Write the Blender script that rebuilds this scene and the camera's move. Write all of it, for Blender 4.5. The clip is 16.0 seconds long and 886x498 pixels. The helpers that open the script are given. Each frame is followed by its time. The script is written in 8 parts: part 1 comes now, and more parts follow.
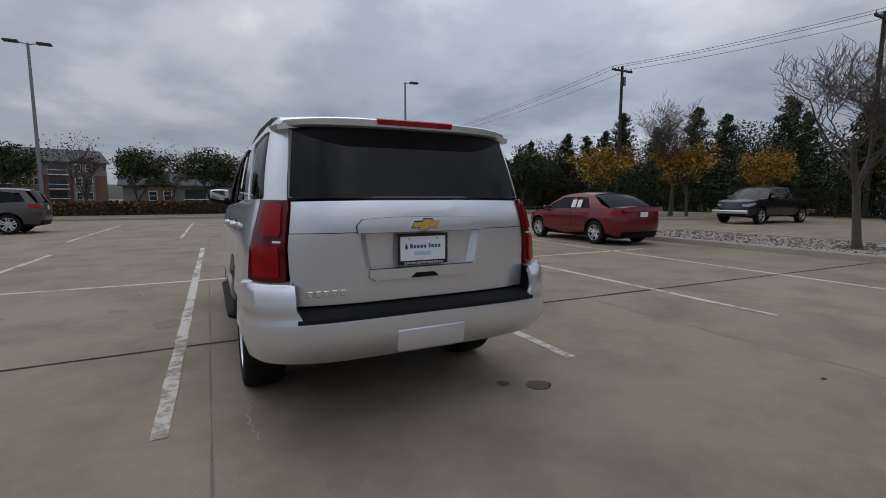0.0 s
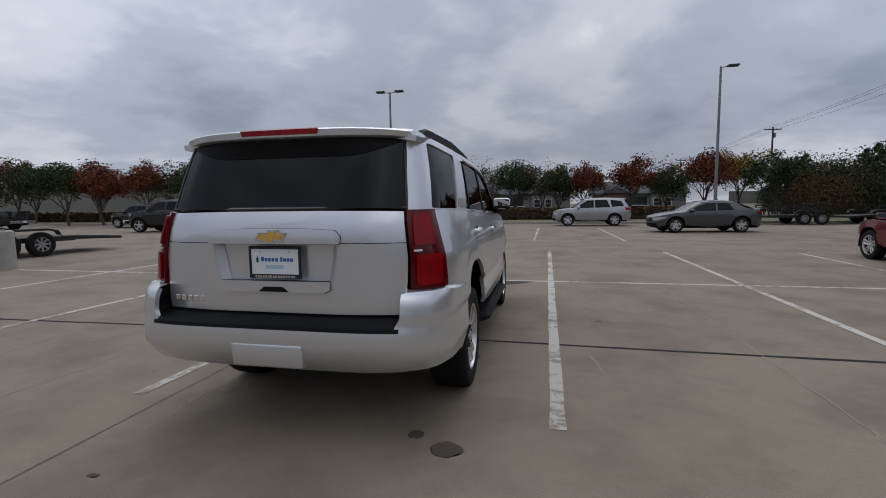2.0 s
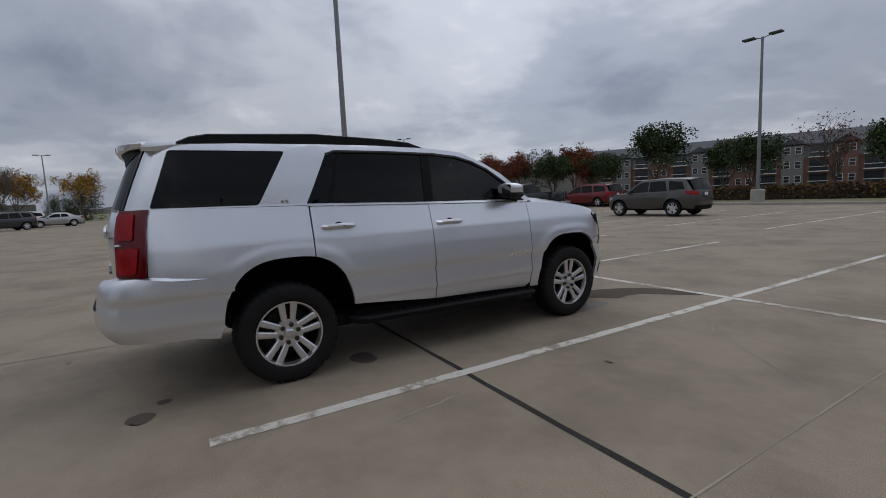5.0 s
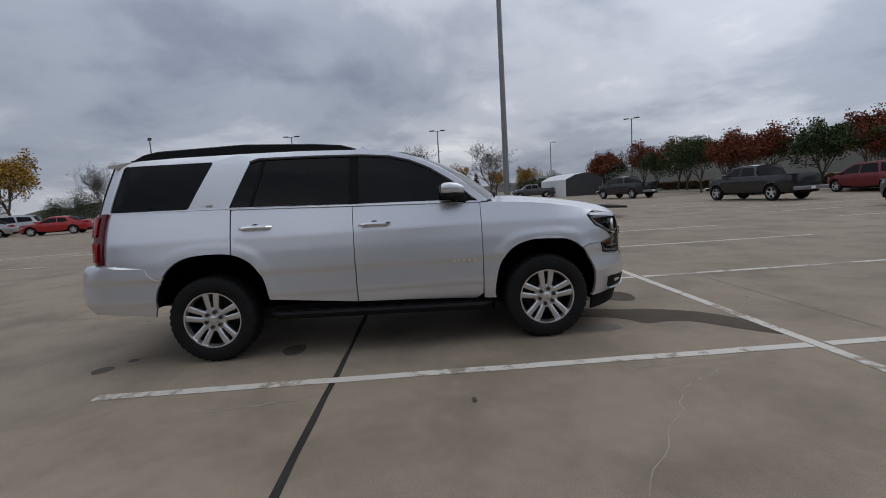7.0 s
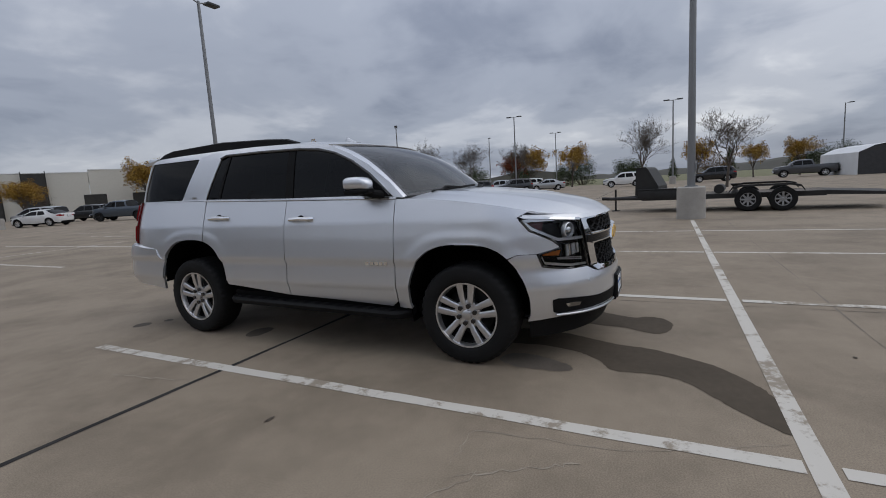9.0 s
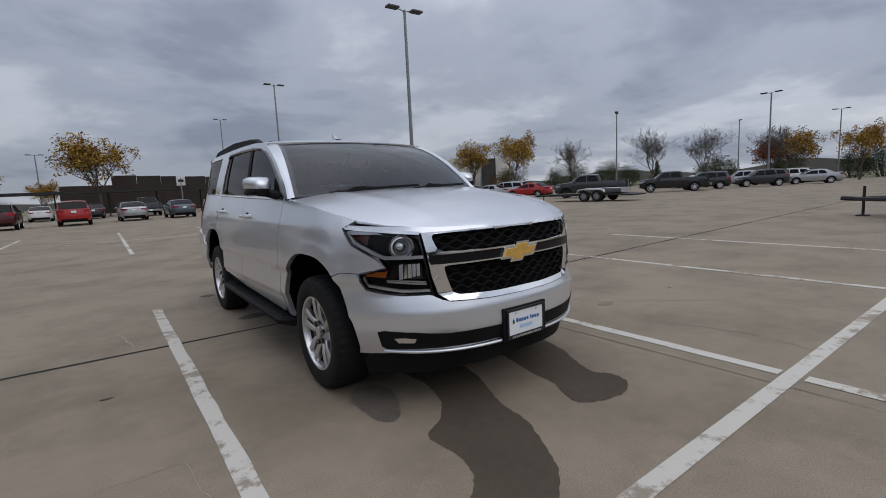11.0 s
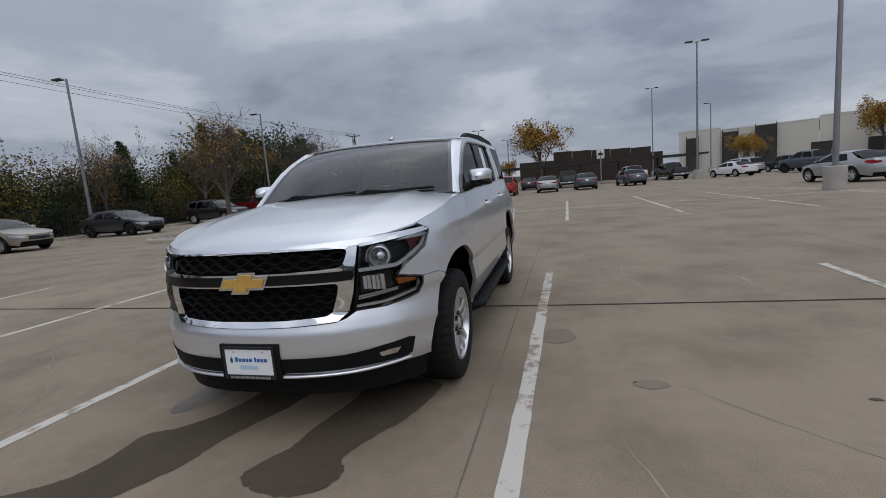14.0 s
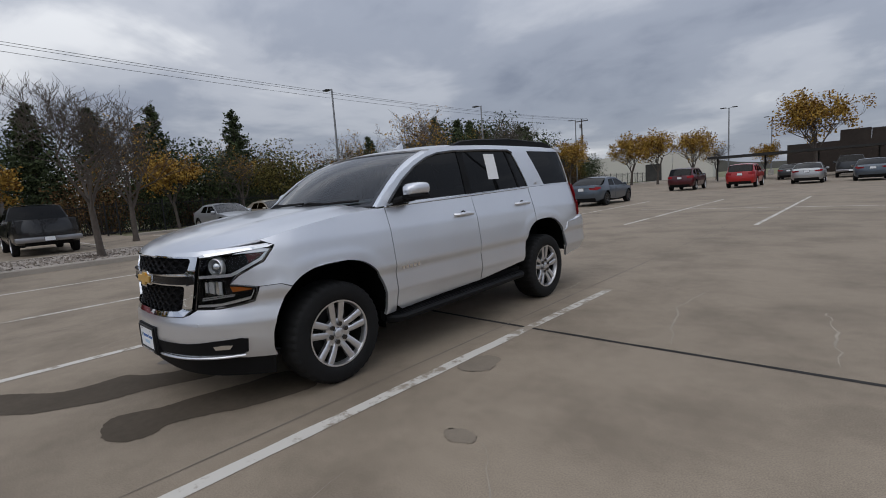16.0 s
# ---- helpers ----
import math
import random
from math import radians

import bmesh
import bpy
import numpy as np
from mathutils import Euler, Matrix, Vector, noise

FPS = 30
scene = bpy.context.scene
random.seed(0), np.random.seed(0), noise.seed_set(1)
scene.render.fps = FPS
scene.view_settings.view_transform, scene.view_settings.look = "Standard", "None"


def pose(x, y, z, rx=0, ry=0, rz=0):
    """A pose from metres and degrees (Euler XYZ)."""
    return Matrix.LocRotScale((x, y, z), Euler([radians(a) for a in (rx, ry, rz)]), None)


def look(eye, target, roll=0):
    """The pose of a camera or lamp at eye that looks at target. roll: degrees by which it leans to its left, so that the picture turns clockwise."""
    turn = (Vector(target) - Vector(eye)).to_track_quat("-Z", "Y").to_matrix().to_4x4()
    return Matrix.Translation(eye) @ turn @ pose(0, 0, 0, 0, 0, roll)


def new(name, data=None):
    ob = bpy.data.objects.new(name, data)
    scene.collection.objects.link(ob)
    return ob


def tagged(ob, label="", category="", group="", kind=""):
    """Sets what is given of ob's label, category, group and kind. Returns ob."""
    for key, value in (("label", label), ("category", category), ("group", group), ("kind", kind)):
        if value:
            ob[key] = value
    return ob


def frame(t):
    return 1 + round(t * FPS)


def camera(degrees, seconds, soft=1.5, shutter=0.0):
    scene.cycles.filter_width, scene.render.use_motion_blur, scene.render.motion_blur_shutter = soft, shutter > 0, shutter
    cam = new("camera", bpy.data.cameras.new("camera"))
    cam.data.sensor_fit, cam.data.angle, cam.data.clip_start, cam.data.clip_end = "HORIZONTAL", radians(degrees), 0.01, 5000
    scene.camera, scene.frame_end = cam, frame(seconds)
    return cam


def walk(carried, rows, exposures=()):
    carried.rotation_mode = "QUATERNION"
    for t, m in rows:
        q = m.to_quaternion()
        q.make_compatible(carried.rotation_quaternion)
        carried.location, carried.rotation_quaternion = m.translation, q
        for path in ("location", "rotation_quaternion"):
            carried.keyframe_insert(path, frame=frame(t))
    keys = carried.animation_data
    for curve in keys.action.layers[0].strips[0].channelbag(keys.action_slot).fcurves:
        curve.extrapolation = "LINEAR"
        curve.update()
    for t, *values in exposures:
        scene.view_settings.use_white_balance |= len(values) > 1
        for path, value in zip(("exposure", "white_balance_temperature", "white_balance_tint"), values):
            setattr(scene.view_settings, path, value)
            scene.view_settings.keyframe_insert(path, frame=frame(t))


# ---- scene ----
cam = camera(87.3, 16.0, 0.95)
PATH = [
    (0, (-1.126, -4.924, 1.367), (-0.234, -3.148, 1.142), -0.0),
    (0.5, (-0.539, -5.067, 1.372), (0.049, -3.169, 1.149), -0.0),
    (1, (0.159, -5.05, 1.366), (0.382, -3.073, 1.165), -0.3),
    (1.5, (0.795, -4.984, 1.371), (0.713, -2.996, 1.171), -0.4),
    (2, (1.471, -4.769, 1.37), (1.056, -2.821, 1.181), -0.7),
    (2.5, (2.071, -4.52, 1.353), (1.396, -2.648, 1.161), -1.2),
    (3, (2.677, -4.151, 1.359), (1.738, -2.394, 1.182), -1.4),
    (3.5, (3.199, -3.755, 1.348), (2.035, -2.14, 1.163), -1.8),
    (6, (4.946, -0.835, 1.354), (3.048, -0.255, 1.109), -3.1),
    (6.5, (5.019, -0.195, 1.343), (3.065, 0.157, 1.098), -3.4),
    (7, (5.01, 0.51, 1.349), (3.026, 0.602, 1.113), -3.5),
    (7.5, (4.884, 1.139, 1.337), (2.904, 0.988, 1.102), -3.5),
    (8, (4.685, 1.802, 1.346), (2.742, 1.388, 1.111), -3.4),
    (8.5, (4.39, 2.363, 1.331), (2.513, 1.724, 1.068), -3.5),
    (9, (4.019, 2.944, 1.33), (2.236, 2.077, 1.063), -3.5),
    (11.5, (1.432, 4.74, 1.28), (0.493, 2.992, 1.026), -2.8),
    (12, (0.798, 4.876, 1.294), (0.151, 3.001, 1.041), -3.0),
    (12.5, (0.192, 4.901, 1.288), (-0.149, 2.948, 1.02), -3.4),
    (13, (-0.454, 4.878, 1.301), (-0.476, 2.896, 1.035), -4.0),
    (13.5, (-1.047, 4.785, 1.302), (-0.793, 2.819, 1.032), -4.4),
    (14, (-1.682, 4.644, 1.322), (-1.17, 2.729, 1.053), -4.6),
    (14.5, (-2.255, 4.459, 1.315), (-1.514, 2.621, 1.044), -5.1),
    (15, (-2.84, 4.206, 1.336), (-1.879, 2.472, 1.07), -4.8),
    (15.5, (-3.339, 3.902, 1.35), (-2.177, 2.297, 1.077), -4.4),
    (16, (-3.809, 3.486, 1.372), (-2.453, 2.038, 1.116), -4.0),
]
EXPOSURES = [(0, -0.12), (1.5, -0.12), (2.5, -0.15), (3.5, -0.28), (6, -0.14), (7, -0.1), (9, -0.02), (11.5, 0.06), (16, 0.05)]
walk(cam, [(t, look(eye, target, roll)) for t, eye, target, roll in PATH], EXPOSURES)

# ---- world, light ----
world = bpy.data.worlds.new("overcast_sky")
scene.world = world
world.use_nodes = True
wt = world.node_tree
wt.nodes.clear()


def wnode(kind, **inputs):
    n = wt.nodes.new(kind)
    for k, v in inputs.items():
        n.inputs[k.replace("_", " ")].default_value = v
    return n


def wmath(op, a, b=None):
    n = wt.nodes.new("ShaderNodeMath")
    n.operation = op
    for i, v in enumerate((a, b)):
        if v is None:
            continue
        if isinstance(v, (int, float)):
            n.inputs[i].default_value = v
        else:
            wt.links.new(v, n.inputs[i])
    return n.outputs[0]


SUN_AZIMUTH = radians(-12)
SUN_HEIGHT = radians(52)
sky = wt.nodes.new("ShaderNodeTexSky")
sky.sky_type, sky.sun_disc = "NISHITA", False
sky.sun_elevation, sky.sun_rotation = SUN_HEIGHT, SUN_AZIMUTH
coord = wt.nodes.new("ShaderNodeTexCoord")
sep = wt.nodes.new("ShaderNodeSeparateXYZ")
wt.links.new(coord.outputs["Generated"], sep.inputs[0])
up = wmath("ADD", wmath("MAXIMUM", sep.outputs[2], 0.0), 0.22)
flat = wt.nodes.new("ShaderNodeCombineXYZ")
wt.links.new(wmath("DIVIDE", sep.outputs[0], up), flat.inputs[0])
wt.links.new(wmath("DIVIDE", sep.outputs[1], up), flat.inputs[1])
big = wnode("ShaderNodeTexNoise", Scale=0.75, Detail=5.0, Roughness=0.52, Distortion=0.25)
fine = wnode("ShaderNodeTexNoise", Scale=2.6, Detail=7.0, Roughness=0.6, Distortion=0.5)
wt.links.new(flat.outputs[0], big.inputs["Vector"])
wt.links.new(flat.outputs[0], fine.inputs["Vector"])
cloud = wmath("ADD", wmath("MULTIPLY", big.outputs["Fac"], 0.84), wmath("MULTIPLY", fine.outputs["Fac"], 0.16))
ramp = wt.nodes.new("ShaderNodeValToRGB")
ramp.color_ramp.interpolation = "EASE"
for i, (pos, col) in enumerate(((0.34, (0.22, 0.25, 0.325)), (0.47, (0.34, 0.375, 0.455)), (0.57, (0.50, 0.53, 0.60)), (0.68, (0.80, 0.82, 0.86)))):
    e = ramp.color_ramp.elements[i] if i < 2 else ramp.color_ramp.elements.new(pos)
    e.position, e.color = pos, (*col, 1)
wt.links.new(cloud, ramp.inputs[0])
blend = wt.nodes.new("ShaderNodeMixRGB")
blend.inputs[0].default_value = 0.94
wt.links.new(sky.outputs[0], blend.inputs[1])
tone = wt.nodes.new("ShaderNodeMixRGB")
tone.blend_type = "MULTIPLY"
tone.inputs[0].default_value = 1.0
tone.inputs[2].default_value = (9.0, 9.0, 9.0, 1)
wt.links.new(ramp.outputs[0], tone.inputs[1])
# an overcast sky is brighter overhead than at the horizon
lift = wmath("ADD", wmath("MULTIPLY", wmath("POWER", wmath("MAXIMUM", sep.outputs[2], 0.0), 1.5), 1.5), 0.87)
lifted = wt.nodes.new("ShaderNodeMixRGB")
lifted.blend_type = "MULTIPLY"
lifted.inputs[0].default_value = 1.0
wt.links.new(tone.outputs[0], lifted.inputs[1])
# broad glow where the sun stands behind the cloud
toward = wt.nodes.new("ShaderNodeVectorMath")
toward.operation = "DOT_PRODUCT"
toward.inputs[1].default_value = (math.sin(SUN_AZIMUTH) * math.cos(0.42), math.cos(SUN_AZIMUTH) * math.cos(0.42), math.sin(0.42))
wt.links.new(coord.outputs["Generated"], toward.inputs[0])
glow = wmath("MULTIPLY", wmath("POWER", wmath("MAXIMUM", toward.outputs["Value"], 0.0), 4.0), 0.12)
# thinner cloud lets more light through in a few broad places
for azimuth, height, narrow, gain in ((40, 14, 14.0, 0.55), (-50, 16, 10.0, 0.42), (-112, 18, 9.0, 0.24), (-165, 16, 14.0, 0.12)):
    lobe = wt.nodes.new("ShaderNodeVectorMath")
    lobe.operation = "DOT_PRODUCT"
    lobe.inputs[1].default_value = (math.sin(radians(azimuth)) * math.cos(radians(height)), math.cos(radians(azimuth)) * math.cos(radians(height)), math.sin(radians(height)))
    wt.links.new(coord.outputs["Generated"], lobe.inputs[0])
    glow = wmath("ADD", glow, wmath("MULTIPLY", wmath("POWER", wmath("MAXIMUM", lobe.outputs["Value"], 0.0), narrow), gain))
wt.links.new(wmath("ADD", lift, glow), lifted.inputs[2])
wt.links.new(lifted.outputs[0], blend.inputs[2])
bg = wnode("ShaderNodeBackground", Strength=0.1)
wt.links.new(blend.outputs[0], bg.inputs[0])
out = wt.nodes.new("ShaderNodeOutputWorld")
wt.links.new(bg.outputs[0], out.inputs[0])

sun = new("sun", bpy.data.lights.new("sun", "SUN"))
sun.data.energy, sun.data.angle, sun.data.color = 0.65, radians(60), (1.0, 0.965, 0.92)
sun.matrix_world = look((0, 0, 30), (30 * math.sin(SUN_AZIMUTH + math.pi) / math.tan(SUN_HEIGHT), 30 * math.cos(SUN_AZIMUTH + math.pi) / math.tan(SUN_HEIGHT), 0))


# ---- materials ----
def mat(name, color, rough=0.5, metal=0.0, coat=0.0, vary=0.0, scale=4.0, fine_scale=60.0, bump=0.0, bump_scale=80.0, spec=0.5, tint=None, coord="Object", per=0.0):
    """A surface with colour variation at two scales, a little roughness change and fine relief."""
    m = bpy.data.materials.new(name)
    m.use_nodes = True
    nt = m.node_tree
    b = nt.nodes["Principled BSDF"]
    b.inputs["Base Color"].default_value = (*color, 1)
    b.inputs["Roughness"].default_value = rough
    b.inputs["Metallic"].default_value = metal
    b.inputs["Coat Weight"].default_value = coat
    b.inputs["Coat Roughness"].default_value = 0.035
    b.inputs["Specular IOR Level"].default_value = spec
    if not (vary or bump or per):
        return m
    tc = nt.nodes.new("ShaderNodeTexCoord")
    vec = tc.outputs[coord]
    if vary or per:
        n1 = nt.nodes.new("ShaderNodeTexNoise")
        n1.inputs["Scale"].default_value, n1.inputs["Detail"].default_value = scale, 5
        n2 = nt.nodes.new("ShaderNodeTexNoise")
        n2.inputs["Scale"].default_value, n2.inputs["Detail"].default_value = fine_scale, 3
        nt.links.new(vec, n1.inputs["Vector"])
        nt.links.new(vec, n2.inputs["Vector"])
        add = nt.nodes.new("ShaderNodeMath")
        add.operation = "MULTIPLY_ADD"
        add.inputs[1].default_value = 0.65
        nt.links.new(n1.outputs["Fac"], add.inputs[0])
        half = nt.nodes.new("ShaderNodeMath")
        half.operation = "MULTIPLY"
        half.inputs[1].default_value = 0.35
        nt.links.new(n2.outputs["Fac"], half.inputs[0])
        nt.links.new(half.outputs[0], add.inputs[2])
        fac = add.outputs[0]
        if per:
            geo = nt.nodes.new("ShaderNodeNewGeometry")
            mix = nt.nodes.new("ShaderNodeMath")
            mix.operation = "MULTIPLY_ADD"
            mix.inputs[1].default_value = per
            nt.links.new(geo.outputs["Random Per Island"], mix.inputs[0])
            sh = nt.nodes.new("ShaderNodeMath")
            sh.operation = "MULTIPLY_ADD"
            sh.inputs[1].default_value, sh.inputs[2].default_value = 1 - per, 0.0
            nt.links.new(fac, sh.inputs[0])
            nt.links.new(sh.outputs[0], mix.inputs[2])
            fac = mix.outputs[0]
        cr = nt.nodes.new("ShaderNodeValToRGB")
        lo = [c * (1 - vary) for c in color]
        hi = [min(1, c * (1 + vary)) for c in (tint or color)]
        cr.color_ramp.elements[0].position, cr.color_ramp.elements[0].color = 0.28, (*lo, 1)
        cr.color_ramp.elements[1].position, cr.color_ramp.elements[1].color = 0.72, (*hi, 1)
        nt.links.new(fac, cr.inputs[0])
        nt.links.new(cr.outputs[0], b.inputs["Base Color"])
    if bump:
        nb = nt.nodes.new("ShaderNodeTexNoise")
        nb.inputs["Scale"].default_value, nb.inputs["Detail"].default_value = bump_scale, 4
        nt.links.new(vec, nb.inputs["Vector"])
        bp = nt.nodes.new("ShaderNodeBump")
        bp.inputs["Strength"].default_value, bp.inputs["Distance"].default_value = bump, 0.01
        nt.links.new(nb.outputs["Fac"], bp.inputs["Height"])
        nt.links.new(bp.outputs[0], b.inputs["Normal"])
    return m


def glass(name, tint, gloss=1.0, ior=1.5):
    """Thin window glass: clear reflection over a tinted see-through sheet."""
    m = bpy.data.materials.new(name)
    m.use_nodes = True
    nt = m.node_tree
    nt.nodes.remove(nt.nodes["Principled BSDF"])
    tr = nt.nodes.new("ShaderNodeBsdfTransparent")
    tr.inputs[0].default_value = (*tint, 1)
    gl = nt.nodes.new("ShaderNodeBsdfGlossy")
    gl.inputs["Roughness"].default_value = 0.015
    gl.inputs["Color"].default_value = (gloss, gloss, gloss, 1)
    fr = nt.nodes.new("ShaderNodeFresnel")
    fr.inputs[0].default_value = ior
    mx = nt.nodes.new("ShaderNodeMixShader")
    nt.links.new(fr.outputs[0], mx.inputs[0])
    nt.links.new(tr.outputs[0], mx.inputs[1])
    nt.links.new(gl.outputs[0], mx.inputs[2])
    nt.links.new(mx.outputs[0], nt.nodes["Material Output"].inputs[0])
    return m


def paint(name, color, metal=0.0, rough=0.3, coat=0.55):
    return mat(name, color, rough, metal, coat=coat, vary=0.05, scale=1.5, fine_scale=400.0)


SILVER = paint("silver_paint", (0.70, 0.715, 0.745), 0.76, 0.30, 0.8)
BLACKPLASTIC = mat("black_plastic", (0.007, 0.007, 0.0075), 0.62, vary=0.25, scale=6, bump=0.12, bump_scale=300, spec=0.16)
GLOSSBLACK = mat("gloss_black", (0.008, 0.008, 0.009), 0.12, coat=0.6)
RUBBER = mat("tyre_rubber", (0.009, 0.009, 0.009), 0.75, vary=0.3, scale=9, bump=0.25, bump_scale=120, spec=0.25)
ALLOY = mat("alloy", (0.66, 0.66, 0.67), 0.28, 0.9, vary=0.06, scale=8)
DARKMETAL = mat("dark_metal", (0.03, 0.03, 0.03), 0.55, 0.5, vary=0.3)
CHROME = mat("chrome", (0.78, 0.79, 0.8), 0.06, 1.0)
GOLD = mat("gold_badge", (0.80, 0.50, 0.13), 0.34, 0.55, vary=0.12, scale=30)
PRIVACY = glass("privacy_glass", (0.013, 0.013, 0.014), 0.5)
DOORGLASS = glass("door_glass", (0.04, 0.042, 0.042), 0.6)
SCREENGLASS = glass("windscreen_glass", (0.24, 0.34, 0.355), 0.95, 1.62)
LENS = glass("clear_lens", (0.90, 0.91, 0.92), 0.3)
REDLENS = mat("red_lens", (0.26, 0.002, 0.005), 0.18, vary=0.3, scale=14, spec=0.3)
DARKREDLENS = mat("dark_red_lens", (0.10, 0.001, 0.003), 0.10, spec=0.4)
LINERBLACK = mat("liner_felt", (0.004, 0.004, 0.004), 0.95, spec=0.03)
HONEYCOMB = mat("grille_honeycomb", (0.005, 0.005, 0.0055), 0.6, spec=0.10)
PIANOBLACK = mat("piano_black", (0.006, 0.006, 0.007), 0.22, spec=0.3)
BULBLENS = mat("projector_glass", (0.50, 0.52, 0.54), 0.10, 0.75)
GRILLEBLACK = mat("grille_black", (0.006, 0.006, 0.0065), 0.7, spec=0.12)
REFLECTOR = mat("lamp_reflector", (0.86, 0.87, 0.88), 0.28, 0.55)
AMBER = mat("amber_lens", (0.62, 0.17, 0.02), 0.15, coat=0.8)
CABIN = mat("cabin_trim", (0.022, 0.022, 0.023), 0.8, vary=0.2)
SEAT = mat("seat_cloth", (0.04, 0.04, 0.042), 0.85, vary=0.25, bump=0.2, bump_scale=200)
PLATEWHITE = mat("plate_white", (0.78, 0.8, 0.82), 0.4, vary=0.04)
PLATEBLUE = mat("plate_blue", (0.03, 0.12, 0.36), 0.45)
PALEBLUE = mat("plate_pale_blue", (0.42, 0.58, 0.74), 0.45)
DARKGREEN = mat("plate_green", (0.01, 0.10, 0.07), 0.45)
WHITEPAPER = mat("white_paper", (0.8, 0.8, 0.79), 0.8)


# ---- building tools ----
def part(name, bm, material, parent=None, label="", smooth=True, angle=35, sheet=False):
    """Links a bmesh as one mesh object under a thing or a part."""
    if sheet:
        outward(bm)
    elif len(bm.faces) < 60000:
        bmesh.ops.recalc_face_normals(bm, faces=bm.faces[:])
    me = bpy.data.meshes.new(name)
    bm.to_mesh(me)
    bm.free()
    return mesh_part(name, me, material, parent, label, smooth, angle)


def mesh_part(name, me, material, parent=None, label="", smooth=True, angle=35):
    me.materials.append(material)
    if smooth:
        me.shade_smooth()
        me.set_sharp_from_angle(angle=radians(angle))
    ob = new(name, me)
    ob.parent = parent
    if label:
        ob["label"] = label
    return ob


def thing(name, m, label, category, group="", kind=""):
    ob = new(name)
    ob.matrix_world = m
    ob.empty_display_size = 0.2
    return tagged(ob, label, category, group, kind)


def box(bm, x0, x1, y0, y1, z0, z1, bevel=0.0, seg=2):
    vs = [bm.verts.new((x, y, z)) for x in (x0, x1) for y in (y0, y1) for z in (z0, z1)]
    fs = [bm.faces.new([vs[i] for i in f]) for f in ((0, 1, 3, 2), (4, 6, 7, 5), (0, 4, 5, 1), (2, 3, 7, 6), (0, 2, 6, 4), (1, 5, 7, 3))]
    if bevel:
        es = list({e for f in fs for e in f.edges})
        bmesh.ops.bevel(bm, geom=es, offset=bevel, segments=seg, affect="EDGES", profile=0.5)
    return bm


def boxes(*args, bevel=0.0):
    bm = bmesh.new()
    for a in args:
        box(bm, *a, bevel=bevel)
    return bm


def outward(bm):
    """Turns the faces of an open sheet of a car body away from the middle of the car."""
    bm.normal_update()
    if sum(f.normal.dot(Vector((c.x, c.y * 0.35, c.z - 0.9))) * f.calc_area() for f in bm.faces for c in (f.calc_center_median(),)) < 0:
        bmesh.ops.reverse_faces(bm, faces=bm.faces[:])
    return bm


def thicken(bm, thickness):
    """Gives a sheet a back side, away from its normals."""
    bm.normal_update()
    bmesh.ops.solidify(bm, geom=bm.faces[:], thickness=thickness)


def grid(bm, rows, close=False):
    """Faces between rows of points."""
    vr = [[bm.verts.new(p) for p in r] for r in rows]
    for a, b in zip(vr, vr[1:]):
        n = len(a)
        for i in range(n if close else n - 1):
            j = (i + 1) % n
            try:
                bm.faces.new((a[i], a[j], b[j], b[i]))
            except ValueError:
                pass
    return vr


def tube(bm, pts, radii, sides=8, cap=True):
    """A round bar along points."""
    rows = []
    pts = [Vector(p) for p in pts]
    if isinstance(radii, (int, float)):
        radii = [radii] * len(pts)
    ref = None
    for i, p in enumerate(pts):
        d = (pts[min(i + 1, len(pts) - 1)] - pts[max(i - 1, 0)]).normalized()
        if ref is None:
            ref = d.orthogonal()
        ref = (ref - d * ref.dot(d)).normalized()
        o = d.cross(ref)
        rows.append([p + (ref * math.cos(a) + o * math.sin(a)) * radii[i] for a in (2 * math.pi * k / sides for k in range(sides))])
    vr = grid(bm, rows, close=True)
    if cap:
        for r in (vr[0], vr[-1]):
            try:
                bm.faces.new(r)
            except ValueError:
                pass
    return bm


def lathe(bm, profile, sides=32, axis="X"):
    """Turns (radius, along) points round an axis through the origin."""
    rows = []
    for k in range(sides):
        a = 2 * math.pi * k / sides
        rows.append([(h, r * math.cos(a), r * math.sin(a)) if axis == "X" else (r * math.cos(a), r * math.sin(a), h) for r, h in profile])
    rows.append(rows[0])
    grid(bm, rows)
    bmesh.ops.remove_doubles(bm, verts=bm.verts[:], dist=1e-5)
    return bm


def conform(loops, us, vs, mapf, thick=0.0, bevel=0.0):
    """A panel: the area inside the first loop less the other loops, cut along grid lines and laid on a curved surface by mapf(u, v).
    thick: metres that it goes in behind its face."""
    bm = bmesh.new()
    edges = []
    for lp in loops:
        vv = [bm.verts.new((u, v, 0)) for u, v in lp]
        for a, b in zip(vv, vv[1:] + vv[:1]):
            edges.append(bm.edges.new((a, b)))
    if len(loops) == 1:
        bm.faces.new(bm.verts[:])
    else:
        bmesh.ops.triangle_fill(bm, use_beauty=True, edges=edges)
    for k, cuts in enumerate((us, vs)):
        for c in cuts:
            co, no = ((c, 0, 0), (1, 0, 0)) if k == 0 else ((0, c, 0), (0, 1, 0))
            bmesh.ops.bisect_plane(bm, geom=bm.verts[:] + bm.edges[:] + bm.faces[:], dist=1e-6, plane_co=co, plane_no=no)
    bmesh.ops.recalc_face_normals(bm, faces=bm.faces[:])
    for v in bm.verts:
        v.co = Vector(mapf(v.co.x, v.co.y))
    outward(bm)
    if thick:
        thicken(bm, thick)
    return bm


def lerp(a, b, t):
    return a + (b - a) * t


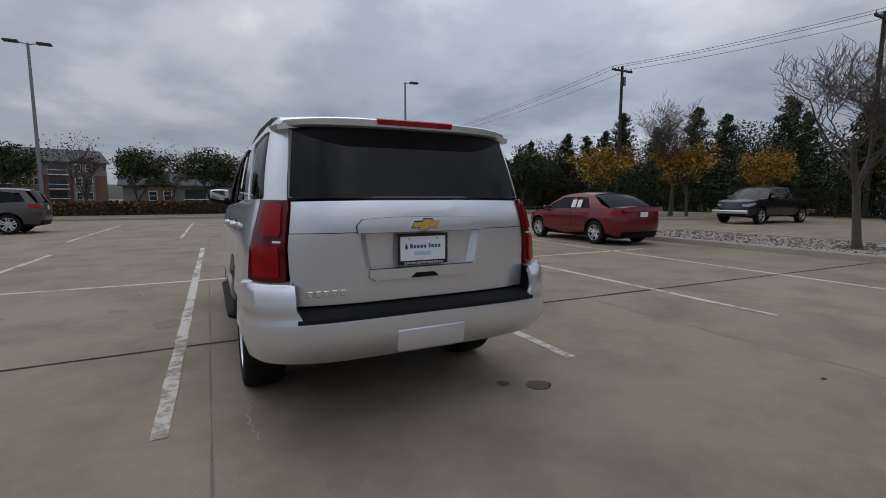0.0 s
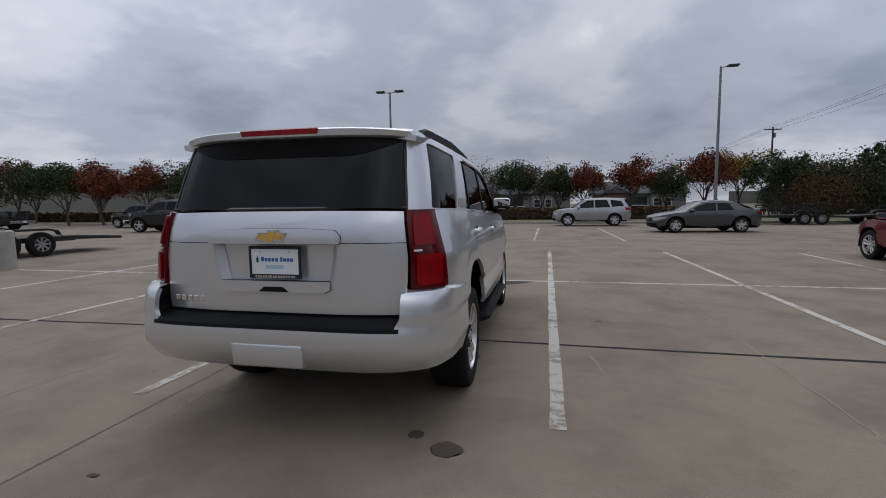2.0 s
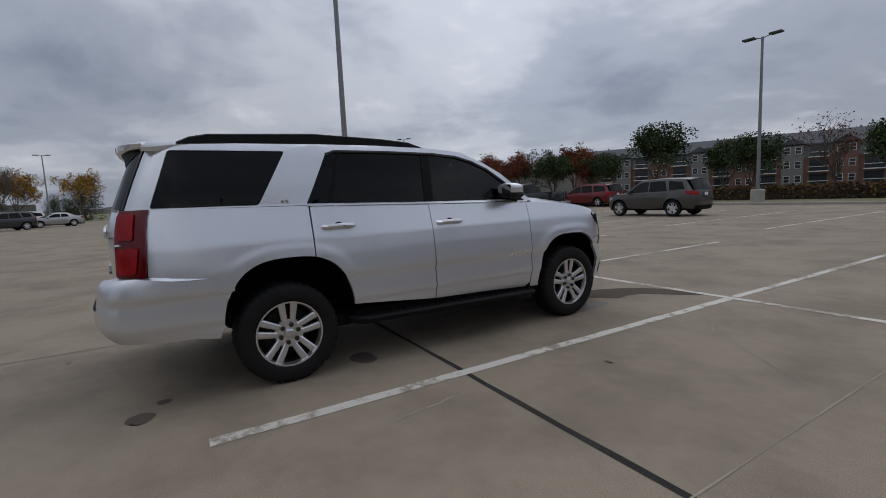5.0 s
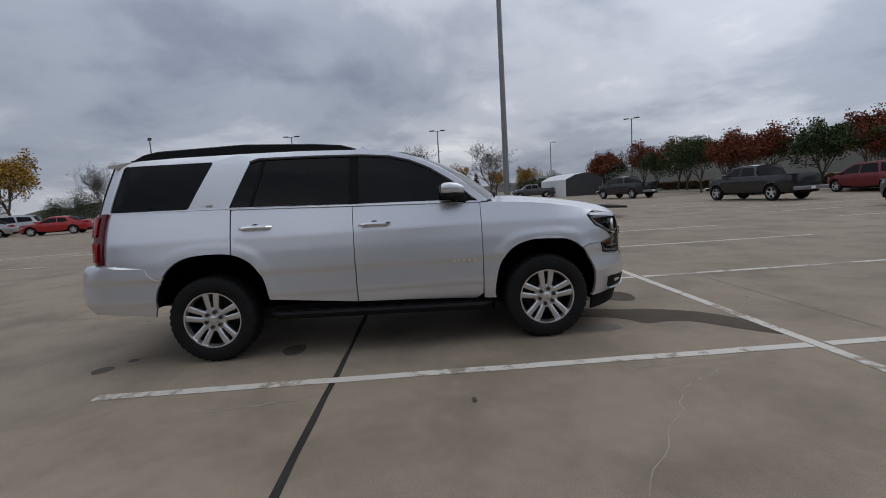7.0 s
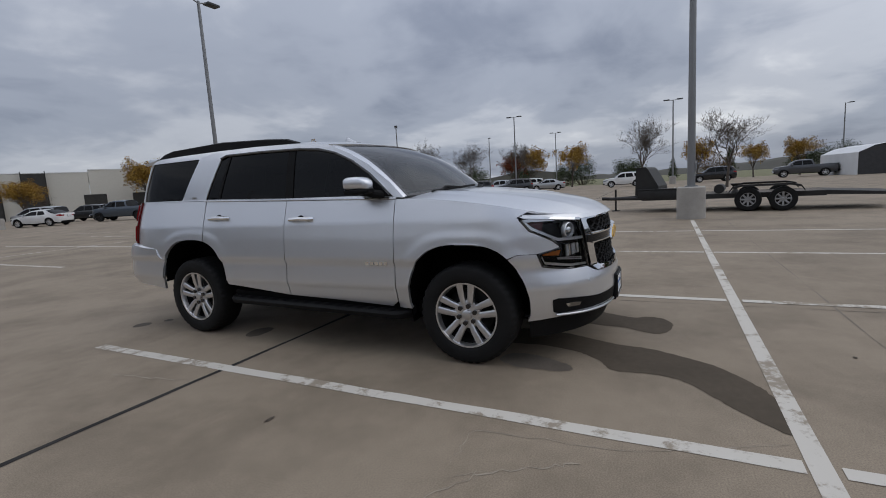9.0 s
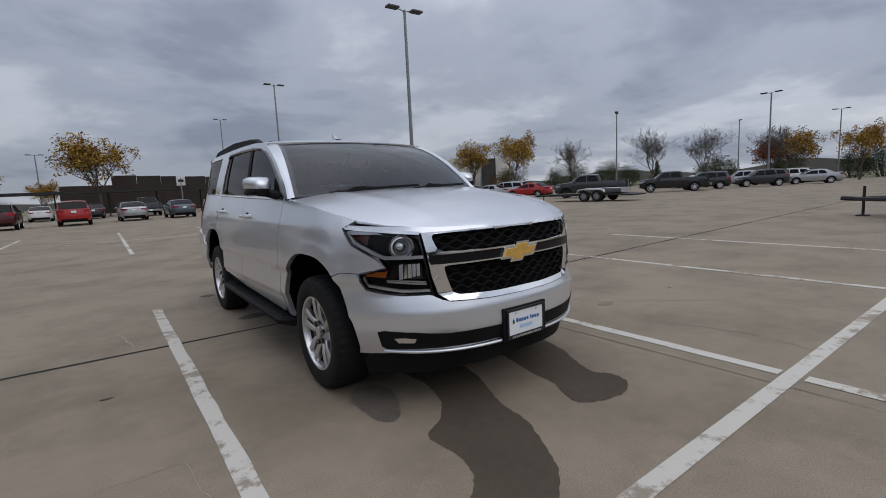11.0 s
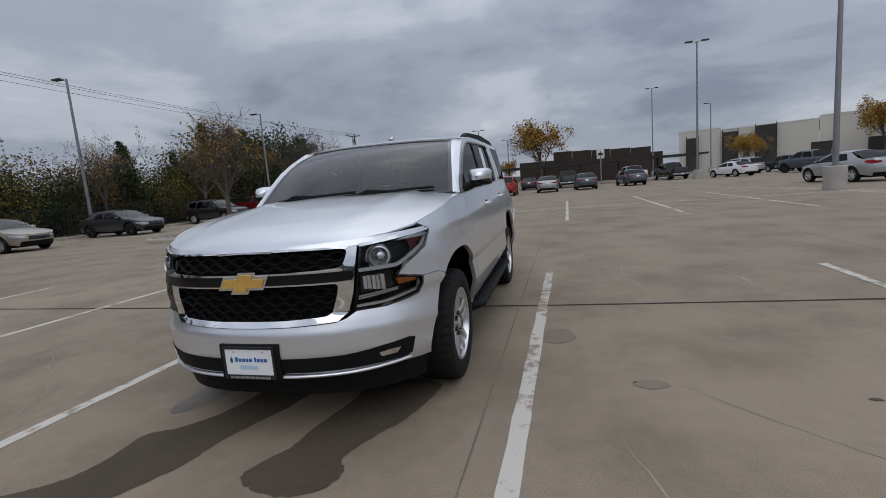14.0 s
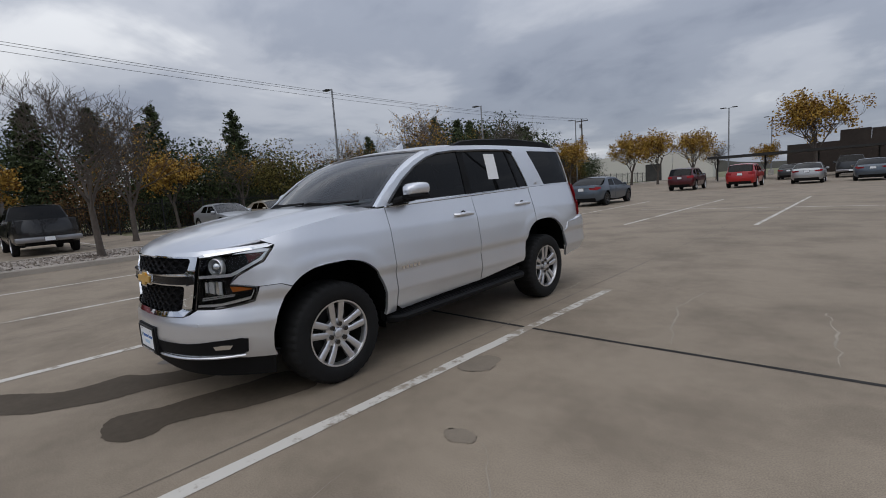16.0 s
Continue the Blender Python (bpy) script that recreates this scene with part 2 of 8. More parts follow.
def interp(pts, x):
    if x <= pts[0][0]:
        return pts[0][1]
    for (x0, y0), (x1, y1) in zip(pts, pts[1:]):
        if x <= x1:
            return y0 + (y1 - y0) * (x - x0) / (x1 - x0)
    return pts[-1][1]


def span(a, b, step):
    n = max(1, int(abs(b - a) / step))
    return [a + (b - a) * i / n for i in range(1, n)]


def rounded(pts, r, seg=4):
    """A polygon with rounded corners."""
    res = []
    n = len(pts)
    for i in range(n):
        p, a, b = Vector(pts[i]), Vector(pts[i - 1]), Vector(pts[(i + 1) % n])
        da, db = (a - p), (b - p)
        k = min(r, da.length * 0.45, db.length * 0.45)
        s, e = p + da.normalized() * k, p + db.normalized() * k
        for j in range(seg + 1):
            t = j / seg
            q = s.lerp(p, t).lerp(p.lerp(e, t), t)
            res.append((q.x, q.y))
    return res


# ---- cars ----
class Shell:
    """The skin of a car: a plan outline with rounded ends whose width and ends change with height.
    q runs along the side (q = y), round the front (centre at y0f + 1) and round the back (centre at y0r - 1)."""

    def __init__(self, w, yf, yr, y0f, y0r, nf, nr, width, front, rear, arches=(), flare=0.02, square=2.0):
        self.w, self.yf, self.yr, self.y0f, self.y0r, self.nf, self.nr = w, yf, yr, y0f, y0r, nf, nr
        self.square = square
        self.width, self.front, self.rear, self.arches, self.flare = width, front, rear, arches, flare

    def raw(self, q, z):
        w = self.w * interp(self.width, z)
        if q > self.y0f:
            a = (1 - (q - self.y0f)) * math.pi / 2
            s, c = math.sin(abs(a)), max(0.0, math.cos(a))
            return Vector((math.copysign(w * s ** (2 / self.nf), a), self.y0f + (self.yf + interp(self.front, z) - self.y0f) * c ** (2 / self.nf), z))
        if q < self.y0r:
            a = (1 - (self.y0r - q)) * math.pi / 2
            s, c = math.sin(abs(a)), max(0.0, math.cos(a))
            return Vector((math.copysign(w * s ** (2 / self.nr), a), self.y0r + (self.yr + interp(self.rear, z) - self.y0r) * c ** (2 / self.nr), z))
        return Vector((w, q, z))

    def pt(self, q, z, off=0.0):
        p = self.raw(q, z)
        bulge = 0.0
        for yc, zc, a, b in self.arches:
            if z > zc - 0.1:
                d = (abs((p.y - yc) / a) ** self.square + abs((z - zc) / b) ** self.square) ** (1 / self.square)
                k = min(1.0, max(0.0, (1.185 - d) / 0.075))
                bulge += self.flare * k * k * (3 - 2 * k) * min(1.0, (z - zc + 0.1) / 0.15)
        e = 2e-3
        n = (self.raw(q + e, z) - self.raw(q - e, z)).cross(self.raw(q, z + e) - self.raw(q, z - e))
        n.normalize()
        if n.dot(Vector((p.x, p.y * 0.2, 0))) < 0:
            n = -n
        return p + n * (off + bulge)

    def Q(self, y):
        """q on the right-hand side at a place along the car."""
        if y > self.y0f:
            c = min(1.0, (y - self.y0f) / (self.yf - self.y0f)) ** (self.nf / 2)
            return self.y0f + 1 - math.acos(min(1.0, c)) / (math.pi / 2)
        if y < self.y0r:
            c = min(1.0, (self.y0r - y) / (self.y0r - self.yr)) ** (self.nr / 2)
            return self.y0r - 1 + math.acos(min(1.0, c)) / (math.pi / 2)
        return y

    def Qz(self, y, z):
        """q on the right-hand side at a place along the car at a given height."""
        if y > self.y0f:
            c = min(1.0, (y - self.y0f) / (self.yf + interp(self.front, z) - self.y0f)) ** (self.nf / 2)
            return self.y0f + 1 - math.acos(min(1.0, c)) / (math.pi / 2)
        if y < self.y0r:
            c = min(1.0, (self.y0r - y) / (self.y0r - self.yr - interp(self.rear, z))) ** (self.nr / 2)
            return self.y0r - 1 + math.acos(min(1.0, c)) / (math.pi / 2)
        return y

    def Rz(self, x, z):
        """q on the back at a distance from the middle at a given height."""
        return self.R(x / interp(self.width, z))

    def F(self, x):
        """q on the front at a distance from the middle."""
        a = math.asin(min(1.0, abs(x) / self.w) ** (self.nf / 2))
        return self.y0f + 1 - math.copysign(a, x) / (math.pi / 2)

    def R(self, x):
        a = math.asin(min(1.0, abs(x) / self.w) ** (self.nr / 2))
        return self.y0r - 1 + math.copysign(a, x) / (math.pi / 2)

    def cuts(self, step=0.1):
        side = span(self.y0r, self.y0f, step) + [self.y0r, self.y0f]
        xs = [i * step for i in range(-int(self.w / step), int(self.w / step) + 1)]
        ends = [self.w * (1 - 0.5 ** k * 0.06) for k in range(0, 4)]
        return sorted(side + [self.F(x) for x in xs + ends] + [self.R(x) for x in xs + ends] + [self.F(-x) for x in ends] + [self.R(-x) for x in ends]
                      + [self.Q(self.y0f + (self.yf - self.y0f) * k) for k in (0.2, 0.35, 0.5, 0.62, 0.72)]
                      + [self.Q(self.y0r + (self.yr - self.y0r) * k) for k in (0.3, 0.5, 0.65, 0.78, 0.86)])

    def panel(self, loops, off=0.0, thick=0.012, step=0.1, zstep=0.06):
        z0, z1 = min(p[1] for p in loops[0]), max(p[1] for p in loops[0])
        q0, q1 = min(p[0] for p in loops[0]), max(p[0] for p in loops[0])
        us = [c for c in self.cuts(step) if q0 + 1e-3 < c < q1 - 1e-3]
        return conform(loops, us, span(z0, z1, zstep), lambda q, z: self.pt(q, z, off), thick)


def flip(bm):
    """The same piece on the other side of the car."""
    for v in bm.verts:
        v.co.x = -v.co.x
    bmesh.ops.reverse_faces(bm, faces=bm.faces[:])
    return bm


def arch_pts(yc, zc, a, b, a0, a1, n=16, square=2.0):
    """Points of a wheel arch from angle a0 to a1 (degrees; 0 is ahead, 90 is up)."""
    res = []
    for i in range(n + 1):
        c, s = math.cos(radians(lerp(a0, a1, i / n))), math.sin(radians(lerp(a0, a1, i / n)))
        res.append((yc + a * math.copysign(abs(c) ** (2 / square), c), zc + b * math.copysign(abs(s) ** (2 / square), s)))
    return res


def wheel_meshes(r, rim, width, spokes, double, rim_mat, sides=40, lugs=5):
    """Meshes of a wheel whose outer face looks along +x, centred on its hub."""
    h = width / 2
    t = bmesh.new()
    lathe(t, [(rim * 0.97, -h * 0.9), (rim * 1.04, -h), (r * 0.93, -h * 0.98), (r * 0.985, -h * 0.8), (r, -h * 0.55), (r, h * 0.55), (r * 0.985, h * 0.8), (r * 0.95, h * 0.95),
              (r * 0.90, h * 1.0), (r * 0.80, h * 1.02), (rim * 1.05, h), (rim * 0.98, h * 0.88)], 120 if sides >= 40 else sides)
    if sides >= 40:
        # tread blocks: every second strip round the shoulders is cut back
        for v in t.verts:
            rr = math.hypot(v.co.y, v.co.z)
            k = round(math.atan2(v.co.z, v.co.y) / (2 * math.pi) * 120)
            if rr > r * 0.93 and (k + (1 if v.co.x > 0 else 0)) % 3 == 0:
                v.co.y *= 1 - 0.009 / rr
                v.co.z *= 1 - 0.009 / rr
    b = bmesh.new()
    lathe(b, [(rim * 0.985, h * 0.90), (rim * 1.0, h * 0.96), (rim * 0.955, h * 0.95), (rim * 0.925, h * 0.80), (rim * 0.91, h * 0.62)], sides)
    hub = rim * 0.36
    x1 = h * 0.80

    def spoke(a, w0, w1, shift=0.0):
        c, s = math.cos(a), math.sin(a)
        rows = []
        for rr, ww, xx in ((hub * 0.75, w0, x1 - 0.012), (rim * 0.55, lerp(w0, w1, 0.5), x1 + 0.004), (rim * 0.95, w1, x1 + 0.010)):
            ring = []
            for du, dx in ((-ww, -0.035), (-ww, -0.006), (-ww * 0.6, 0.0), (ww * 0.6, 0.0), (ww, -0.006), (ww, -0.035)):
                du2 = du + shift * lerp(0.75, 1.25, (rr - hub) / (rim - hub))
                ring.append((xx + dx, rr * c - du2 * s, rr * s + du2 * c))
            rows.append(ring)
        grid(b, rows, close=True)

    for k in range(spokes):
        a = 2 * math.pi * k / spokes + math.pi / 2
        if double:
            spoke(a, rim * 0.078, rim * 0.108, -rim * 0.158)
            spoke(a, rim * 0.078, rim * 0.108, rim * 0.158)
        else:
            spoke(a, rim * 0.10, rim * 0.13)
    lathe(b, [(hub * 1.25, x1 - 0.045), (hub * 1.2, x1 - 0.016), (hub * 0.95, x1 - 0.010), (hub * 0.45, x1 - 0.012), (hub * 0.42, x1 + 0.006), (hub * 0.30, x1 + 0.012), (0.0001, x1 + 0.013)], 24)
    d = bmesh.new()
    lathe(d, [(rim * 0.915, h * 0.63), (rim * 0.90, h * 0.1), (rim * 0.90, -h * 0.8)], 24)
    lathe(d, [(rim * 0.72, -h * 0.2), (rim * 0.72, -h * 0.05), (rim * 0.2, -h * 0.02), (0.0001, -h * 0.02)], 24)
    lathe(d, [(rim * 0.90, -h * 0.62), (0.0001, -h * 0.62)], 24)
    nuts = []
    for k in range(lugs if sides >= 40 else 0):
        g = bmesh.new()
        a = 2 * math.pi * k / lugs + 0.3
        tube(g, [(x1 - 0.018, hub * 0.76 * math.cos(a), hub * 0.76 * math.sin(a)), (x1 + 0.006, hub * 0.76 * math.cos(a), hub * 0.76 * math.sin(a))], rim * 0.078, 6)
        nuts.append(("lug_nut", g, GLOSSBLACK, 30))
    res = []
    for nm, bm, m, ang in (("tyre", t, RUBBER, 40), ("rim", b, rim_mat, 32), ("brake_disc", d, DARKMETAL, 30), *nuts):
        bmesh.ops.recalc_face_normals(bm, faces=bm.faces[:])
        me = bpy.data.meshes.new(nm)
        bm.to_mesh(me)
        bm.free()
        me.materials.append(m)
        me.shade_smooth()
        me.set_sharp_from_angle(angle=radians(ang))
        res.append(me)
    return res


def put_wheel(car, meshes, x, y, z):
    w = new("wheel")
    w.parent = car
    w.matrix_local = pose(x, y, z, 0, 0, 0 if x > 0 else 180)
    for me in meshes:
        o = new(me.name.split(".")[0], me)
        o.parent = w
    return w


def plain_badge(car, m, n, w, h, material, name="badge"):
    """Raised letters of a brand name, as plain bars."""
    bm = bmesh.new()
    for i in range(n):
        x = (i - (n - 1) / 2) * w / n
        box(bm, x - w / n * 0.36, x + w / n * 0.36, -0.003, 0.003, -h / 2, h / 2, 0.002, 1)
    bm.transform(m)
    return part(name, bm, material, car, "row of small plain chrome bars")


def number_plate(car, m, frame_mat=DARKMETAL, w=0.305, h=0.153, detail=True):
    """A plate that looks along +y of m, with a dark frame; its writing is bars."""
    bm = bmesh.new()
    for a in ((-w / 2 - 0.008, w / 2 + 0.008, h / 2 - 0.004, h / 2 + 0.012), (-w / 2 - 0.008, w / 2 + 0.008, -h / 2 - 0.018, -h / 2 + 0.006),
              (-w / 2 - 0.008, -w / 2 + 0.006, -h / 2, h / 2), (w / 2 - 0.006, w / 2 + 0.008, -h / 2, h / 2)):
        box(bm, a[0], a[1], 0.0, 0.012, a[2], a[3], 0.003, 1)
    bm.transform(m)
    plate_frame = part("plate_frame", bm, frame_mat, car, "dark metal plate surround")
    bm = boxes((-w / 2, w / 2, 0.001, 0.006, -h / 2, h / 2))
    bm.transform(m)
    plate = part("number_plate", bm, PLATEWHITE, car, "white paper dealer plate")
    if detail:
        bm = bmesh.new()
        x = -0.085
        for k in range(9):
            ww = 0.017 if k not in (5,) else 0.012
            if k == 5:
                x += 0.010
            box(bm, -x - ww, -x, 0.006, 0.0072, 0.002, 0.028 if k in (0, 5) else 0.021)
            x += ww + 0.005
        bm.transform(m)
        part("blue_bars", bm, PLATEBLUE, plate)["kind"] = "stuff"
        bm = boxes((-0.052, 0.058, 0.006, 0.0072, -0.040, -0.018))
        bm.transform(m)
        part("pale_bar", bm, PALEBLUE, plate)
        bm = bmesh.new()
        vs = [bm.verts.new((0.108 + a, 0.0072, b)) for a, b in ((0.0, 0.034), (0.009, 0.014), (0.008, 0.0), (0.0, -0.006), (-0.008, 0.0), (-0.009, 0.012))]
        bm.faces.new(vs)
        bm.transform(m)
        part("drop_mark", bm, DARKGREEN, plate)
        bm = bmesh.new()
        for k in range(16):
            box(bm, -0.125 + k * 0.0158, -0.125 + k * 0.0158 + 0.011, 0.012, 0.0128, -h / 2 - 0.014, -h / 2 - 0.001)
        for sx in (-1, 1):
            tube(bm, [(sx * 0.09, 0.006, h / 2 - 0.018), (sx * 0.09, 0.011, h / 2 - 0.018)], 0.006, 8)
        bm.transform(m)
        part("frame_bars", bm, ALLOY, plate_frame)["kind"] = "stuff"
    return plate


def mirror_part(car, side, x, y, z, cap_mat, s=1.0):
    bm = bmesh.new()
    rows = []
    for yy, k in ((-0.07, 0.80), (-0.055, 0.96), (-0.02, 1.0), (0.03, 0.93), (0.07, 0.72), (0.095, 0.35)):
        ring = []
        for j in range(16):
            a = 2 * math.pi * j / 16
            ca, sa = math.cos(a), math.sin(a)
            ring.append((0.135 * k * math.copysign(abs(ca) ** 0.5, ca), yy, 0.10 * k * math.copysign(abs(sa) ** 0.6, sa)))
        rows.append(ring)
    vr = grid(bm, rows, close=True)
    bm.faces.new(vr[-1])
    bm.faces.new(vr[0])
    bm.transform(Matrix.Translation((side * (x + 0.135 * s), y, z)) @ Matrix.Scale(s, 4))
    cap = part("wing_mirror", bm, cap_mat, car, "", True, 50)
    bm = boxes((-0.115, 0.115, -0.0745, -0.071, -0.08, 0.08))
    bm.transform(Matrix.Translation((side * (x + 0.135 * s), y, z)) @ Matrix.Scale(s, 4))
    part("mirror_glass", bm, CHROME, cap, "silvered mirror glass")
    bm = bmesh.new()
    tube(bm, [(side * (x - 0.05), y + 0.03, z - 0.075 * s), (side * (x + 0.06), y + 0.02, z - 0.085 * s), (side * (x + 0.20), y, z - 0.07 * s)], [0.05 * s, 0.04 * s, 0.035 * s], 8)
    part("mirror_arm", bm, BLACKPLASTIC, cap, "black plastic arm")


def seat_part(car, x, y, z, w=0.5, mat_=None):
    bm = bmesh.new()
    box(bm, x - w / 2, x + w / 2, y - 0.25, y + 0.27, z, z + 0.16, 0.05)
    b2 = bmesh.new()
    box(b2, x - w / 2, x + w / 2, -0.08, 0.08, 0.0, 0.62, 0.06)
    box(b2, x - w * 0.28, x + w * 0.28, -0.05, 0.06, 0.64, 0.84, 0.05)
    b2.transform(Matrix.Translation((0, y - 0.27, z + 0.1)) @ Matrix.Rotation(radians(14), 4, "X"))
    me = bpy.data.meshes.new("tmp")
    b2.to_mesh(me)
    b2.free()
    bm.from_mesh(me)
    bpy.data.meshes.remove(me)
    return part("seat", bm, mat_ or SEAT, car, "dark seat with a headrest")


def big_mirror(car, side):
    """Door mirror of the silver car: painted cap over a black lower half on a black foot."""
    def ringed(cuts):
        bm = bmesh.new()
        rows = []
        for yy, k, z0, z1 in cuts:
            ring = []
            for j in range(20):
                a = 2 * math.pi * j / 20
                ca, sa = math.cos(a), math.sin(a)
                ring.append((0.098 * k * math.copysign(abs(ca) ** 0.45, ca), yy + 0.03 * (ca if ca < 0 else -ca * 0.6), lerp(z0, z1, 0.5 + 0.5 * math.copysign(abs(sa) ** 0.55, sa))))
            rows.append(ring)
        vr = grid(bm, rows, close=True)
        bm.faces.new(vr[0])
        bm.faces.new(vr[-1])
        if side < 0:
            flip(bm)
        bm.transform(Matrix.Translation((side * 1.012, 0.80, 1.39)))
        return bm
    cap = part("wing_mirror", ringed(((-0.075, 0.94, -0.045, 0.045), (-0.06, 1.0, -0.048, 0.053), (0.0, 0.98, -0.048, 0.053), (0.06, 0.86, -0.047, 0.042), (0.10, 0.62, -0.046, 0.018), (0.115, 0.4, -0.044, -0.01))), SILVER, car, "", True, 50)
    part("lower_cap", ringed(((-0.077, 0.94, -0.082, -0.04), (-0.06, 0.97, -0.086, -0.04), (0.0, 0.95, -0.088, -0.04), (0.07, 0.84, -0.084, -0.042), (0.118, 0.5, -0.07, -0.042))), BLACKPLASTIC, cap, "black lower cap")
    bm = boxes((-0.082, 0.082, -0.005, 0.0, -0.07, 0.042))
    bm.transform(Matrix.Translation((side * 1.012, 0.716, 1.385)))
    part("mirror_glass", bm, CHROME, cap, "silvered mirror glass")
    bm = bmesh.new()
    tube(bm, [(side * 0.865, 0.92, 1.275), (side * 0.91, 0.91, 1.295), (side * 0.98, 0.84, 1.318), (side * 1.03, 0.81, 1.325)], [0.045, 0.036, 0.03, 0.03], 10)
    part("mirror_arm", bm, BLACKPLASTIC, cap, "black plastic foot")
    bm = bmesh.new()
    vs = [bm.verts.new((side * x, y, z)) for x, y, z in ((0.902, 1.03, 1.275), (0.902, 0.80, 1.285), (0.884, 0.80, 1.40), (0.888, 0.83, 1.43))]
    bm.faces.new(vs)
    thicken(bm, 0.008)
    part("mirror_patch", bm, BLACKPLASTIC, cap)


def build_silver_suv():
    """The large silver sport utility vehicle that the camera goes round. It stands at the origin and faces +y."""
    car = thing("suv", pose(0, 0, 0), "large silver four-door sport utility vehicle parked in a marked stall", "car")
    FA, RA = (1.61, 0.36, 0.467, 0.548), (-1.302, 0.38, 0.477, 0.575)
    square = 2.75
    width = [(0.20, 0.90), (0.36, 0.925), (0.46, 0.952), (0.55, 0.974), (0.575, 0.986), (0.70, 0.976), (0.736, 0.972), (0.742, 0.973), (0.778, 0.990), (0.786, 0.991), (0.83, 0.986), (0.95, 0.973), (1.08, 0.954), (1.16, 0.930),
             (1.24, 0.906), (1.30, 0.888), (1.345, 0.876), (1.45, 0.862), (1.60, 0.832), (1.72, 0.802), (1.78, 0.782), (1.83, 0.74)]
    front_hi = [(0.2, -0.07), (0.34, -0.03), (0.38, 0.0), (0.50, 0.02), (0.60, 0.012), (0.66, -0.01), (0.70, -0.028), (0.80, -0.032), (0.95, -0.038), (1.05, -0.06), (1.12, -0.11), (1.2, -0.2)]
    rear_hi = [(0.6, 0.02), (0.80, 0.0), (0.95, 0.0), (1.18, -0.004), (1.21, -0.002), (1.30, 0.012), (1.345, 0.035), (1.55, 0.115), (1.74, 0.195), (1.85, 0.23)]
    rear_lo = [(0.40, 0.05), (0.46, -0.01), (0.50, -0.055), (0.55, -0.095), (0.60, -0.115), (0.66, -0.12), (0.70, -0.118), (0.735, -0.108), (0.80, -0.098), (0.86, -0.088), (0.895, -0.065), (0.92, -0.02)]
    S = Shell(1.012, 2.56, -2.425, 1.55, -1.70, 2.6, 4.3, width, front_hi, rear_hi, (FA, RA), 0.004, square)
    L = Shell(1.012, 2.56, -2.425, 1.55, -1.70, 2.6, 5.6, width, front_hi, rear_lo, (FA, RA), 0.004, square)

    def belt(y):
        return interp([(-2.3, 1.345), (-1.12, 1.328), (-0.1, 1.298), (1.08, 1.262)], y)

    def shoulder(y):
        return interp([(1.0, 1.258), (1.3, 1.245), (1.6, 1.218), (1.9, 1.165), (2.1, 1.12), (2.25, 1.092), (2.4, 1.070), (2.56, 1.042)], y)

    def both(name, make, m, label="", **kw):
        r = part(name, make(), m, car, label, **kw)
        l = part(name, flip(make()), m, car, label, **kw)
        return r, l

    # side panels
    def arc(a, a0, a1, n=16):
        return [(S.Q(y), z) for y, z in arch_pts(*a, a0, a1, n, square)]
    fa = arc(FA, 176, 48, 20)
    FINE = dict(thick=0.03, step=0.035, zstep=0.02)
    fender_top = [(S.Qz(y, shoulder(y)), shoulder(y)) for y in (2.08, 1.95, 1.8, 1.65, 1.5, 1.3, 1.052)]
    fender = [(1.0455, 0.405), (1.155, 0.40)] + fa + [(S.Q(2.03), 0.828), (S.Q(2.165), 0.828), (S.Q(2.30), 0.862), (S.Q(2.255), 0.908), (S.Q(2.11), 0.985), (S.Q(2.06), 1.055), (S.Q(2.05), 1.085)] + fender_top
    both("fender", lambda: S.panel([fender], **FINE), SILVER)
    fdoor = [(-0.068, 0.455), (0.5, 0.435), (0.98, 0.41), (1.035, 0.45), (1.042, 0.8), (1.046, belt(1.05) - 0.012), (0.5, belt(0.5) - 0.012), (-0.067, belt(0) - 0.012)]
    rdoor = [(-0.078, 0.455), (-0.072, belt(0) - 0.012), (-0.6, belt(-0.6) - 0.012), (-1.108, belt(-1.1) - 0.012), (-1.112, 0.955)] + arc(RA, 73.6, 9, 14)
    doors = both("front_door", lambda: S.panel([fdoor], thick=0.03, step=0.1, zstep=0.02), SILVER)
    rdoors = both("rear_door", lambda: S.panel([rdoor], **FINE), SILVER)
    quarter = [(-1.120, belt(-1.12) - 0.004), (S.Q(-1.7), belt(-1.7)), (S.Q(-2.0), belt(-2.0)), (S.Qz(-2.150, 1.345), 1.345), (S.Qz(-2.18, 1.2), 1.2), (S.Qz(-2.197, 0.918), 0.918), (S.Q(-2.1), 0.895), (S.Q(-1.83), 0.867)] + arc(RA, 145.4, 74.8, 16) + [(-1.121, 0.955)]
    both("quarter_panel", lambda: S.panel([quarter], **FINE), SILVER)
    both("seam_backing", lambda: S.panel([arc(RA, 152, 138, 6) + [(S.Q(-1.78), 0.90), (S.Q(-2.0), 0.915), (S.Q(-2.0), 0.83)]], off=-0.005, thick=0.012), SILVER)
    # lower crease strips are part of the doors; sills and running boards below them
    sill = [(-0.80, 0.36), (1.14, 0.33), (1.14, 0.395), (1.0, 0.40), (0.5, 0.425), (-0.1, 0.45), (-0.80, 0.452)]
    both("sill", lambda: S.panel([sill], off=-0.03, thick=0.05), BLACKPLASTIC, "dark sill")

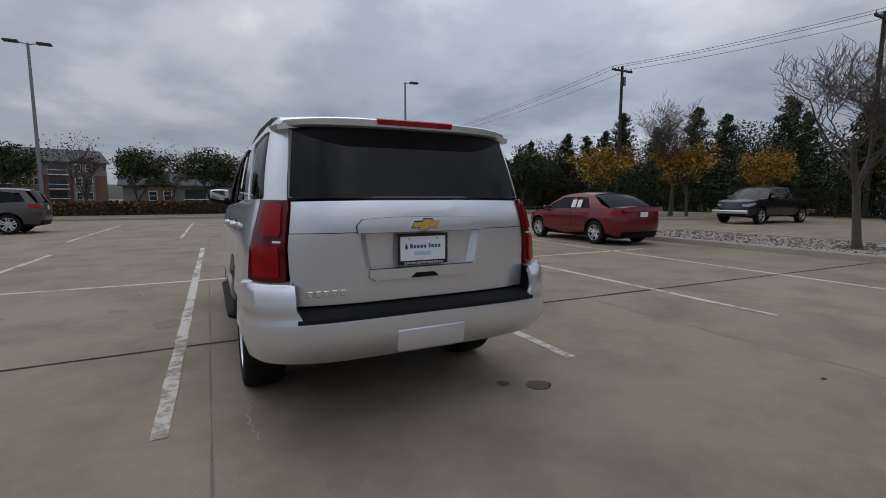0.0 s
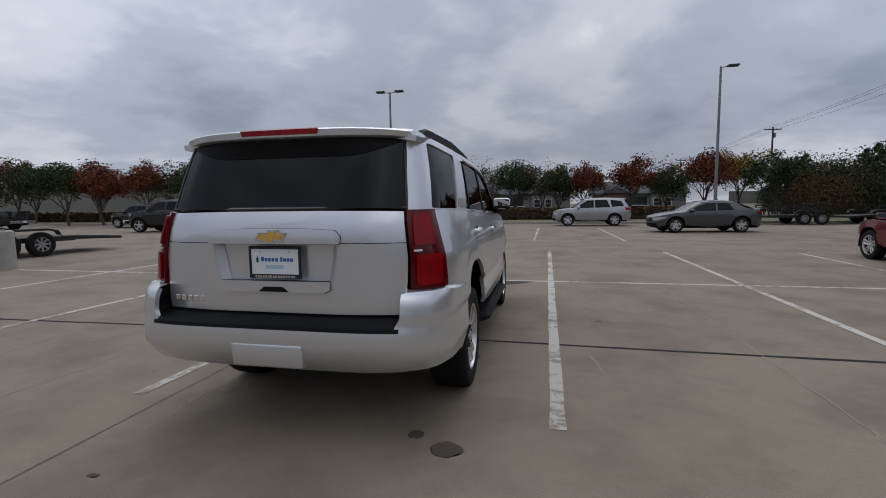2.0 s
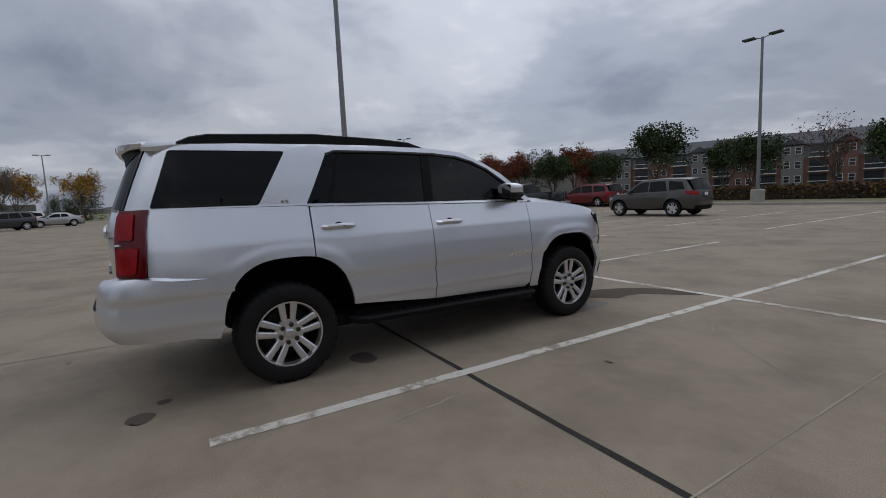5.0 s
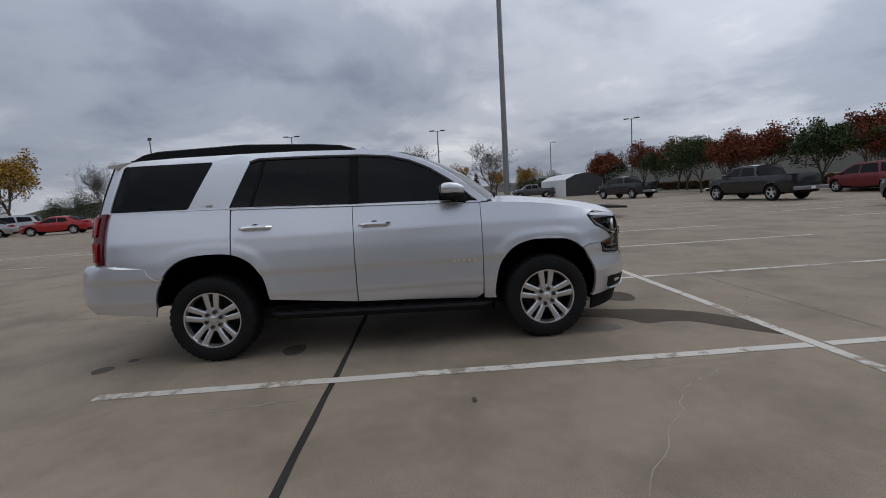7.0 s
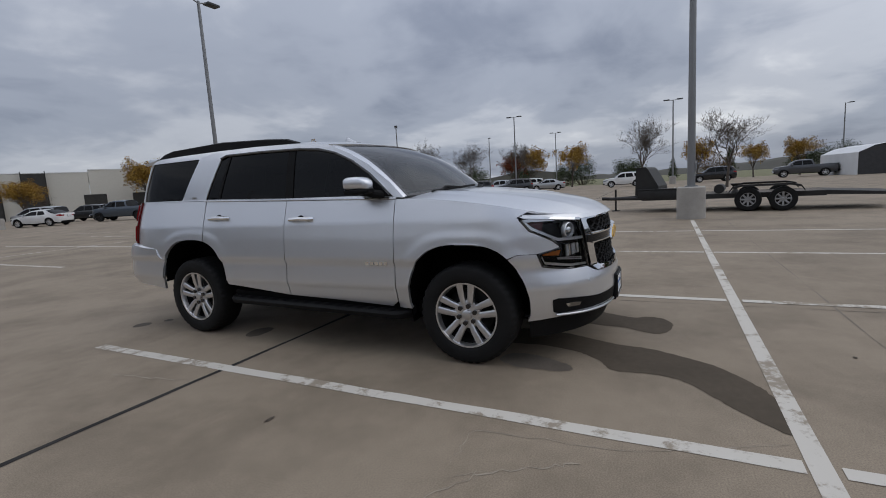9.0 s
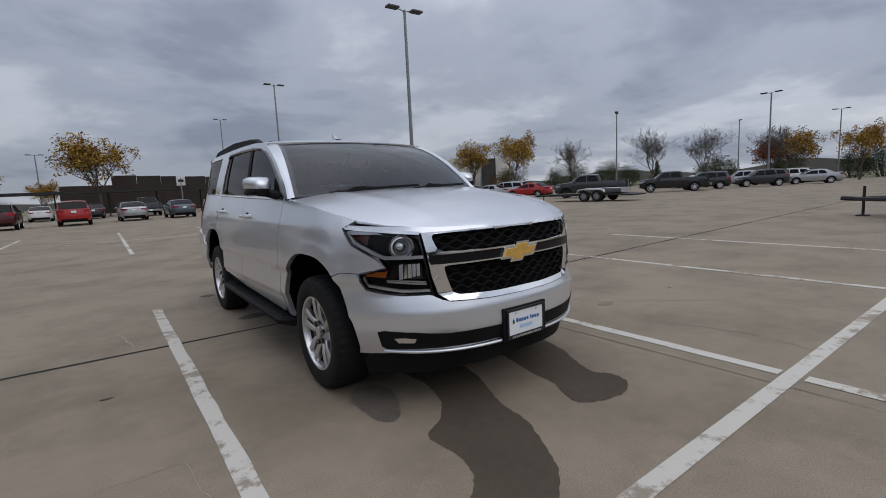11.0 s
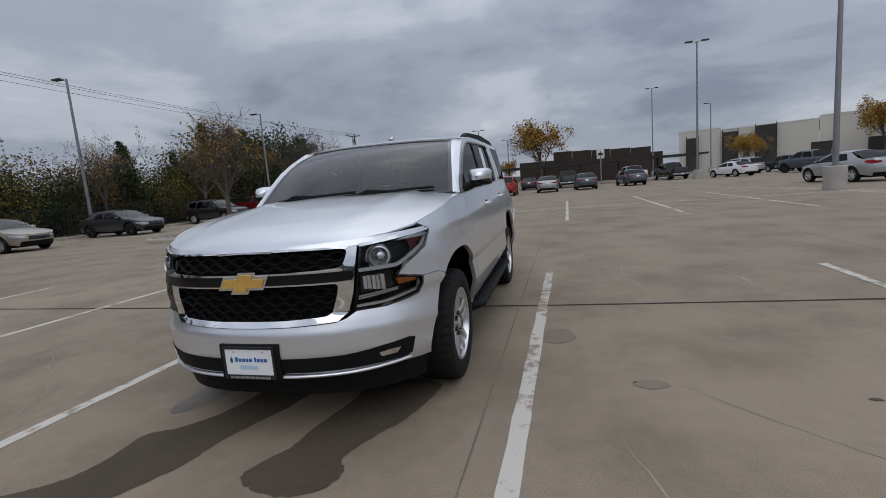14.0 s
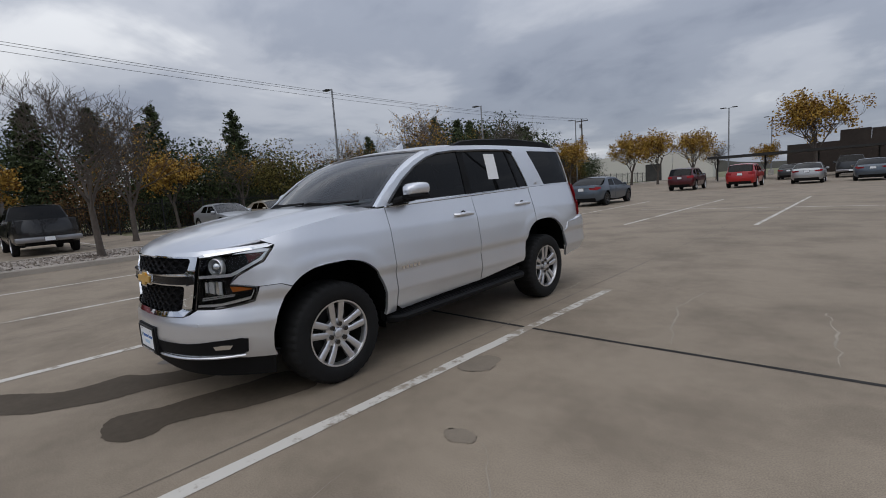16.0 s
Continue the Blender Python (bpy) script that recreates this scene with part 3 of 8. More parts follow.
    def board():
        bm = bmesh.new()
        rows = []
        for y, k in ((-0.86, 0.0), (-0.80, 0.7), (-0.74, 1.0), (0.4, 1.0), (1.02, 1.0), (1.08, 0.7), (1.13, 0.0)):
            zt = lerp(0.415, 0.378, (y + 0.8) / 1.9)
            xo = 0.90 + 0.135 * k
            rows.append([(0.84, y, zt - 0.005), (xo - 0.02, y, zt), (xo, y, zt - 0.018), (xo - 0.01, y, zt - 0.05), (xo - 0.06, y, zt - 0.07), (0.84, y, zt - 0.07)])
        grid(bm, rows, close=True)
        for i in range(3):
            x = 0.90 + 0.035 * i
            box(bm, x, x + 0.015, -0.72, 1.0, 0.35, 0.36)
            bm.verts.ensure_lookup_table()
            for v in bm.verts[-8:]:
                v.co.z = lerp(0.415, 0.378, (v.co.y + 0.8) / 1.9) + (0.004 if v.co.z > 0.355 else -0.004)
        return bm
    both("running_board", board, BLACKPLASTIC, "black ribbed running board")

    # inner arches, floor and dark underside
    def liner(arch):
        bm = bmesh.new()
        a0, a1 = (-4, 184) if arch is FA else (8, 172)
        for yc, zc, a, b in (arch,):
            rows = []
            for ang in [lerp(a0, a1, i / 22) for i in range(23)]:
                c, s = math.cos(radians(ang)), math.sin(radians(ang))
                yl = yc + (a + 0.006) * math.copysign(abs(c) ** (2 / square), c)
                zl = zc + (b + 0.006) * math.copysign(abs(s) ** (2 / square), s)
                xo = min(0.965, S.raw(S.Qz(yl, zl), zl).x - 0.012)
                rows.append([(xo, yl, zl), (0.62, yl, zl)])
            grid(bm, rows)
            bm.faces.new([bm.verts.new(r[1]) for r in rows])
        return bm
    for arch in (FA, RA):
        both("wheel_liner", lambda: liner(arch), LINERBLACK, "black wheel arch liner")
    bm = boxes((-0.80, 0.80, -1.0, 1.2, 0.32, 0.42), (-0.60, 0.60, -2.25, 2.35, 0.46, 0.75))
    tube(bm, [(-0.75, -1.345, 0.37), (0.75, -1.345, 0.37)], 0.05, 10)
    tube(bm, [(-0.75, 1.603, 0.36), (0.75, 1.603, 0.36)], 0.04, 10)
    part("underbody", bm, BLACKPLASTIC, car, "dark underbody", smooth=False)

    # hood
    def hood_z(x, y):
        e = shoulder(y)
        mid = interp([(1.0, 1.318), (1.43, 1.298), (2.01, 1.222), (2.3, 1.165), (2.45, 1.104), (2.515, 1.050)], y)
        xe = S.raw(S.Qz(min(y, 2.56 + interp(front_hi, e) - 0.004), e), e).x
        s = min(1.0, abs(x) / max(xe, 0.05))
        k = 1 - s ** 2.6
        ridge = 0.012 * math.exp(-((abs(x) - (0.50 + 0.06 * (2.5 - y))) / 0.05) ** 2)
        return e + (mid - e) * k + ridge * (1 if y < 2.3 else max(0, (2.5 - y) / 0.2))

    bm = bmesh.new()
    rows = []
    for y in [1.12, 1.2, 1.35, 1.5, 1.7, 1.9, 2.1, 2.25, 2.35, 2.42, 2.47, 2.50, 2.515]:
        e = shoulder(y)
        xe = S.raw(S.Qz(min(2.56 + interp(front_hi, e) - 0.004, y), e), e).x - 0.006
        yy = lambda s: y + (0.17 if y < 1.15 else 0.12 if y < 1.25 else 0.05 if y < 1.4 else 0.0) * (1 - s * s)
        rows.append([(s * xe, yy(s), hood_z(s * xe, yy(s))) for s in [i / 14 for i in range(-14, 15)]])
    grid(bm, rows)
    thicken(outward(bm), 0.015)
    part("hood", bm, SILVER, car)
    def gutter():
        g = bmesh.new()
        grid(g, [[S.raw(S.Qz(y, shoulder(y)), shoulder(y)) + Vector((-0.05, 0, -0.012)), S.raw(S.Qz(y, shoulder(y)), shoulder(y)) + Vector((-0.001, 0, -0.005))] for y in (1.08, 1.3, 1.5, 1.7, 1.9, 2.0, 2.1, 2.2)])
        return g
    both("hood_gutter", gutter, SILVER)
    # nose panel between hood and grille
    lip = ((0.93, 1.048, 1.100), (0.64, 1.046, 1.078), (0.3, 1.049, 1.064), (0.0, 1.050, 1.058), (-0.3, 1.049, 1.064), (-0.64, 1.046, 1.078), (-0.93, 1.048, 1.100))
    nose = [(S.F(x), lo) for x, lo, hi in lip] + [(S.F(x), hi) for x, lo, hi in lip[::-1]]
    part("nose_panel", S.panel([nose[::-1]], off=0.002), SILVER, car)

    # grille: chrome surround with two openings, dark mesh set back
    F = S.F
    surround = [(F(0.63), 1.044), (F(0.565), 0.70), (F(0.51), 0.655), (F(0.25), 0.642), (F(0), 0.638), (F(-0.25), 0.642), (F(-0.51), 0.655), (F(-0.565), 0.70), (F(-0.63), 1.044), (F(-0.3), 1.049), (F(0), 1.050), (F(0.3), 1.049)]
    top_hole = rounded([(F(0.585), 1.035), (F(0.55), 0.940), (F(0.25), 0.930), (F(-0.25), 0.930), (F(-0.55), 0.940), (F(-0.585), 1.035), (F(-0.25), 1.04), (F(0.25), 1.04)], 0.03, 3)
    low_hole = rounded([(F(0.52), 0.856), (F(0.485), 0.705), (F(0.455), 0.684), (F(0.2), 0.672), (F(-0.2), 0.672), (F(-0.455), 0.684), (F(-0.485), 0.705), (F(-0.52), 0.856), (F(-0.2), 0.858), (F(0.2), 0.858)], 0.02, 3)
    grille = part("grille", S.panel([surround, top_hole, low_hole], off=0.010, thick=0.016, zstep=0.04), CHROME, car, "chrome grille surround with two openings")
    bandp = [(F(0.60), 0.89), (F(0.588), 0.868), (F(0.2), 0.868), (F(-0.2), 0.868), (F(-0.588), 0.868), (F(-0.60), 0.89), (F(-0.595), 0.922), (F(-0.2), 0.921), (F(0.2), 0.921), (F(0.595), 0.922)]
    part("grille_bar", S.panel([bandp], off=0.018, thick=0.02), PIANOBLACK, grille, "gloss black crossbar")
    for z0, z1 in ((0.921, 0.931), (0.860, 0.868)):
        part("bar_edge", S.panel([[(F(0.55), z0), (F(-0.55), z0), (F(-0.55), z1), (F(0.55), z1)]], off=0.024, thick=0.02), CHROME, grille)
    part("grille_back", S.panel([[(F(0.60), 0.68), (F(-0.60), 0.68), (F(-0.60), 1.05), (F(0.60), 1.05)]], off=-0.055, thick=0.01), GRILLEBLACK, grille)
    mesh = bmesh.new()
    for row, (zc, xm) in enumerate(((1.014, 0.57), (0.982, 0.565), (0.950, 0.56), (0.832, 0.51), (0.795, 0.505), (0.758, 0.495), (0.721, 0.485), (0.690, 0.46))):
        # rows of stretched hexagons outlined by thin bars
        n = 10
        pw = 2 * xm / n
        pts = [S.pt(F(-xm + k * pw / 4), zc + (0.009 if (k + 2 * row) % 4 in (1, 2) else -0.009), -0.016) for k in range(n * 4 + 1)]
        tube(mesh, pts, 0.0085, 6)
    part("grille_mesh", mesh, HONEYCOMB, grille, "black honeycomb mesh")
    # plain gold cross with a bright rim in place of the maker's mark
    def bowtie(m, k, parent):
        for grow, off, ma in ((0.012 * k, 0.0, CHROME), (-0.004 * k, 0.008 * k, GOLD)):
            b = bmesh.new()
            half = [(-0.142 * k - grow, -0.030 * k - grow), (-0.048 * k - grow, -0.030 * k - grow), (-0.048 * k - grow, -0.055 * k - grow), (0.048 * k + grow, -0.055 * k - grow), (0.048 * k + grow, -0.030 * k - grow), (0.142 * k + grow, -0.030 * k - grow)]
            loop = half + [(-x, -z) for x, z in half]
            low = [b.verts.new((x - 0.5 * z, 0, z)) for x, z in loop]
            high = [b.verts.new((x * 0.985 - 0.5 * z, 0.018 * k + off, z * 0.96)) for x, z in loop]
            b.faces.new(high)
            for i in range(len(loop)):
                j = (i + 1) % len(loop)
                b.faces.new((low[i], low[j], high[j], high[i]))
            b.transform(m)
            part("emblem_rim" if ma is CHROME else "emblem", b, ma, parent, "plain bright rim" if ma is CHROME else "plain gold cross emblem", False)
    bowtie(Matrix.Translation((0, S.pt(F(0), 0.885).y + 0.012, 0.888)), 0.92, grille)

    # front bumper and lower trim
    bump = [(F(0), 0.385), (F(0.5), 0.38), (F(0.80), 0.365), (S.Q(2.25), 0.355), (S.Q(2.07), 0.335)] + arc(FA, 2, 47, 10)
    bump += [(S.Q(2.03), 0.824), (S.Q(2.155), 0.824), (S.Q(2.168), 0.785), (F(0.885), 0.730), (F(0.84), 0.715), (F(0.74), 0.698), (F(0.60), 0.696), (F(0.55), 0.666), (F(0.50), 0.650), (F(0.25), 0.639), (F(0), 0.636)]
    bump = bump + [(2 * (S.y0f + 1) - q, z) for q, z in bump[::-1] if abs(q - S.y0f - 1) > 1e-6]
    bm = S.panel([bump], thick=0.025, step=0.05, zstep=0.02)
    bumper = part("front_bumper", bm, SILVER, car)
    pod = ((0.3, 0.474), (0.54, 0.474), (0.64, 0.482), (0.72, 0.492), (0.84, 0.500), (0.865, 0.490), (0.86, 0.40), (0.84, 0.388), (0.72, 0.392), (0.5, 0.392))
    trim = [(F(0), 0.390)] + [(F(x), z) for x, z in pod[::-1]] + [(F(0), 0.472)] + [(F(-x), z) for x, z in pod]
    part("lower_trim", S.panel([trim], off=0.005, thick=0.012), BLACKPLASTIC, bumper, "black lower bumper trim")
    strip = bmesh.new()
    tube(strip, [S.pt(F(x), 0.378 + 0.004 * max(0, (abs(x) - 0.45) / 0.43) ** 2.2, 0.012) for x in [i * 0.05 - 0.85 for i in range(35)]], 0.010, 8)
    part("bright_strip", strip, SILVER, bumper)
    dam = [(F(0.95), 0.37), (F(0.8), 0.375), (F(0.5), 0.38), (F(0), 0.38), (F(-0.5), 0.38), (F(-0.8), 0.375), (F(-0.95), 0.37), (S.y0f + 2 - (S.Q(2.08) - S.y0f), 0.36), (S.y0f + 2 - (S.Q(2.10) - S.y0f), 0.20), (F(-0.8), 0.215), (F(0), 0.24), (F(0.8), 0.215), (S.Q(2.10), 0.20), (S.Q(2.08), 0.36)]
    part("air_dam", S.panel([dam], off=-0.012, thick=0.02), BLACKPLASTIC, bumper, "black air dam")
    for sx in (1, -1):
        fog = [(F(sx * 0.71), 0.455), (F(sx * 0.72), 0.430), (F(sx * 0.79), 0.430), (F(sx * 0.805), 0.458), (F(sx * 0.76), 0.462)]
        part("fog_lamp", S.panel([fog], off=0.008, thick=0.02), CHROME, bumper, "small clear fog lamp")
        sb = bmesh.new()
        tube(sb, [S.pt(F(sx * 0.62), 0.60, 0.0), S.pt(F(sx * 0.62), 0.60, 0.003)], 0.012, 10)
        part("parking_sensor", sb, SILVER, bumper)
    number_plate(bumper, Matrix.Translation((0, S.pt(F(0), 0.46).y + 0.012, 0.462)))
    bm = boxes((-0.185, 0.185, S.pt(F(0), 0.46).y - 0.02, S.pt(F(0), 0.46).y + 0.012, 0.355, 0.560), bevel=0.006)
    part("plate_holder", bm, BLACKPLASTIC, bumper, "black plate holder")

    # headlights
    lamp = [(F(0.645), 1.035), (F(0.592), 0.702), (F(0.74), 0.706), (F(0.88), 0.737), (S.Q(2.175), 0.785), (S.Q(2.172), 0.824), (S.Q(2.305), 0.858), (S.Q(2.265), 0.912), (S.Q(2.12), 0.99), (S.Q(2.07), 1.06), (S.Q(2.09), 1.075), (F(0.80), 1.052)]

    def side(bm, s):
        return bm if s > 0 else flip(bm)
    for s in (1, -1):
        hl = part("headlight", side(S.panel([lamp], off=-0.07, thick=0.008, zstep=0.04), s), BLACKPLASTIC, car, "clear headlight with projector and amber marker")
        part("lens", side(S.panel([lamp], off=0.004, thick=0.0, zstep=0.04), s), LENS, hl, sheet=True)
        rim_ = bmesh.new()
        tube(rim_, [S.pt(q, z, -0.002) for q, z in lamp + lamp[:1]], 0.009, 6)
        part("lamp_edge", side(rim_, s), GLOSSBLACK, hl)
        pr = bmesh.new()
        lathe(pr, [(0.056, -0.02), (0.058, 0.03), (0.054, 0.034), (0.049, 0.028), (0.046, 0.0)], 24)
        pr.transform(Matrix.Translation(S.pt(F(0.735), 0.978, -0.036)) @ Matrix.Rotation(radians(68), 4, "Z"))
        part("projector_ring", side(pr, s), REFLECTOR, hl, "chrome ring")
        pr = bmesh.new()
        bmesh.ops.create_uvsphere(pr, u_segments=16, v_segments=10, radius=0.046)
        pr.transform(Matrix.Translation(S.pt(F(0.735), 0.978, -0.040)))
        part("projector_lens", side(pr, s), BULBLENS, hl, "round glass projector lens")
        pr = bmesh.new()
        lathe(pr, [(0.058, 0.0), (0.066, 0.016), (0.071, 0.017), (0.070, 0.010), (0.058, -0.02)], 28)
        pr.transform(Matrix.Translation(S.pt(F(0.735), 0.978, -0.046)) @ Matrix.Rotation(radians(68), 4, "Z"))
        part("projector_bowl", side(pr, s), CHROME, hl, "chrome bowl round the projector")
        part("lower_bowl", side(S.panel([rounded([(F(0.635), 0.892), (F(0.622), 0.778), (F(0.74), 0.785), (F(0.80), 0.80), (F(0.80), 0.89)], 0.02, 3)], off=-0.058, thick=0.01), s), GLOSSBLACK, hl, "dark lower lamp bowl")
        for k in range(5):
            x = 0.640 + 0.021 * k
            part("lamp_facet", side(S.panel([[(F(x), 0.808 - 0.004 * k), (F(x + 0.017), 0.804 - 0.004 * k), (F(x + 0.019), 0.872), (F(x + 0.002), 0.876)]], off=-0.030 - 0.008 * (k % 2), thick=0.012), s), REFLECTOR if k != 3 else CHROME, hl, "bright upright lamp facet")
        for z in (0.752, 0.765):
            part("lamp_rib", side(S.panel([[(F(0.615), z), (F(0.615), z - 0.007), (F(0.80), z + 0.012), (F(0.80), z + 0.019)]], off=-0.03, thick=0.01), s), REFLECTOR, hl)
        part("chrome_blade", side(S.panel([[(F(0.625), 0.921), (F(0.625), 0.903), (F(0.80), 0.905), (S.Q(2.27), 0.918), (S.Q(2.12), 0.998), (S.Q(2.075), 1.06), (S.Q(2.085), 1.07), (S.Q(2.14), 1.01), (S.Q(2.26), 0.944), (F(0.80), 0.926)]], off=-0.004, thick=0.015), s), REFLECTOR, hl)
        part("chrome_foot", side(S.panel([[(F(0.605), 0.728), (F(0.603), 0.714), (F(0.74), 0.718), (F(0.87), 0.747), (S.Q(2.19), 0.795), (S.Q(2.19), 0.811), (F(0.87), 0.763), (F(0.74), 0.733)]], off=-0.004, thick=0.015), s), REFLECTOR, hl)
        part("amber_marker", side(S.panel([[(S.Q(2.31), 0.842), (S.Q(2.30), 0.805), (S.Q(2.20), 0.812), (S.Q(2.20), 0.830)]], off=-0.012, thick=0.012), s), AMBER, hl, "amber side marker")
        part("upper_marker", side(S.panel([[(S.Q(2.22), 1.045), (S.Q(2.20), 0.985), (S.Q(2.10), 1.045), (S.Q(2.10), 1.06)]], off=-0.02, thick=0.012), s), DARKREDLENS, hl, "dark amber marker")
        part("brow", side(S.panel([[(F(0.635), 1.05), (F(0.64), 1.036), (F(0.80), 1.052), (S.Q(2.085), 1.075), (S.Q(2.06), 1.088), (F(0.80), 1.070)]], off=0.010, thick=0.02), s), CHROME, hl, "thin bright brow")

    # rear bumper, step pad, tailgate
    R = L.R
    rb = [(R(0), 0.452), (R(0.55), 0.456), (R(0.80), 0.474), (L.Q(-2.2), 0.488), (L.Q(-1.95), 0.465), (L.Q(-1.815), 0.44)] + [(L.Q(y), z) for y, z in arch_pts(*RA, 172, 146, 8, square)]
    rb += [(L.Q(-1.83), 0.860), (L.Q(-2.1), 0.890), (L.Q(-2.235), 0.910), (R(0.93), 0.908), (R(0.80), 0.905), (R(0.765), 0.90), (R(0.755), 0.765), (R(0.74), 0.722), (R(0.5), 0.718), (R(0), 0.716)]
    rb = rb + [(2 * (L.y0r - 1) - q, z) for q, z in rb[::-1] if abs(q - L.y0r + 1) > 1e-6]
    bm = L.panel([rb], off=0.004, thick=0.025, step=0.05, zstep=0.02)
    rbump = part("rear_bumper", bm, SILVER, car)
    bm = bmesh.new()
    rows = []
    for x in [i * 0.05 - 0.765 for i in range(31)] + [0.765]:
        a = L.pt(R(x), 0.704, 0.006)
        b = L.pt(R(x), 0.724, 0.006)
        c = Vector((x * 0.985, b.y + 0.02, 0.738))
        rows.append([a, b, c, (x * 0.975, S.pt(S.R(x), 0.78).y + 0.03, 0.765), (x * 0.975, S.pt(S.R(x), 0.78).y + 0.03, 0.60)])
    grid(bm, rows)
    part("step_pad", bm, BLACKPLASTIC, rbump, "black ribbed step pad")
    yh = L.pt(R(0), 0.62).y
    hb = bmesh.new()
    box(hb, -0.215, 0.215, yh - 0.012, yh + 0.12, 0.492, 0.622, 0.012)
    for v in hb.verts:
        v.co.x *= 1 + 0.12 * (v.co.z - 0.55)
        v.co.y += 0.10 * max(0.0, 0.60 - v.co.z)
    part("hitch_cover", hb, SILVER, rbump)
    for x in (-0.62, -0.30, 0.30, 0.62):
        sb = bmesh.new()
        tube(sb, [L.pt(R(x), 0.63, 0.0), L.pt(R(x), 0.63, 0.003)], 0.013, 10)
        part("parking_sensor", sb, SILVER, rbump)
    def shelf():
        """Top ledge of the bumper under the tail light."""
        g = bmesh.new()
        rows = [[L.pt(L.Rz(x, 0.9), 0.897, 0.003), S.pt(S.Rz(min(x, 0.905) - 0.015, 0.915), 0.914, -0.004)] for x in (0.765, 0.80, 0.84, 0.88, 0.91)]
        rows += [[L.pt(L.Qz(y, 0.89), z - 0.006, 0.003), S.pt(S.Qz(y + 0.02, 0.90), z + 0.014, -0.004)] for y, z in ((-2.30, 0.905), (-2.2, 0.90), (-2.1, 0.888), (-2.0, 0.878))]
        end = S.pt(S.Qz(-1.86, 0.868), 0.868, 0.001)
        rows.append([end, end + Vector((0, 0, 0.001))])
        grid(g, rows)
        return g
    both("bumper_ledge", shelf, SILVER, sheet=True)
    R = S.R
    hole = rounded([(R(-0.355), 0.955), (R(0.355), 0.955), (R(0.415), 1.165), (R(-0.415), 1.165)], 0.02, 3)
    edge = [(0.745, 0.775), (0.757, 0.93), (0.755, 1.15), (0.730, 1.338)]
    outer = [(S.Rz(-x, z), z) for x, z in edge[::-1]] + [(R(-0.4), 0.772), (R(0), 0.772), (R(0.4), 0.772)] + [(S.Rz(x, z), z) for x, z in edge] + [(R(0.3), 1.345), (R(-0.3), 1.345)]
    tail = part("tailgate", S.panel([outer, hole], thick=0.022), SILVER, car)
    part("plate_recess", S.panel([[(R(-0.44), 0.94), (R(0.44), 0.94), (R(0.44), 1.18), (R(-0.44), 1.18)]], off=-0.046, thick=0.004), SILVER, tail)
    for sx in (-1, 1):
        ck = bmesh.new()
        grid(ck, [[S.pt(R(sx * lerp(0.425, 0.362, k)), lerp(1.165, 0.95, k), 0.003), S.pt(R(sx * lerp(0.372, 0.318, k)), lerp(1.165, 0.95, k), -0.044)] for k in (0, 0.25, 0.5, 0.75, 1)])
        part("recess_cheek", ck, SILVER, tail, "", True, 60, True)
    for lo_, off in (([(R(-0.43), 1.165), (R(0.43), 1.165), (R(0.44), 1.205), (R(0.41), 1.236), (R(0.2), 1.246), (R(-0.2), 1.246), (R(-0.41), 1.236), (R(-0.44), 1.205)], 0.022), ([(R(-0.31), 0.892), (R(0.31), 0.892), (R(0.345), 0.91), (R(0.345), 0.955), (R(-0.345), 0.955), (R(-0.345), 0.91)], 0.022)):
        part("garnish", S.panel([lo_], off=off, thick=0.06, zstep=0.02), SILVER, tail)
        # thin black outline that draws the shadow line round each garnish bar
        line = bmesh.new()
        tube(line, [S.pt(q, z, 0.0015) for q, z in lo_ + lo_[:1]], 0.0045, 5)
        part("garnish_shadow_line", line, GLOSSBLACK, tail)
    part("gate_handle", S.panel([[(R(-0.095), 0.896), (R(0.095), 0.896), (R(0.060), 0.924), (R(-0.060), 0.924)]], off=0.0245, thick=0.006), BLACKPLASTIC, tail, "dark handle recess")
    for s in (-1, 1):
        part("seam", S.panel([[(S.Rz(s * 0.40, 1.168), 1.166), (S.Rz(s * 0.753, 1.168), 1.166), (S.Rz(s * 0.753, 1.168), 1.170), (S.Rz(s * 0.40, 1.168), 1.170)][::s]], off=0.0015, thick=0.0), GLOSSBLACK, tail)
    yr = S.pt(R(0), 1.08).y
    rot = Matrix.Rotation(math.pi, 4, "Z")
    number_plate(tail, Matrix.Translation((0, yr + 0.012, 1.062)) @ rot)
    bowtie(Matrix.Translation((0, S.pt(R(0), 1.2).y - 0.021, 1.206)) @ rot, 0.55, tail)
    plain_badge(tail, Matrix.Translation((-0.575, S.pt(R(-0.575), 0.838).y - 0.003, 0.838)) @ Matrix.Rotation(radians(-4), 4, "Z"), 5, 0.22, 0.032, CHROME)

    # tail lights wrap round the corner
    tl = [(S.Rz(x, z), z) for x, z in ((0.738, 1.338), (0.765, 1.15), (0.770, 0.93), (0.785, 0.912))] + [(S.Rz(0.93, 0.915), 0.915)]
    tl = tl[::-1] + [(S.Qz(-2.152, 1.342), 1.342), (S.Qz(-2.172, 1.25), 1.25), (S.Qz(-2.185, 1.1), 1.1), (S.Qz(-2.20, 0.922), 0.922)]
    for s in (1, -1):
        t = part("tail_light", side(S.panel([tl], off=0.020, thick=0.03, step=0.04, zstep=0.04), s), DARKREDLENS, car, "tall red tail light")
        for z0, z1, x0, x1 in ((1.15, 1.315, 0.785, 0.765), (0.935, 1.10, 0.80, 0.795)):
            part("lamp_field", side(S.panel([rounded([(S.Rz(x0, z0), z0), (S.Qz(-2.245, z0), z0), (S.Qz(-2.22, z1), z1), (S.Rz(x1, z1), z1)], 0.02, 3)], off=0.031, thick=0.010, step=0.04, zstep=0.03), s), REDLENS, t, "brighter red lamp field")
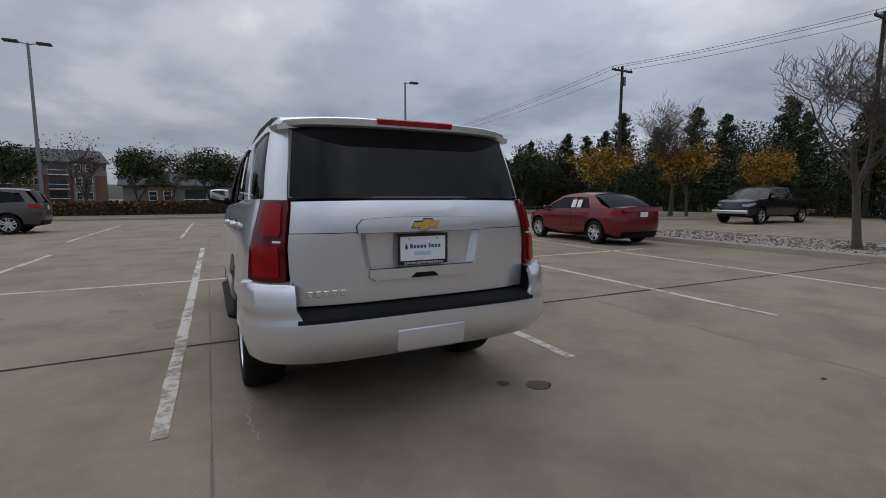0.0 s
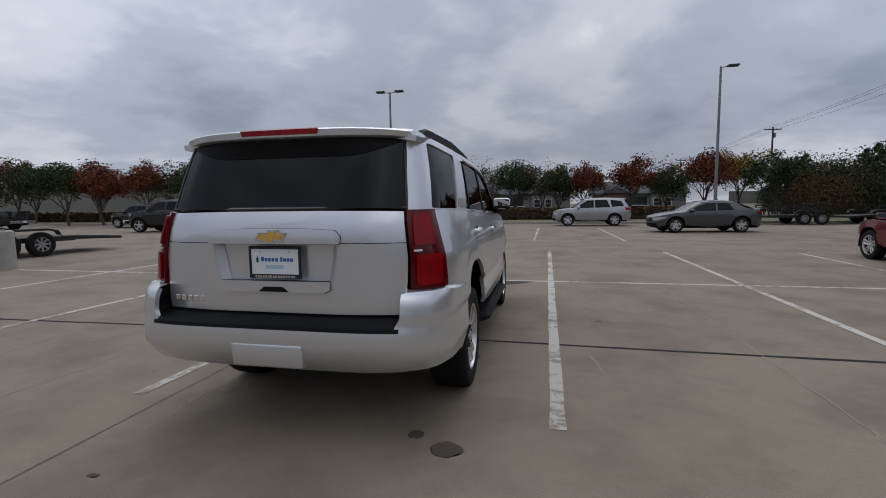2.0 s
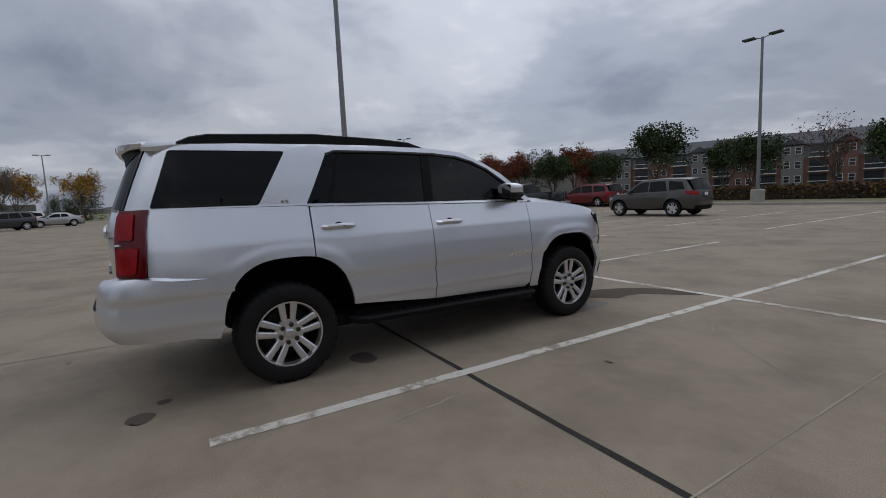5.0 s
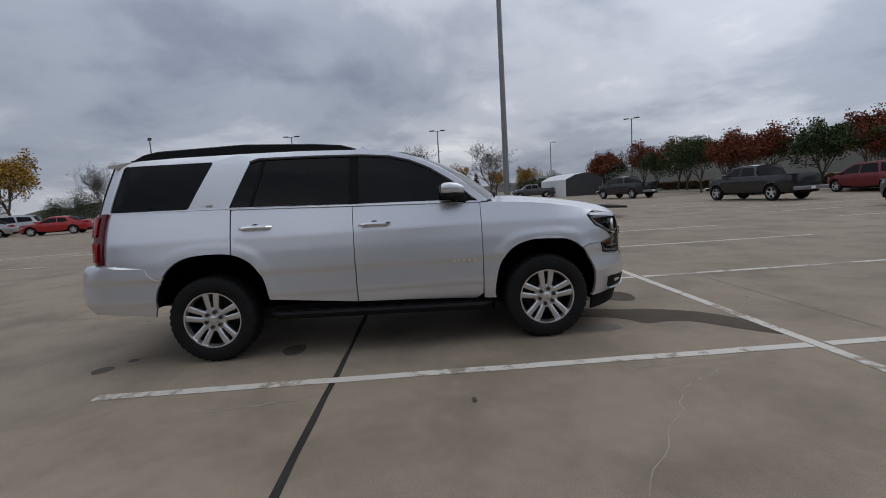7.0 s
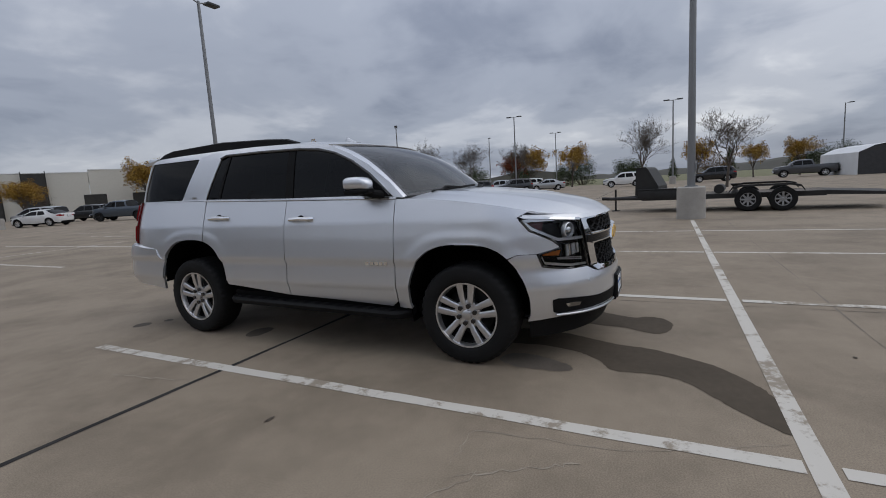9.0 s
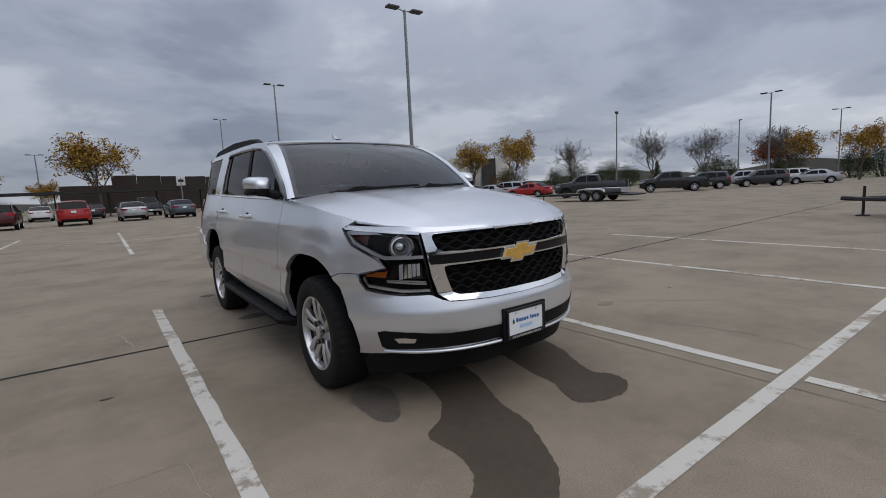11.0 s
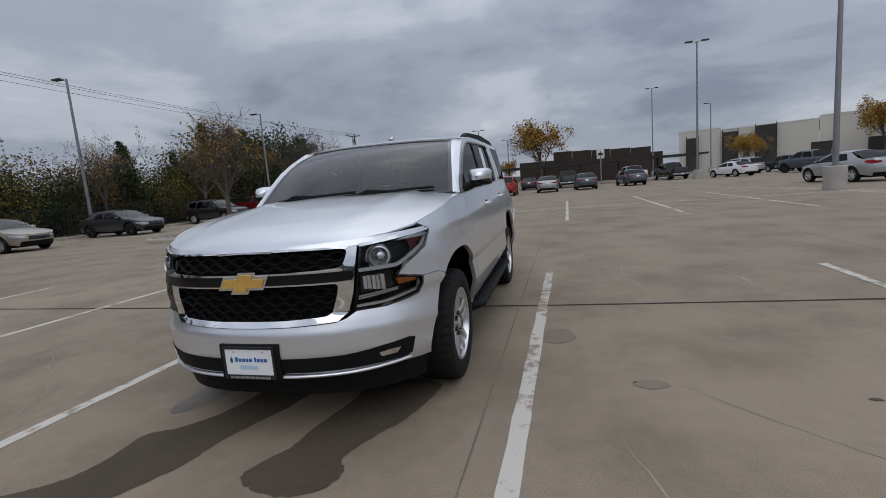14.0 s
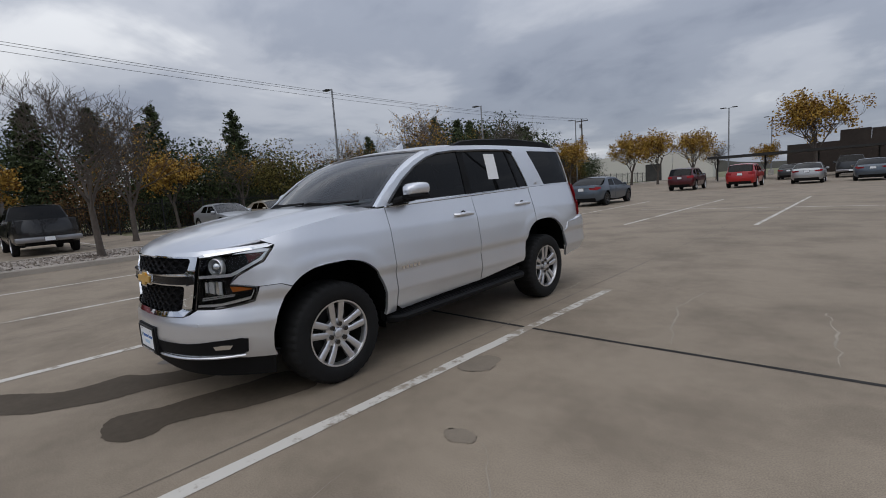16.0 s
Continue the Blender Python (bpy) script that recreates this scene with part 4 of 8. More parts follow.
        part("reverse_lamp", side(S.panel([[(S.Rz(0.785, 1.12), 1.117), (S.Rz(0.82, 1.12), 1.117), (S.Rz(0.82, 1.12), 1.128), (S.Rz(0.785, 1.12), 1.128)]], off=0.030, thick=0.010), s), REFLECTOR, t, "small clear reversing lamp")

    # greenhouse: pillars round the windows
    top = [(0.36, 1.742), (0.2, 1.765), (0.0, 1.78), (-0.5, 1.797), (-1.0, 1.80), (-1.6, 1.795), (S.Qz(-1.95, 1.782), 1.782), (S.Qz(-2.09, 1.765), 1.765)]
    ring = [(1.12, belt(1.08) + 0.004), (0.98, 1.395), (0.78, 1.545), (0.60, 1.642)] + top + [(S.Rz(0.70, 1.745), 1.745), (S.Rz(0.725, 1.55), 1.55), (S.Rz(0.748, 1.347), 1.347), (S.Qz(-2.15, 1.345), 1.347), (S.Q(-2.0), belt(-2.0)), (-1.12, belt(-1.12)), (-0.1, belt(-0.1))]
    door_hole = [(0.995, 1.288), (0.80, 1.465), (0.62, 1.583), (0.45, 1.660), (0.28, 1.705), (0.05, 1.728), (-0.4, 1.742), (-0.86, 1.745), (-0.935, 1.72), (-1.128, belt(-1.1) + 0.012), (-0.1, belt(-0.1) + 0.010)]
    quarter_hole = rounded([(-1.475, belt(-1.5) + 0.01), (-1.245, 1.742), (S.Qz(-2.01, 1.742), 1.742), (S.Qz(-2.148, 1.36), belt(-2.1) + 0.012)], 0.025, 3)
    both("window_frame", lambda: S.panel([ring, door_hole, quarter_hole], thick=0.04, zstep=0.07), SILVER)
    for s in (1, -1):
        for lp, ma, nm, pr in ((door_hole[:5] + [(0.05, 1.728), (-0.005, 1.73), (-0.02, belt(0) + 0.01)], DOORGLASS, "window", doors[0 if s > 0 else 1]),
                               ([(-0.065, 1.731), (-0.4, 1.742), (-0.86, 1.745), (-0.80, 1.742), (-0.93, belt(-0.93) + 0.012), (-0.09, belt(-0.1) + 0.01)], PRIVACY, "window", rdoors[0 if s > 0 else 1]),
                               ([(-0.83, 1.745), (-0.86, 1.745), (-0.935, 1.72), (-1.128, belt(-1.1) + 0.012), (-0.96, belt(-0.96) + 0.012)], PRIVACY, "vent_window", rdoors[0 if s > 0 else 1]),
                               (quarter_hole, PRIVACY, "quarter_window", car)):
            part(nm, side(S.panel([lp], off=-0.010, thick=0.0, zstep=0.09), s), ma, pr, "dark tinted window", sheet=True)
        part("window_post", side(S.panel([[(0.005, 1.728), (-0.075, 1.730), (-0.10, belt(-0.1) + 0.012), (-0.01, belt(0) + 0.012)]], off=-0.004, thick=0.02), s), BLACKPLASTIC, car)
        part("window_post", side(S.panel([[(-0.80, 1.744), (-0.83, 1.745), (-0.96, belt(-0.96) + 0.012), (-0.93, belt(-0.93) + 0.012)]], off=-0.004, thick=0.02), s), BLACKPLASTIC, car)
        cs = bmesh.new()
        tube(cs, [S.pt(S.Q(y), belt(y) - 0.002, 0.004) for y in (1.06, 0.8, 0.5, 0.2, -0.1, -0.4, -0.8, -1.13)], 0.009, 6)
        part("bright_sill_strip", side(cs, s), CHROME, car, "bright window strip")
        cs = bmesh.new()
        tube(cs, [S.pt(S.Q(y), z, 0.0) for y, z in door_hole[:9]], 0.012, 6)
        part("window_seal", side(cs, s), GLOSSBLACK, car)
        # door handles
        for y, z, dr in ((0.115, 1.125, doors), (-0.905, 1.157, rdoors)):
            hb = bmesh.new()
            p = S.pt(y, z)
            tube(hb, [p + Vector((-0.005, -0.13, 0)), p + Vector((0.030, -0.10, 0)), p + Vector((0.037, 0, 0.004)), p + Vector((0.030, 0.10, 0)), p + Vector((-0.005, 0.13, 0))], [0.016, 0.018, 0.017, 0.018, 0.016], 8)
            hb2 = bmesh.new()
            tube(hb2, [p + Vector((-0.012, 0, -0.004)), p + Vector((0.0035, 0, -0.004))], 0.036, 16)
            hob = part("door_handle", side(hb, s), CHROME if s > 0 else SILVER, dr[0 if s > 0 else 1], "bright pull handle")
            part("handle_cup", side(hb2, s), BLACKPLASTIC, dr[0 if s > 0 else 1])
        big_mirror(car, s)
        m = Matrix.Translation(S.pt(0.88, 0.76, 0.003)) @ Matrix.Rotation(radians(90), 4, "Z") if s > 0 else Matrix.Translation(Vector((-S.pt(0.88, 0.76, 0.003).x, 0.88, 0.76))) @ Matrix.Rotation(radians(-90), 4, "Z")
        plain_badge(doors[0 if s > 0 else 1], m, 5, 0.22, 0.03, CHROME)
        bd = boxes((-0.026, -0.004, -0.002, 0.002, -0.010, 0.010), (0.004, 0.026, -0.002, 0.002, -0.010, 0.010))
        bd.transform(Matrix.Translation((s * (S.pt(-1.29, 1.36).x + 0.003), -1.29, 1.362)) @ Matrix.Rotation(radians(90), 4, "Z"))
        part("small_badge", bd, ALLOY, car)
        # roof rails
        rr = bmesh.new()
        rows = []
        for y, h in ((-1.95, 0.0), (-1.87, 0.035), (-1.75, 0.055), (-1.0, 0.058), (-0.4, 0.05), (-0.15, 0.035), (-0.02, 0.0)):
            zt = interp([(-2.0, 1.80), (-1.0, 1.825), (0.1, 1.79)], y)
            rows.append([(0.695, y, zt - 0.02), (0.70, y, zt + h), (0.72, y, zt + h + 0.006), (0.745, y, zt + h - 0.004), (0.752, y, zt - 0.03)])
        grid(rr, rows, close=True)
        part("roof_rail", side(rr, s), BLACKPLASTIC, car, "black roof rail")
    # white price sheet in the left rear window
    bd = S.panel([[(-0.42, 1.44), (-0.42, 1.705), (-0.60, 1.705), (-0.60, 1.44)]], off=-0.0075, thick=0.001)
    part("price_sheet", flip(bd), WHITEPAPER, car, "white price sheet on the glass")

    # rear glass, windscreen, roof, spoiler
    gl_ = [(0.738, 1.356), (0.716, 1.55), (0.690, 1.745)]
    rg = [(S.Rz(-x, z), z) for x, z in gl_[::-1]] + [(R(-0.3), 1.357), (R(0.3), 1.357)] + [(S.Rz(x, z), z) for x, z in gl_] + [(R(0.3), 1.755), (R(-0.3), 1.755)]
    part("rear_window", S.panel([rg], off=0.003, thick=0.0), PRIVACY, tail, "dark tinted rear window", sheet=True)
    ed = bmesh.new()
    tube(ed, [S.pt(q, z, 0.002) for q, z in rg + rg[:1]], 0.010, 5)
    part("window_seal", ed, GLOSSBLACK, tail)

    def screen(s, v):
        x = s * lerp(0.862, 0.705, v)
        y = lerp(1.125, 0.36, v) + (0.22 - 0.08 * v) * (1 - s * s)
        z = lerp(1.262, 1.738, v) + 0.072 * math.sin(math.pi * v) + 0.008 * (1 - s * s)
        return Vector((x, y, z))
    bm = bmesh.new()
    grid(bm, [[screen(i / 12, j / 8) for i in range(-12, 13)] for j in range(9)])
    part("windscreen", bm, SCREENGLASS, car, "clear windscreen", sheet=True)
    for s in (-1, 1):
        bm = bmesh.new()
        grid(bm, [[screen(s * 0.992, j / 8) + Vector((0, 0, 0.004)), screen(s, j / 8) + Vector((s * 0.012, -0.004, 0.010)), Vector((s * (S.raw(0.5, screen(1, j / 8).z).x - 0.002), screen(1, j / 8).y - 0.022, screen(1, j / 8).z - 0.004))] for j in range(9)])
        part("windscreen_post", bm, SILVER, car, "", True, 60)
        bm = bmesh.new()
        grid(bm, [[screen(s * k, j / 8) + Vector((0, 0, 0.003)) for k in (0.955, 0.992)] for j in range(9)])
        part("windscreen_seal", bm, GLOSSBLACK, car)
    bm = bmesh.new()
    grid(bm, [[screen(i / 12, v) + Vector((0, 0, 0.004)) for i in range(-12, 13)] for v in (0.965, 1.0)])
    grid(bm, [[screen(i / 12, v) + Vector((0, 0, 0.004)) for i in range(-12, 13)] for v in (0.0, 0.035)])
    part("windscreen_edge", bm, GLOSSBLACK, car)
    # cowl and wipers
    bm = bmesh.new()
    grid(bm, [[screen(i / 12, 0.02) + Vector((0, 0.0, 0.0)) for i in range(-12, 13)], [screen(i / 12, 0) + Vector((0, 0.05, -0.004)) for i in range(-12, 13)], [screen(i / 12, 0) + Vector((0, 0.09, -0.03)) for i in range(-12, 13)]])
    part("cowl", bm, BLACKPLASTIC, car, "black cowl")
    for x0, x1 in ((0.60, -0.12), (-0.05, -0.70)):
        bm = bmesh.new()
        sgn = 1 if x0 > x1 else -1
        pts = [screen(lerp(x0, x1, k) / 0.83, 0.02 + 0.055 * k * (1 - 0.3 * k)) + Vector((0, 0.012, 0.016)) for k in (0, 0.25, 0.5, 0.75, 1)]
        tube(bm, pts, 0.010, 6)
        tube(bm, [screen((x0 - 0.02) / 0.83, 0.0) + Vector((0, 0.03, 0.0)), pts[0].lerp(pts[2], 0.5) + Vector((0, 0, 0.02)), pts[2]], 0.012, 6)
        part("wiper", bm, BLACKPLASTIC, car, "black wiper")
    bm = bmesh.new()
    rows = []
    for y in (0.36, 0.2, 0.0, -0.5, -1.0, -1.6, -1.95, -2.09, -2.16):
        zt = interp(sorted((p[0] if p[0] > -1.69 else {6: -1.95, 7: -2.09}[i], p[1]) for i, p in enumerate(top)), y)
        q = S.Q(y)
        xe = S.raw(q, zt).x
        row = []
        for i in range(-14, 15):
            s = i / 14
            bow = (0.14 * (1 - s * s) if y > 0.3 else 0.08 * (1 - s * s) if y > 0.1 else 0.0)
            row.append((s * xe, y + bow, zt + interp([(-2.2, 0.052), (-0.4, 0.052), (0.0, 0.045), (0.2, 0.030), (0.36, 0.012)], y) * (1 - abs(s) ** 3.0)))
        rows.append(row)
    grid(bm, rows)
    thicken(outward(bm), 0.03)
    part("roof", bm, SILVER, car, "", True, 50)
    def wing(s, end=0.0):
        """One cut through the spoiler, from the roof over the lip and back under."""
        lip = -2.325 + 0.175 * abs(s) ** 3.4
        top_z = 1.812 - 0.012 * abs(s) ** 4
        cut = [(0.775, -1.96, 1.792 + 0.046 * (1 - abs(s) ** 3)), (0.765, -2.06, 1.800 + 0.030 * (1 - abs(s) ** 3)), (0.752, lerp(-2.06, lip, 0.6), top_z + 0.008), (0.742, lip + 0.018, top_z),
               (0.738, lip, top_z - 0.010), (0.735, lip + 0.004, 1.766), (0.732, lip + 0.016, 1.757), (0.735, lerp(-2.04, lip, 0.5), 1.757), (0.745, -2.04, 1.757)]
        return [(s * x + math.copysign(0.004, s) * end, y, z - (z - 1.757) * min(1, end)) for x, y, z in cut]
    ss = [i / 14 for i in range(-14, 15)]
    bm = bmesh.new()
    grid(bm, [wing(-1, 1.0), wing(-1, 0.35)] + [wing(s * 0.992) for s in ss] + [wing(1, 0.35), wing(1, 1.0)])
    spoiler = part("spoiler", bm, SILVER, car, "", True, 42)
    bm = bmesh.new()
    rows = []
    for i in range(-8, 9):
        x = i / 8 * 0.245
        lip = -2.325 + 0.175 * abs(x / 0.738) ** 3.4
        rows.append([(x, lip + 0.012, 1.8145), (x, lip - 0.004, 1.806), (x * 0.97, lip - 0.003, 1.778), (x * 0.97, lip + 0.02, 1.774)])
    grid(bm, rows)
    part("high_brake_light", bm, REDLENS, spoiler, "long red brake light")
    # dark underside of the spoiler above the glass
    bm = bmesh.new()
    rows = []
    for s in ss:
        lip = -2.325 + 0.175 * abs(s) ** 3.4
        x = s * 0.70
        zl = 1.652 + 0.085 * max(0.0, (abs(s) - 0.55) / 0.45) ** 1.6
        g = S.pt(S.Rz(x * 0.985, zl), zl, 0.006)
        rows.append([(x, lip + 0.03, 1.7555), (x * 0.99, lerp(lip + 0.03, g.y, 0.7), lerp(1.7555, zl, 0.35)), g])
    grid(bm, rows)
    part("spoiler_trim", bm, BLACKPLASTIC, spoiler)
    # fin aerial
    bm = bmesh.new()
    rows = []
    for t, h, w in ((0.0, 0.0, 0.03), (0.25, 0.012, 0.028), (0.55, 0.04, 0.018), (0.8, 0.065, 0.010), (0.92, 0.068, 0.006), (1.0, 0.0, 0.02)):
        y = 0.12 - 0.17 * t
        rows.append([(-w, y, 1.825), (-w * 0.6, y, 1.828 + h * 0.7), (0, y - 0.01, 1.828 + h), (w * 0.6, y, 1.828 + h * 0.7), (w, y, 1.825)])
    grid(bm, rows)
    part("fin_aerial", bm, SILVER, car, "silver fin aerial")

    # wheels
    meshes = wheel_meshes(0.380, 0.246, 0.27, 5, True, ALLOY, 48, 6)
    for x, y, z in ((0.835, 1.610, 0.376), (-0.835, 1.610, 0.376), (0.835, -1.345, 0.377), (-0.835, -1.345, 0.377)):
        put_wheel(car, meshes, x, y, z)

    # cabin
    bm = boxes((-0.60, 0.60, -2.25, 1.25, 0.60, 0.66), (-0.82, 0.82, -0.75, 1.05, 0.60, 0.66))
    box(bm, -0.80, 0.80, 0.78, 1.10, 0.95, 1.20, 0.06)
    box(bm, -0.70, 0.70, -2.0, -0.05, 1.735, 1.75)
    for s in (-1, 1):
        box(bm, s * 0.80 - 0.02, s * 0.80 + 0.02, -0.75, 1.0, 0.66, 1.22)
        box(bm, s * 0.78 - 0.02, s * 0.78 + 0.02, -2.1, -0.75, 1.0, 1.22)
    part("cabin_trim", bm, CABIN, car, "dark cabin floor and dashboard", False)
    for y, zz in ((0.05, 0.66), (-0.82, 0.68), (-1.55, 0.72)):
        for x in (-0.33, 0.33):
            seat_part(car, x, y, zz, 0.5)
    bm = bmesh.new()
    lathe(bm, [(0.185, -0.014), (0.20, 0.0), (0.185, 0.014), (0.17, 0.0), (0.185, -0.014)], 28)
    box(bm, -0.01, 0.01, -0.17, 0.17, -0.02, 0.02)
    bm.transform(Matrix.Translation((-0.38, 0.62, 1.12)) @ Matrix.Rotation(radians(90), 4, "Z") @ Matrix.Rotation(radians(-22), 4, "Y"))
    part("steering_wheel", bm, CABIN, car, "dark steering wheel")
    bm = boxes((-0.13, 0.13, 0.55, 0.585, 1.585, 1.655), bevel=0.012)
    part("rear_view_mirror", bm, CABIN, car)
    return car


build_silver_suv()


# ---- other vehicles ----
SPECS = {
    "sedan": dict(w=0.915, yf=2.33, yr=-2.40, fa=1.40, ra=-1.35, r=0.335, zb=0.26, belt=[(-2.4, 1.02), (-1.7, 1.00), (-0.6, 0.965), (1.0, 0.915)], hood=[(0.9, 0.925), (1.5, 0.87), (2.0, 0.78), (2.33, 0.69)], crown=0.06,
                  a=(1.02, 0.93), at=(0.22, 1.34), roof=[(0.22, 1.34), (-0.1, 1.39), (-0.6, 1.40), (-1.05, 1.355)], ct=(-1.05, 1.355), c=(-1.90, 1.015), deck=True, b=-0.30, rear=-1.0, hw=0.70),
    "compact": dict(w=0.91, yf=2.25, yr=-2.28, fa=1.36, ra=-1.29, r=0.335, zb=0.25, belt=[(-2.3, 1.05), (-1.7, 1.04), (-0.6, 0.995), (1.0, 0.93)], hood=[(0.9, 0.95), (1.5, 0.90), (2.0, 0.80), (2.25, 0.70)], crown=0.06,
                    a=(1.15, 0.95), at=(0.30, 1.38), roof=[(0.30, 1.38), (0.0, 1.435), (-0.5, 1.455), (-1.05, 1.41)], ct=(-1.05, 1.41), c=(-1.80, 1.06), deck=True, b=-0.28, rear=-1.0, hw=0.70),
    "suv": dict(w=0.93, yf=2.28, yr=-2.32, fa=1.38, ra=-1.32, r=0.36, zb=0.32, belt=[(-2.3, 1.13), (-1.2, 1.10), (1.0, 1.04)], hood=[(0.9, 1.05), (1.5, 1.01), (2.0, 0.93), (2.28, 0.84)], crown=0.06,
                a=(1.02, 1.06), at=(0.35, 1.57), roof=[(0.35, 1.57), (0.0, 1.63), (-0.8, 1.65), (-1.6, 1.62), (-1.95, 1.57)], ct=(-1.95, 1.57), c=(-2.18, 1.14), deck=False, b=-0.12, rear=-1.02, hw=0.72),
    "van": dict(w=0.99, yf=2.50, yr=-2.58, fa=1.52, ra=-1.48, r=0.36, zb=0.28, belt=[(-2.5, 1.10), (1.4, 1.03)], hood=[(1.2, 1.05), (1.8, 0.98), (2.2, 0.90), (2.5, 0.80)], crown=0.06,
                a=(1.45, 1.05), at=(0.60, 1.60), roof=[(0.60, 1.60), (0.2, 1.67), (-1.0, 1.70), (-2.0, 1.66), (-2.25, 1.60)], ct=(-2.25, 1.60), c=(-2.45, 1.12), deck=False, b=0.15, rear=-0.95, hw=0.76),
    "pickup": dict(w=0.99, yf=2.85, yr=-2.95, fa=1.88, ra=-1.72, r=0.40, zb=0.42, belt=[(-2.9, 1.30), (1.5, 1.24)], hood=[(1.3, 1.25), (1.9, 1.22), (2.5, 1.15), (2.85, 1.06)], crown=0.05,
                   a=(1.45, 1.25), at=(0.85, 1.76), roof=[(0.85, 1.76), (0.5, 1.82), (-0.2, 1.83), (-0.62, 1.79)], ct=(-0.62, 1.79), c=(-0.82, 1.29), deck=False, bed=True, b=0.28, rear=-0.70, hw=0.76),
}


def build_vehicle(kind, m, colour, label, plate=True, rim=None):
    """A parked car with body, doors, glass, lamps and wheels; it faces +y of m."""
    p, shape = SPECS[kind], kind
    kind = {"compact": "sedan"}.get(kind, kind)
    car = thing({"van": "minivan"}.get(kind, kind), m, label, {"van": "minivan", "pickup": "pickup truck"}.get(kind, "car"))
    w, zb = p["w"], p["zb"]
    roofz = max(z for _, z in p["roof"])
    beltz = interp(p["belt"], 0)
    width = [(zb, 0.92), (zb + 0.15, 0.965), (zb + 0.35, 0.995), (beltz - 0.25, 1.0), (beltz - 0.1, 0.985), (beltz, 0.955), (beltz + 0.05, 0.94), (roofz - 0.1, 0.80), (roofz, 0.74)]
    yr, yf = p["yr"], p["yf"]
    front = [(zb, -0.06), (zb + 0.15, 0.0), (zb + 0.35, 0.0), (beltz - 0.2, -0.06), (beltz, -0.16)]
    rear = [(zb, 0.08), (zb + 0.2, 0.0), (zb + 0.40, 0.0), (beltz - 0.1, 0.03), (beltz + 0.05, 0.06), (roofz, 0.26)]
    ra_, fr_ = (p["ra"], p["r"], p["r"] + 0.075, p["r"] + 0.085), (p["fa"], p["r"], p["r"] + 0.075, p["r"] + 0.085)
    S = Shell(w, yf, yr, p["fa"] + 0.05, p["ra"] - 0.2, 2.8, 4.0 if kind != "sedan" else 3.2, width, front, rear, (fr_, ra_), 0.012)

    def topz(y):
        if y > p["a"][0] - 0.1:
            return interp(p["hood"], y)
        return interp(p["belt"], y)

    def arc(a, a0, a1, n=10):
        return [(S.Q(y), max(z, zb)) for y, z in arch_pts(*a, a0, a1, n)]

    def side(bm, s):
        return bm if s > 0 else flip(bm)
    loop = [(S.F(0), zb), (S.F(w * 0.8), zb)] + arc(fr_, 0, 180) + [(0.0, zb)] + arc(ra_, 0, 180) + [(S.R(w * 0.8), zb), (S.R(0), zb)]
    ys = [yr, yr + 0.12, yr + 0.4, -1.5, -1.0, 0, 0.5, p["a"][0] - 0.1, p["a"][0], 1.4, 1.8, 2.0, yf - 0.12, yf]
    ys = sorted({y for y in ys if yr <= y <= yf})
    top = [(S.R(0), topz(yr))] + [(S.R(x), topz(yr)) for x in (0.4,)] + [(S.Q(y), topz(y)) for y in ys[1:-1]] + [(S.F(0.4), topz(yf)), (S.F(0), topz(yf))]
    bm = bmesh.new()
    for s in (1, -1):
        b = side(S.panel([loop + top], thick=0.0, step=0.16, zstep=0.11), s)
        me = bpy.data.meshes.new("tmp")
        b.to_mesh(me)
        b.free()
        bm.from_mesh(me)
        bpy.data.meshes.remove(me)
    bmesh.ops.remove_doubles(bm, verts=bm.verts[:], dist=0.002)
    # hood, deck, roof
    rows = []
    for y in [p["a"][0] - 0.05, p["a"][0] + 0.1, 1.5, 1.7, 1.9, yf - 0.25, yf - 0.15, yf - 0.08, yf - 0.02]:
        if y > yf - 0.3 or y < yf - 0.26:
            e = topz(y)
            ylim = yf + interp(front, e)
            xe = S.raw(S.Q(min(y, yf)), e).x * (1.0 if y < ylim else 0.3)
            yy = min(y, ylim)
            rows.append([(s * xe, yy, e + p["crown"] * (1 - abs(s) ** 2.5) * min(1, max(0.1, (yf - y) / 0.4))) for s in [i / 7 for i in range(-7, 8)]])
    grid(bm, rows)
    if p.get("deck"):
        rows = []
        for y in (p["c"][0] + 0.15, p["c"][0], -1.95, yr + 0.25, yr + 0.12, yr + 0.06):
            e = topz(y)
            xe = S.raw(S.Q(y), e).x
            rows.append([(s * xe, y, e + 0.05 * (1 - abs(s) ** 2.5)) for s in [i / 7 for i in range(-7, 8)]])
        grid(bm, rows)
        e = topz(yr)
        grid(bm, [[(s * 0.75, yr + 0.08, e + 0.045 * (1 - abs(s) ** 2.5)) for s in [i / 7 for i in range(-7, 8)]], [(s * 0.72, yr + 0.03, e - 0.10) for s in [i / 7 for i in range(-7, 8)]]])
    rz = p["roof"]
    rows = []
    for y, z in rz:
        xe = S.raw(S.Q(y), z).x
        rows.append([(s * xe, y + (0.08 * (1 - s * s) if y == rz[0][0] else -0.05 * (1 - s * s) if y == rz[-1][0] else 0), z + 0.05 * (1 - abs(s) ** 2.4)) for s in [i / 7 for i in range(-7, 8)]])
    grid(bm, rows)
    if p.get("bed"):
        z1, z0 = topz(-1.5), 0.85
        x1 = w * 0.955
        x2 = x1 - 0.10
        y0, y1 = p["c"][0] - 0.02, yr + 0.10
        grid(bm, [[(s * x1, y, z1), (s * x2, y, z1 + 0.005), (s * x2, y, z0)] for s in (1,) for y in (y0, y1)])
        grid(bm, [[(s * x1, y, z1), (s * x2, y, z1 + 0.005), (s * x2, y, z0)] for s in (-1,) for y in (y0, y1)])
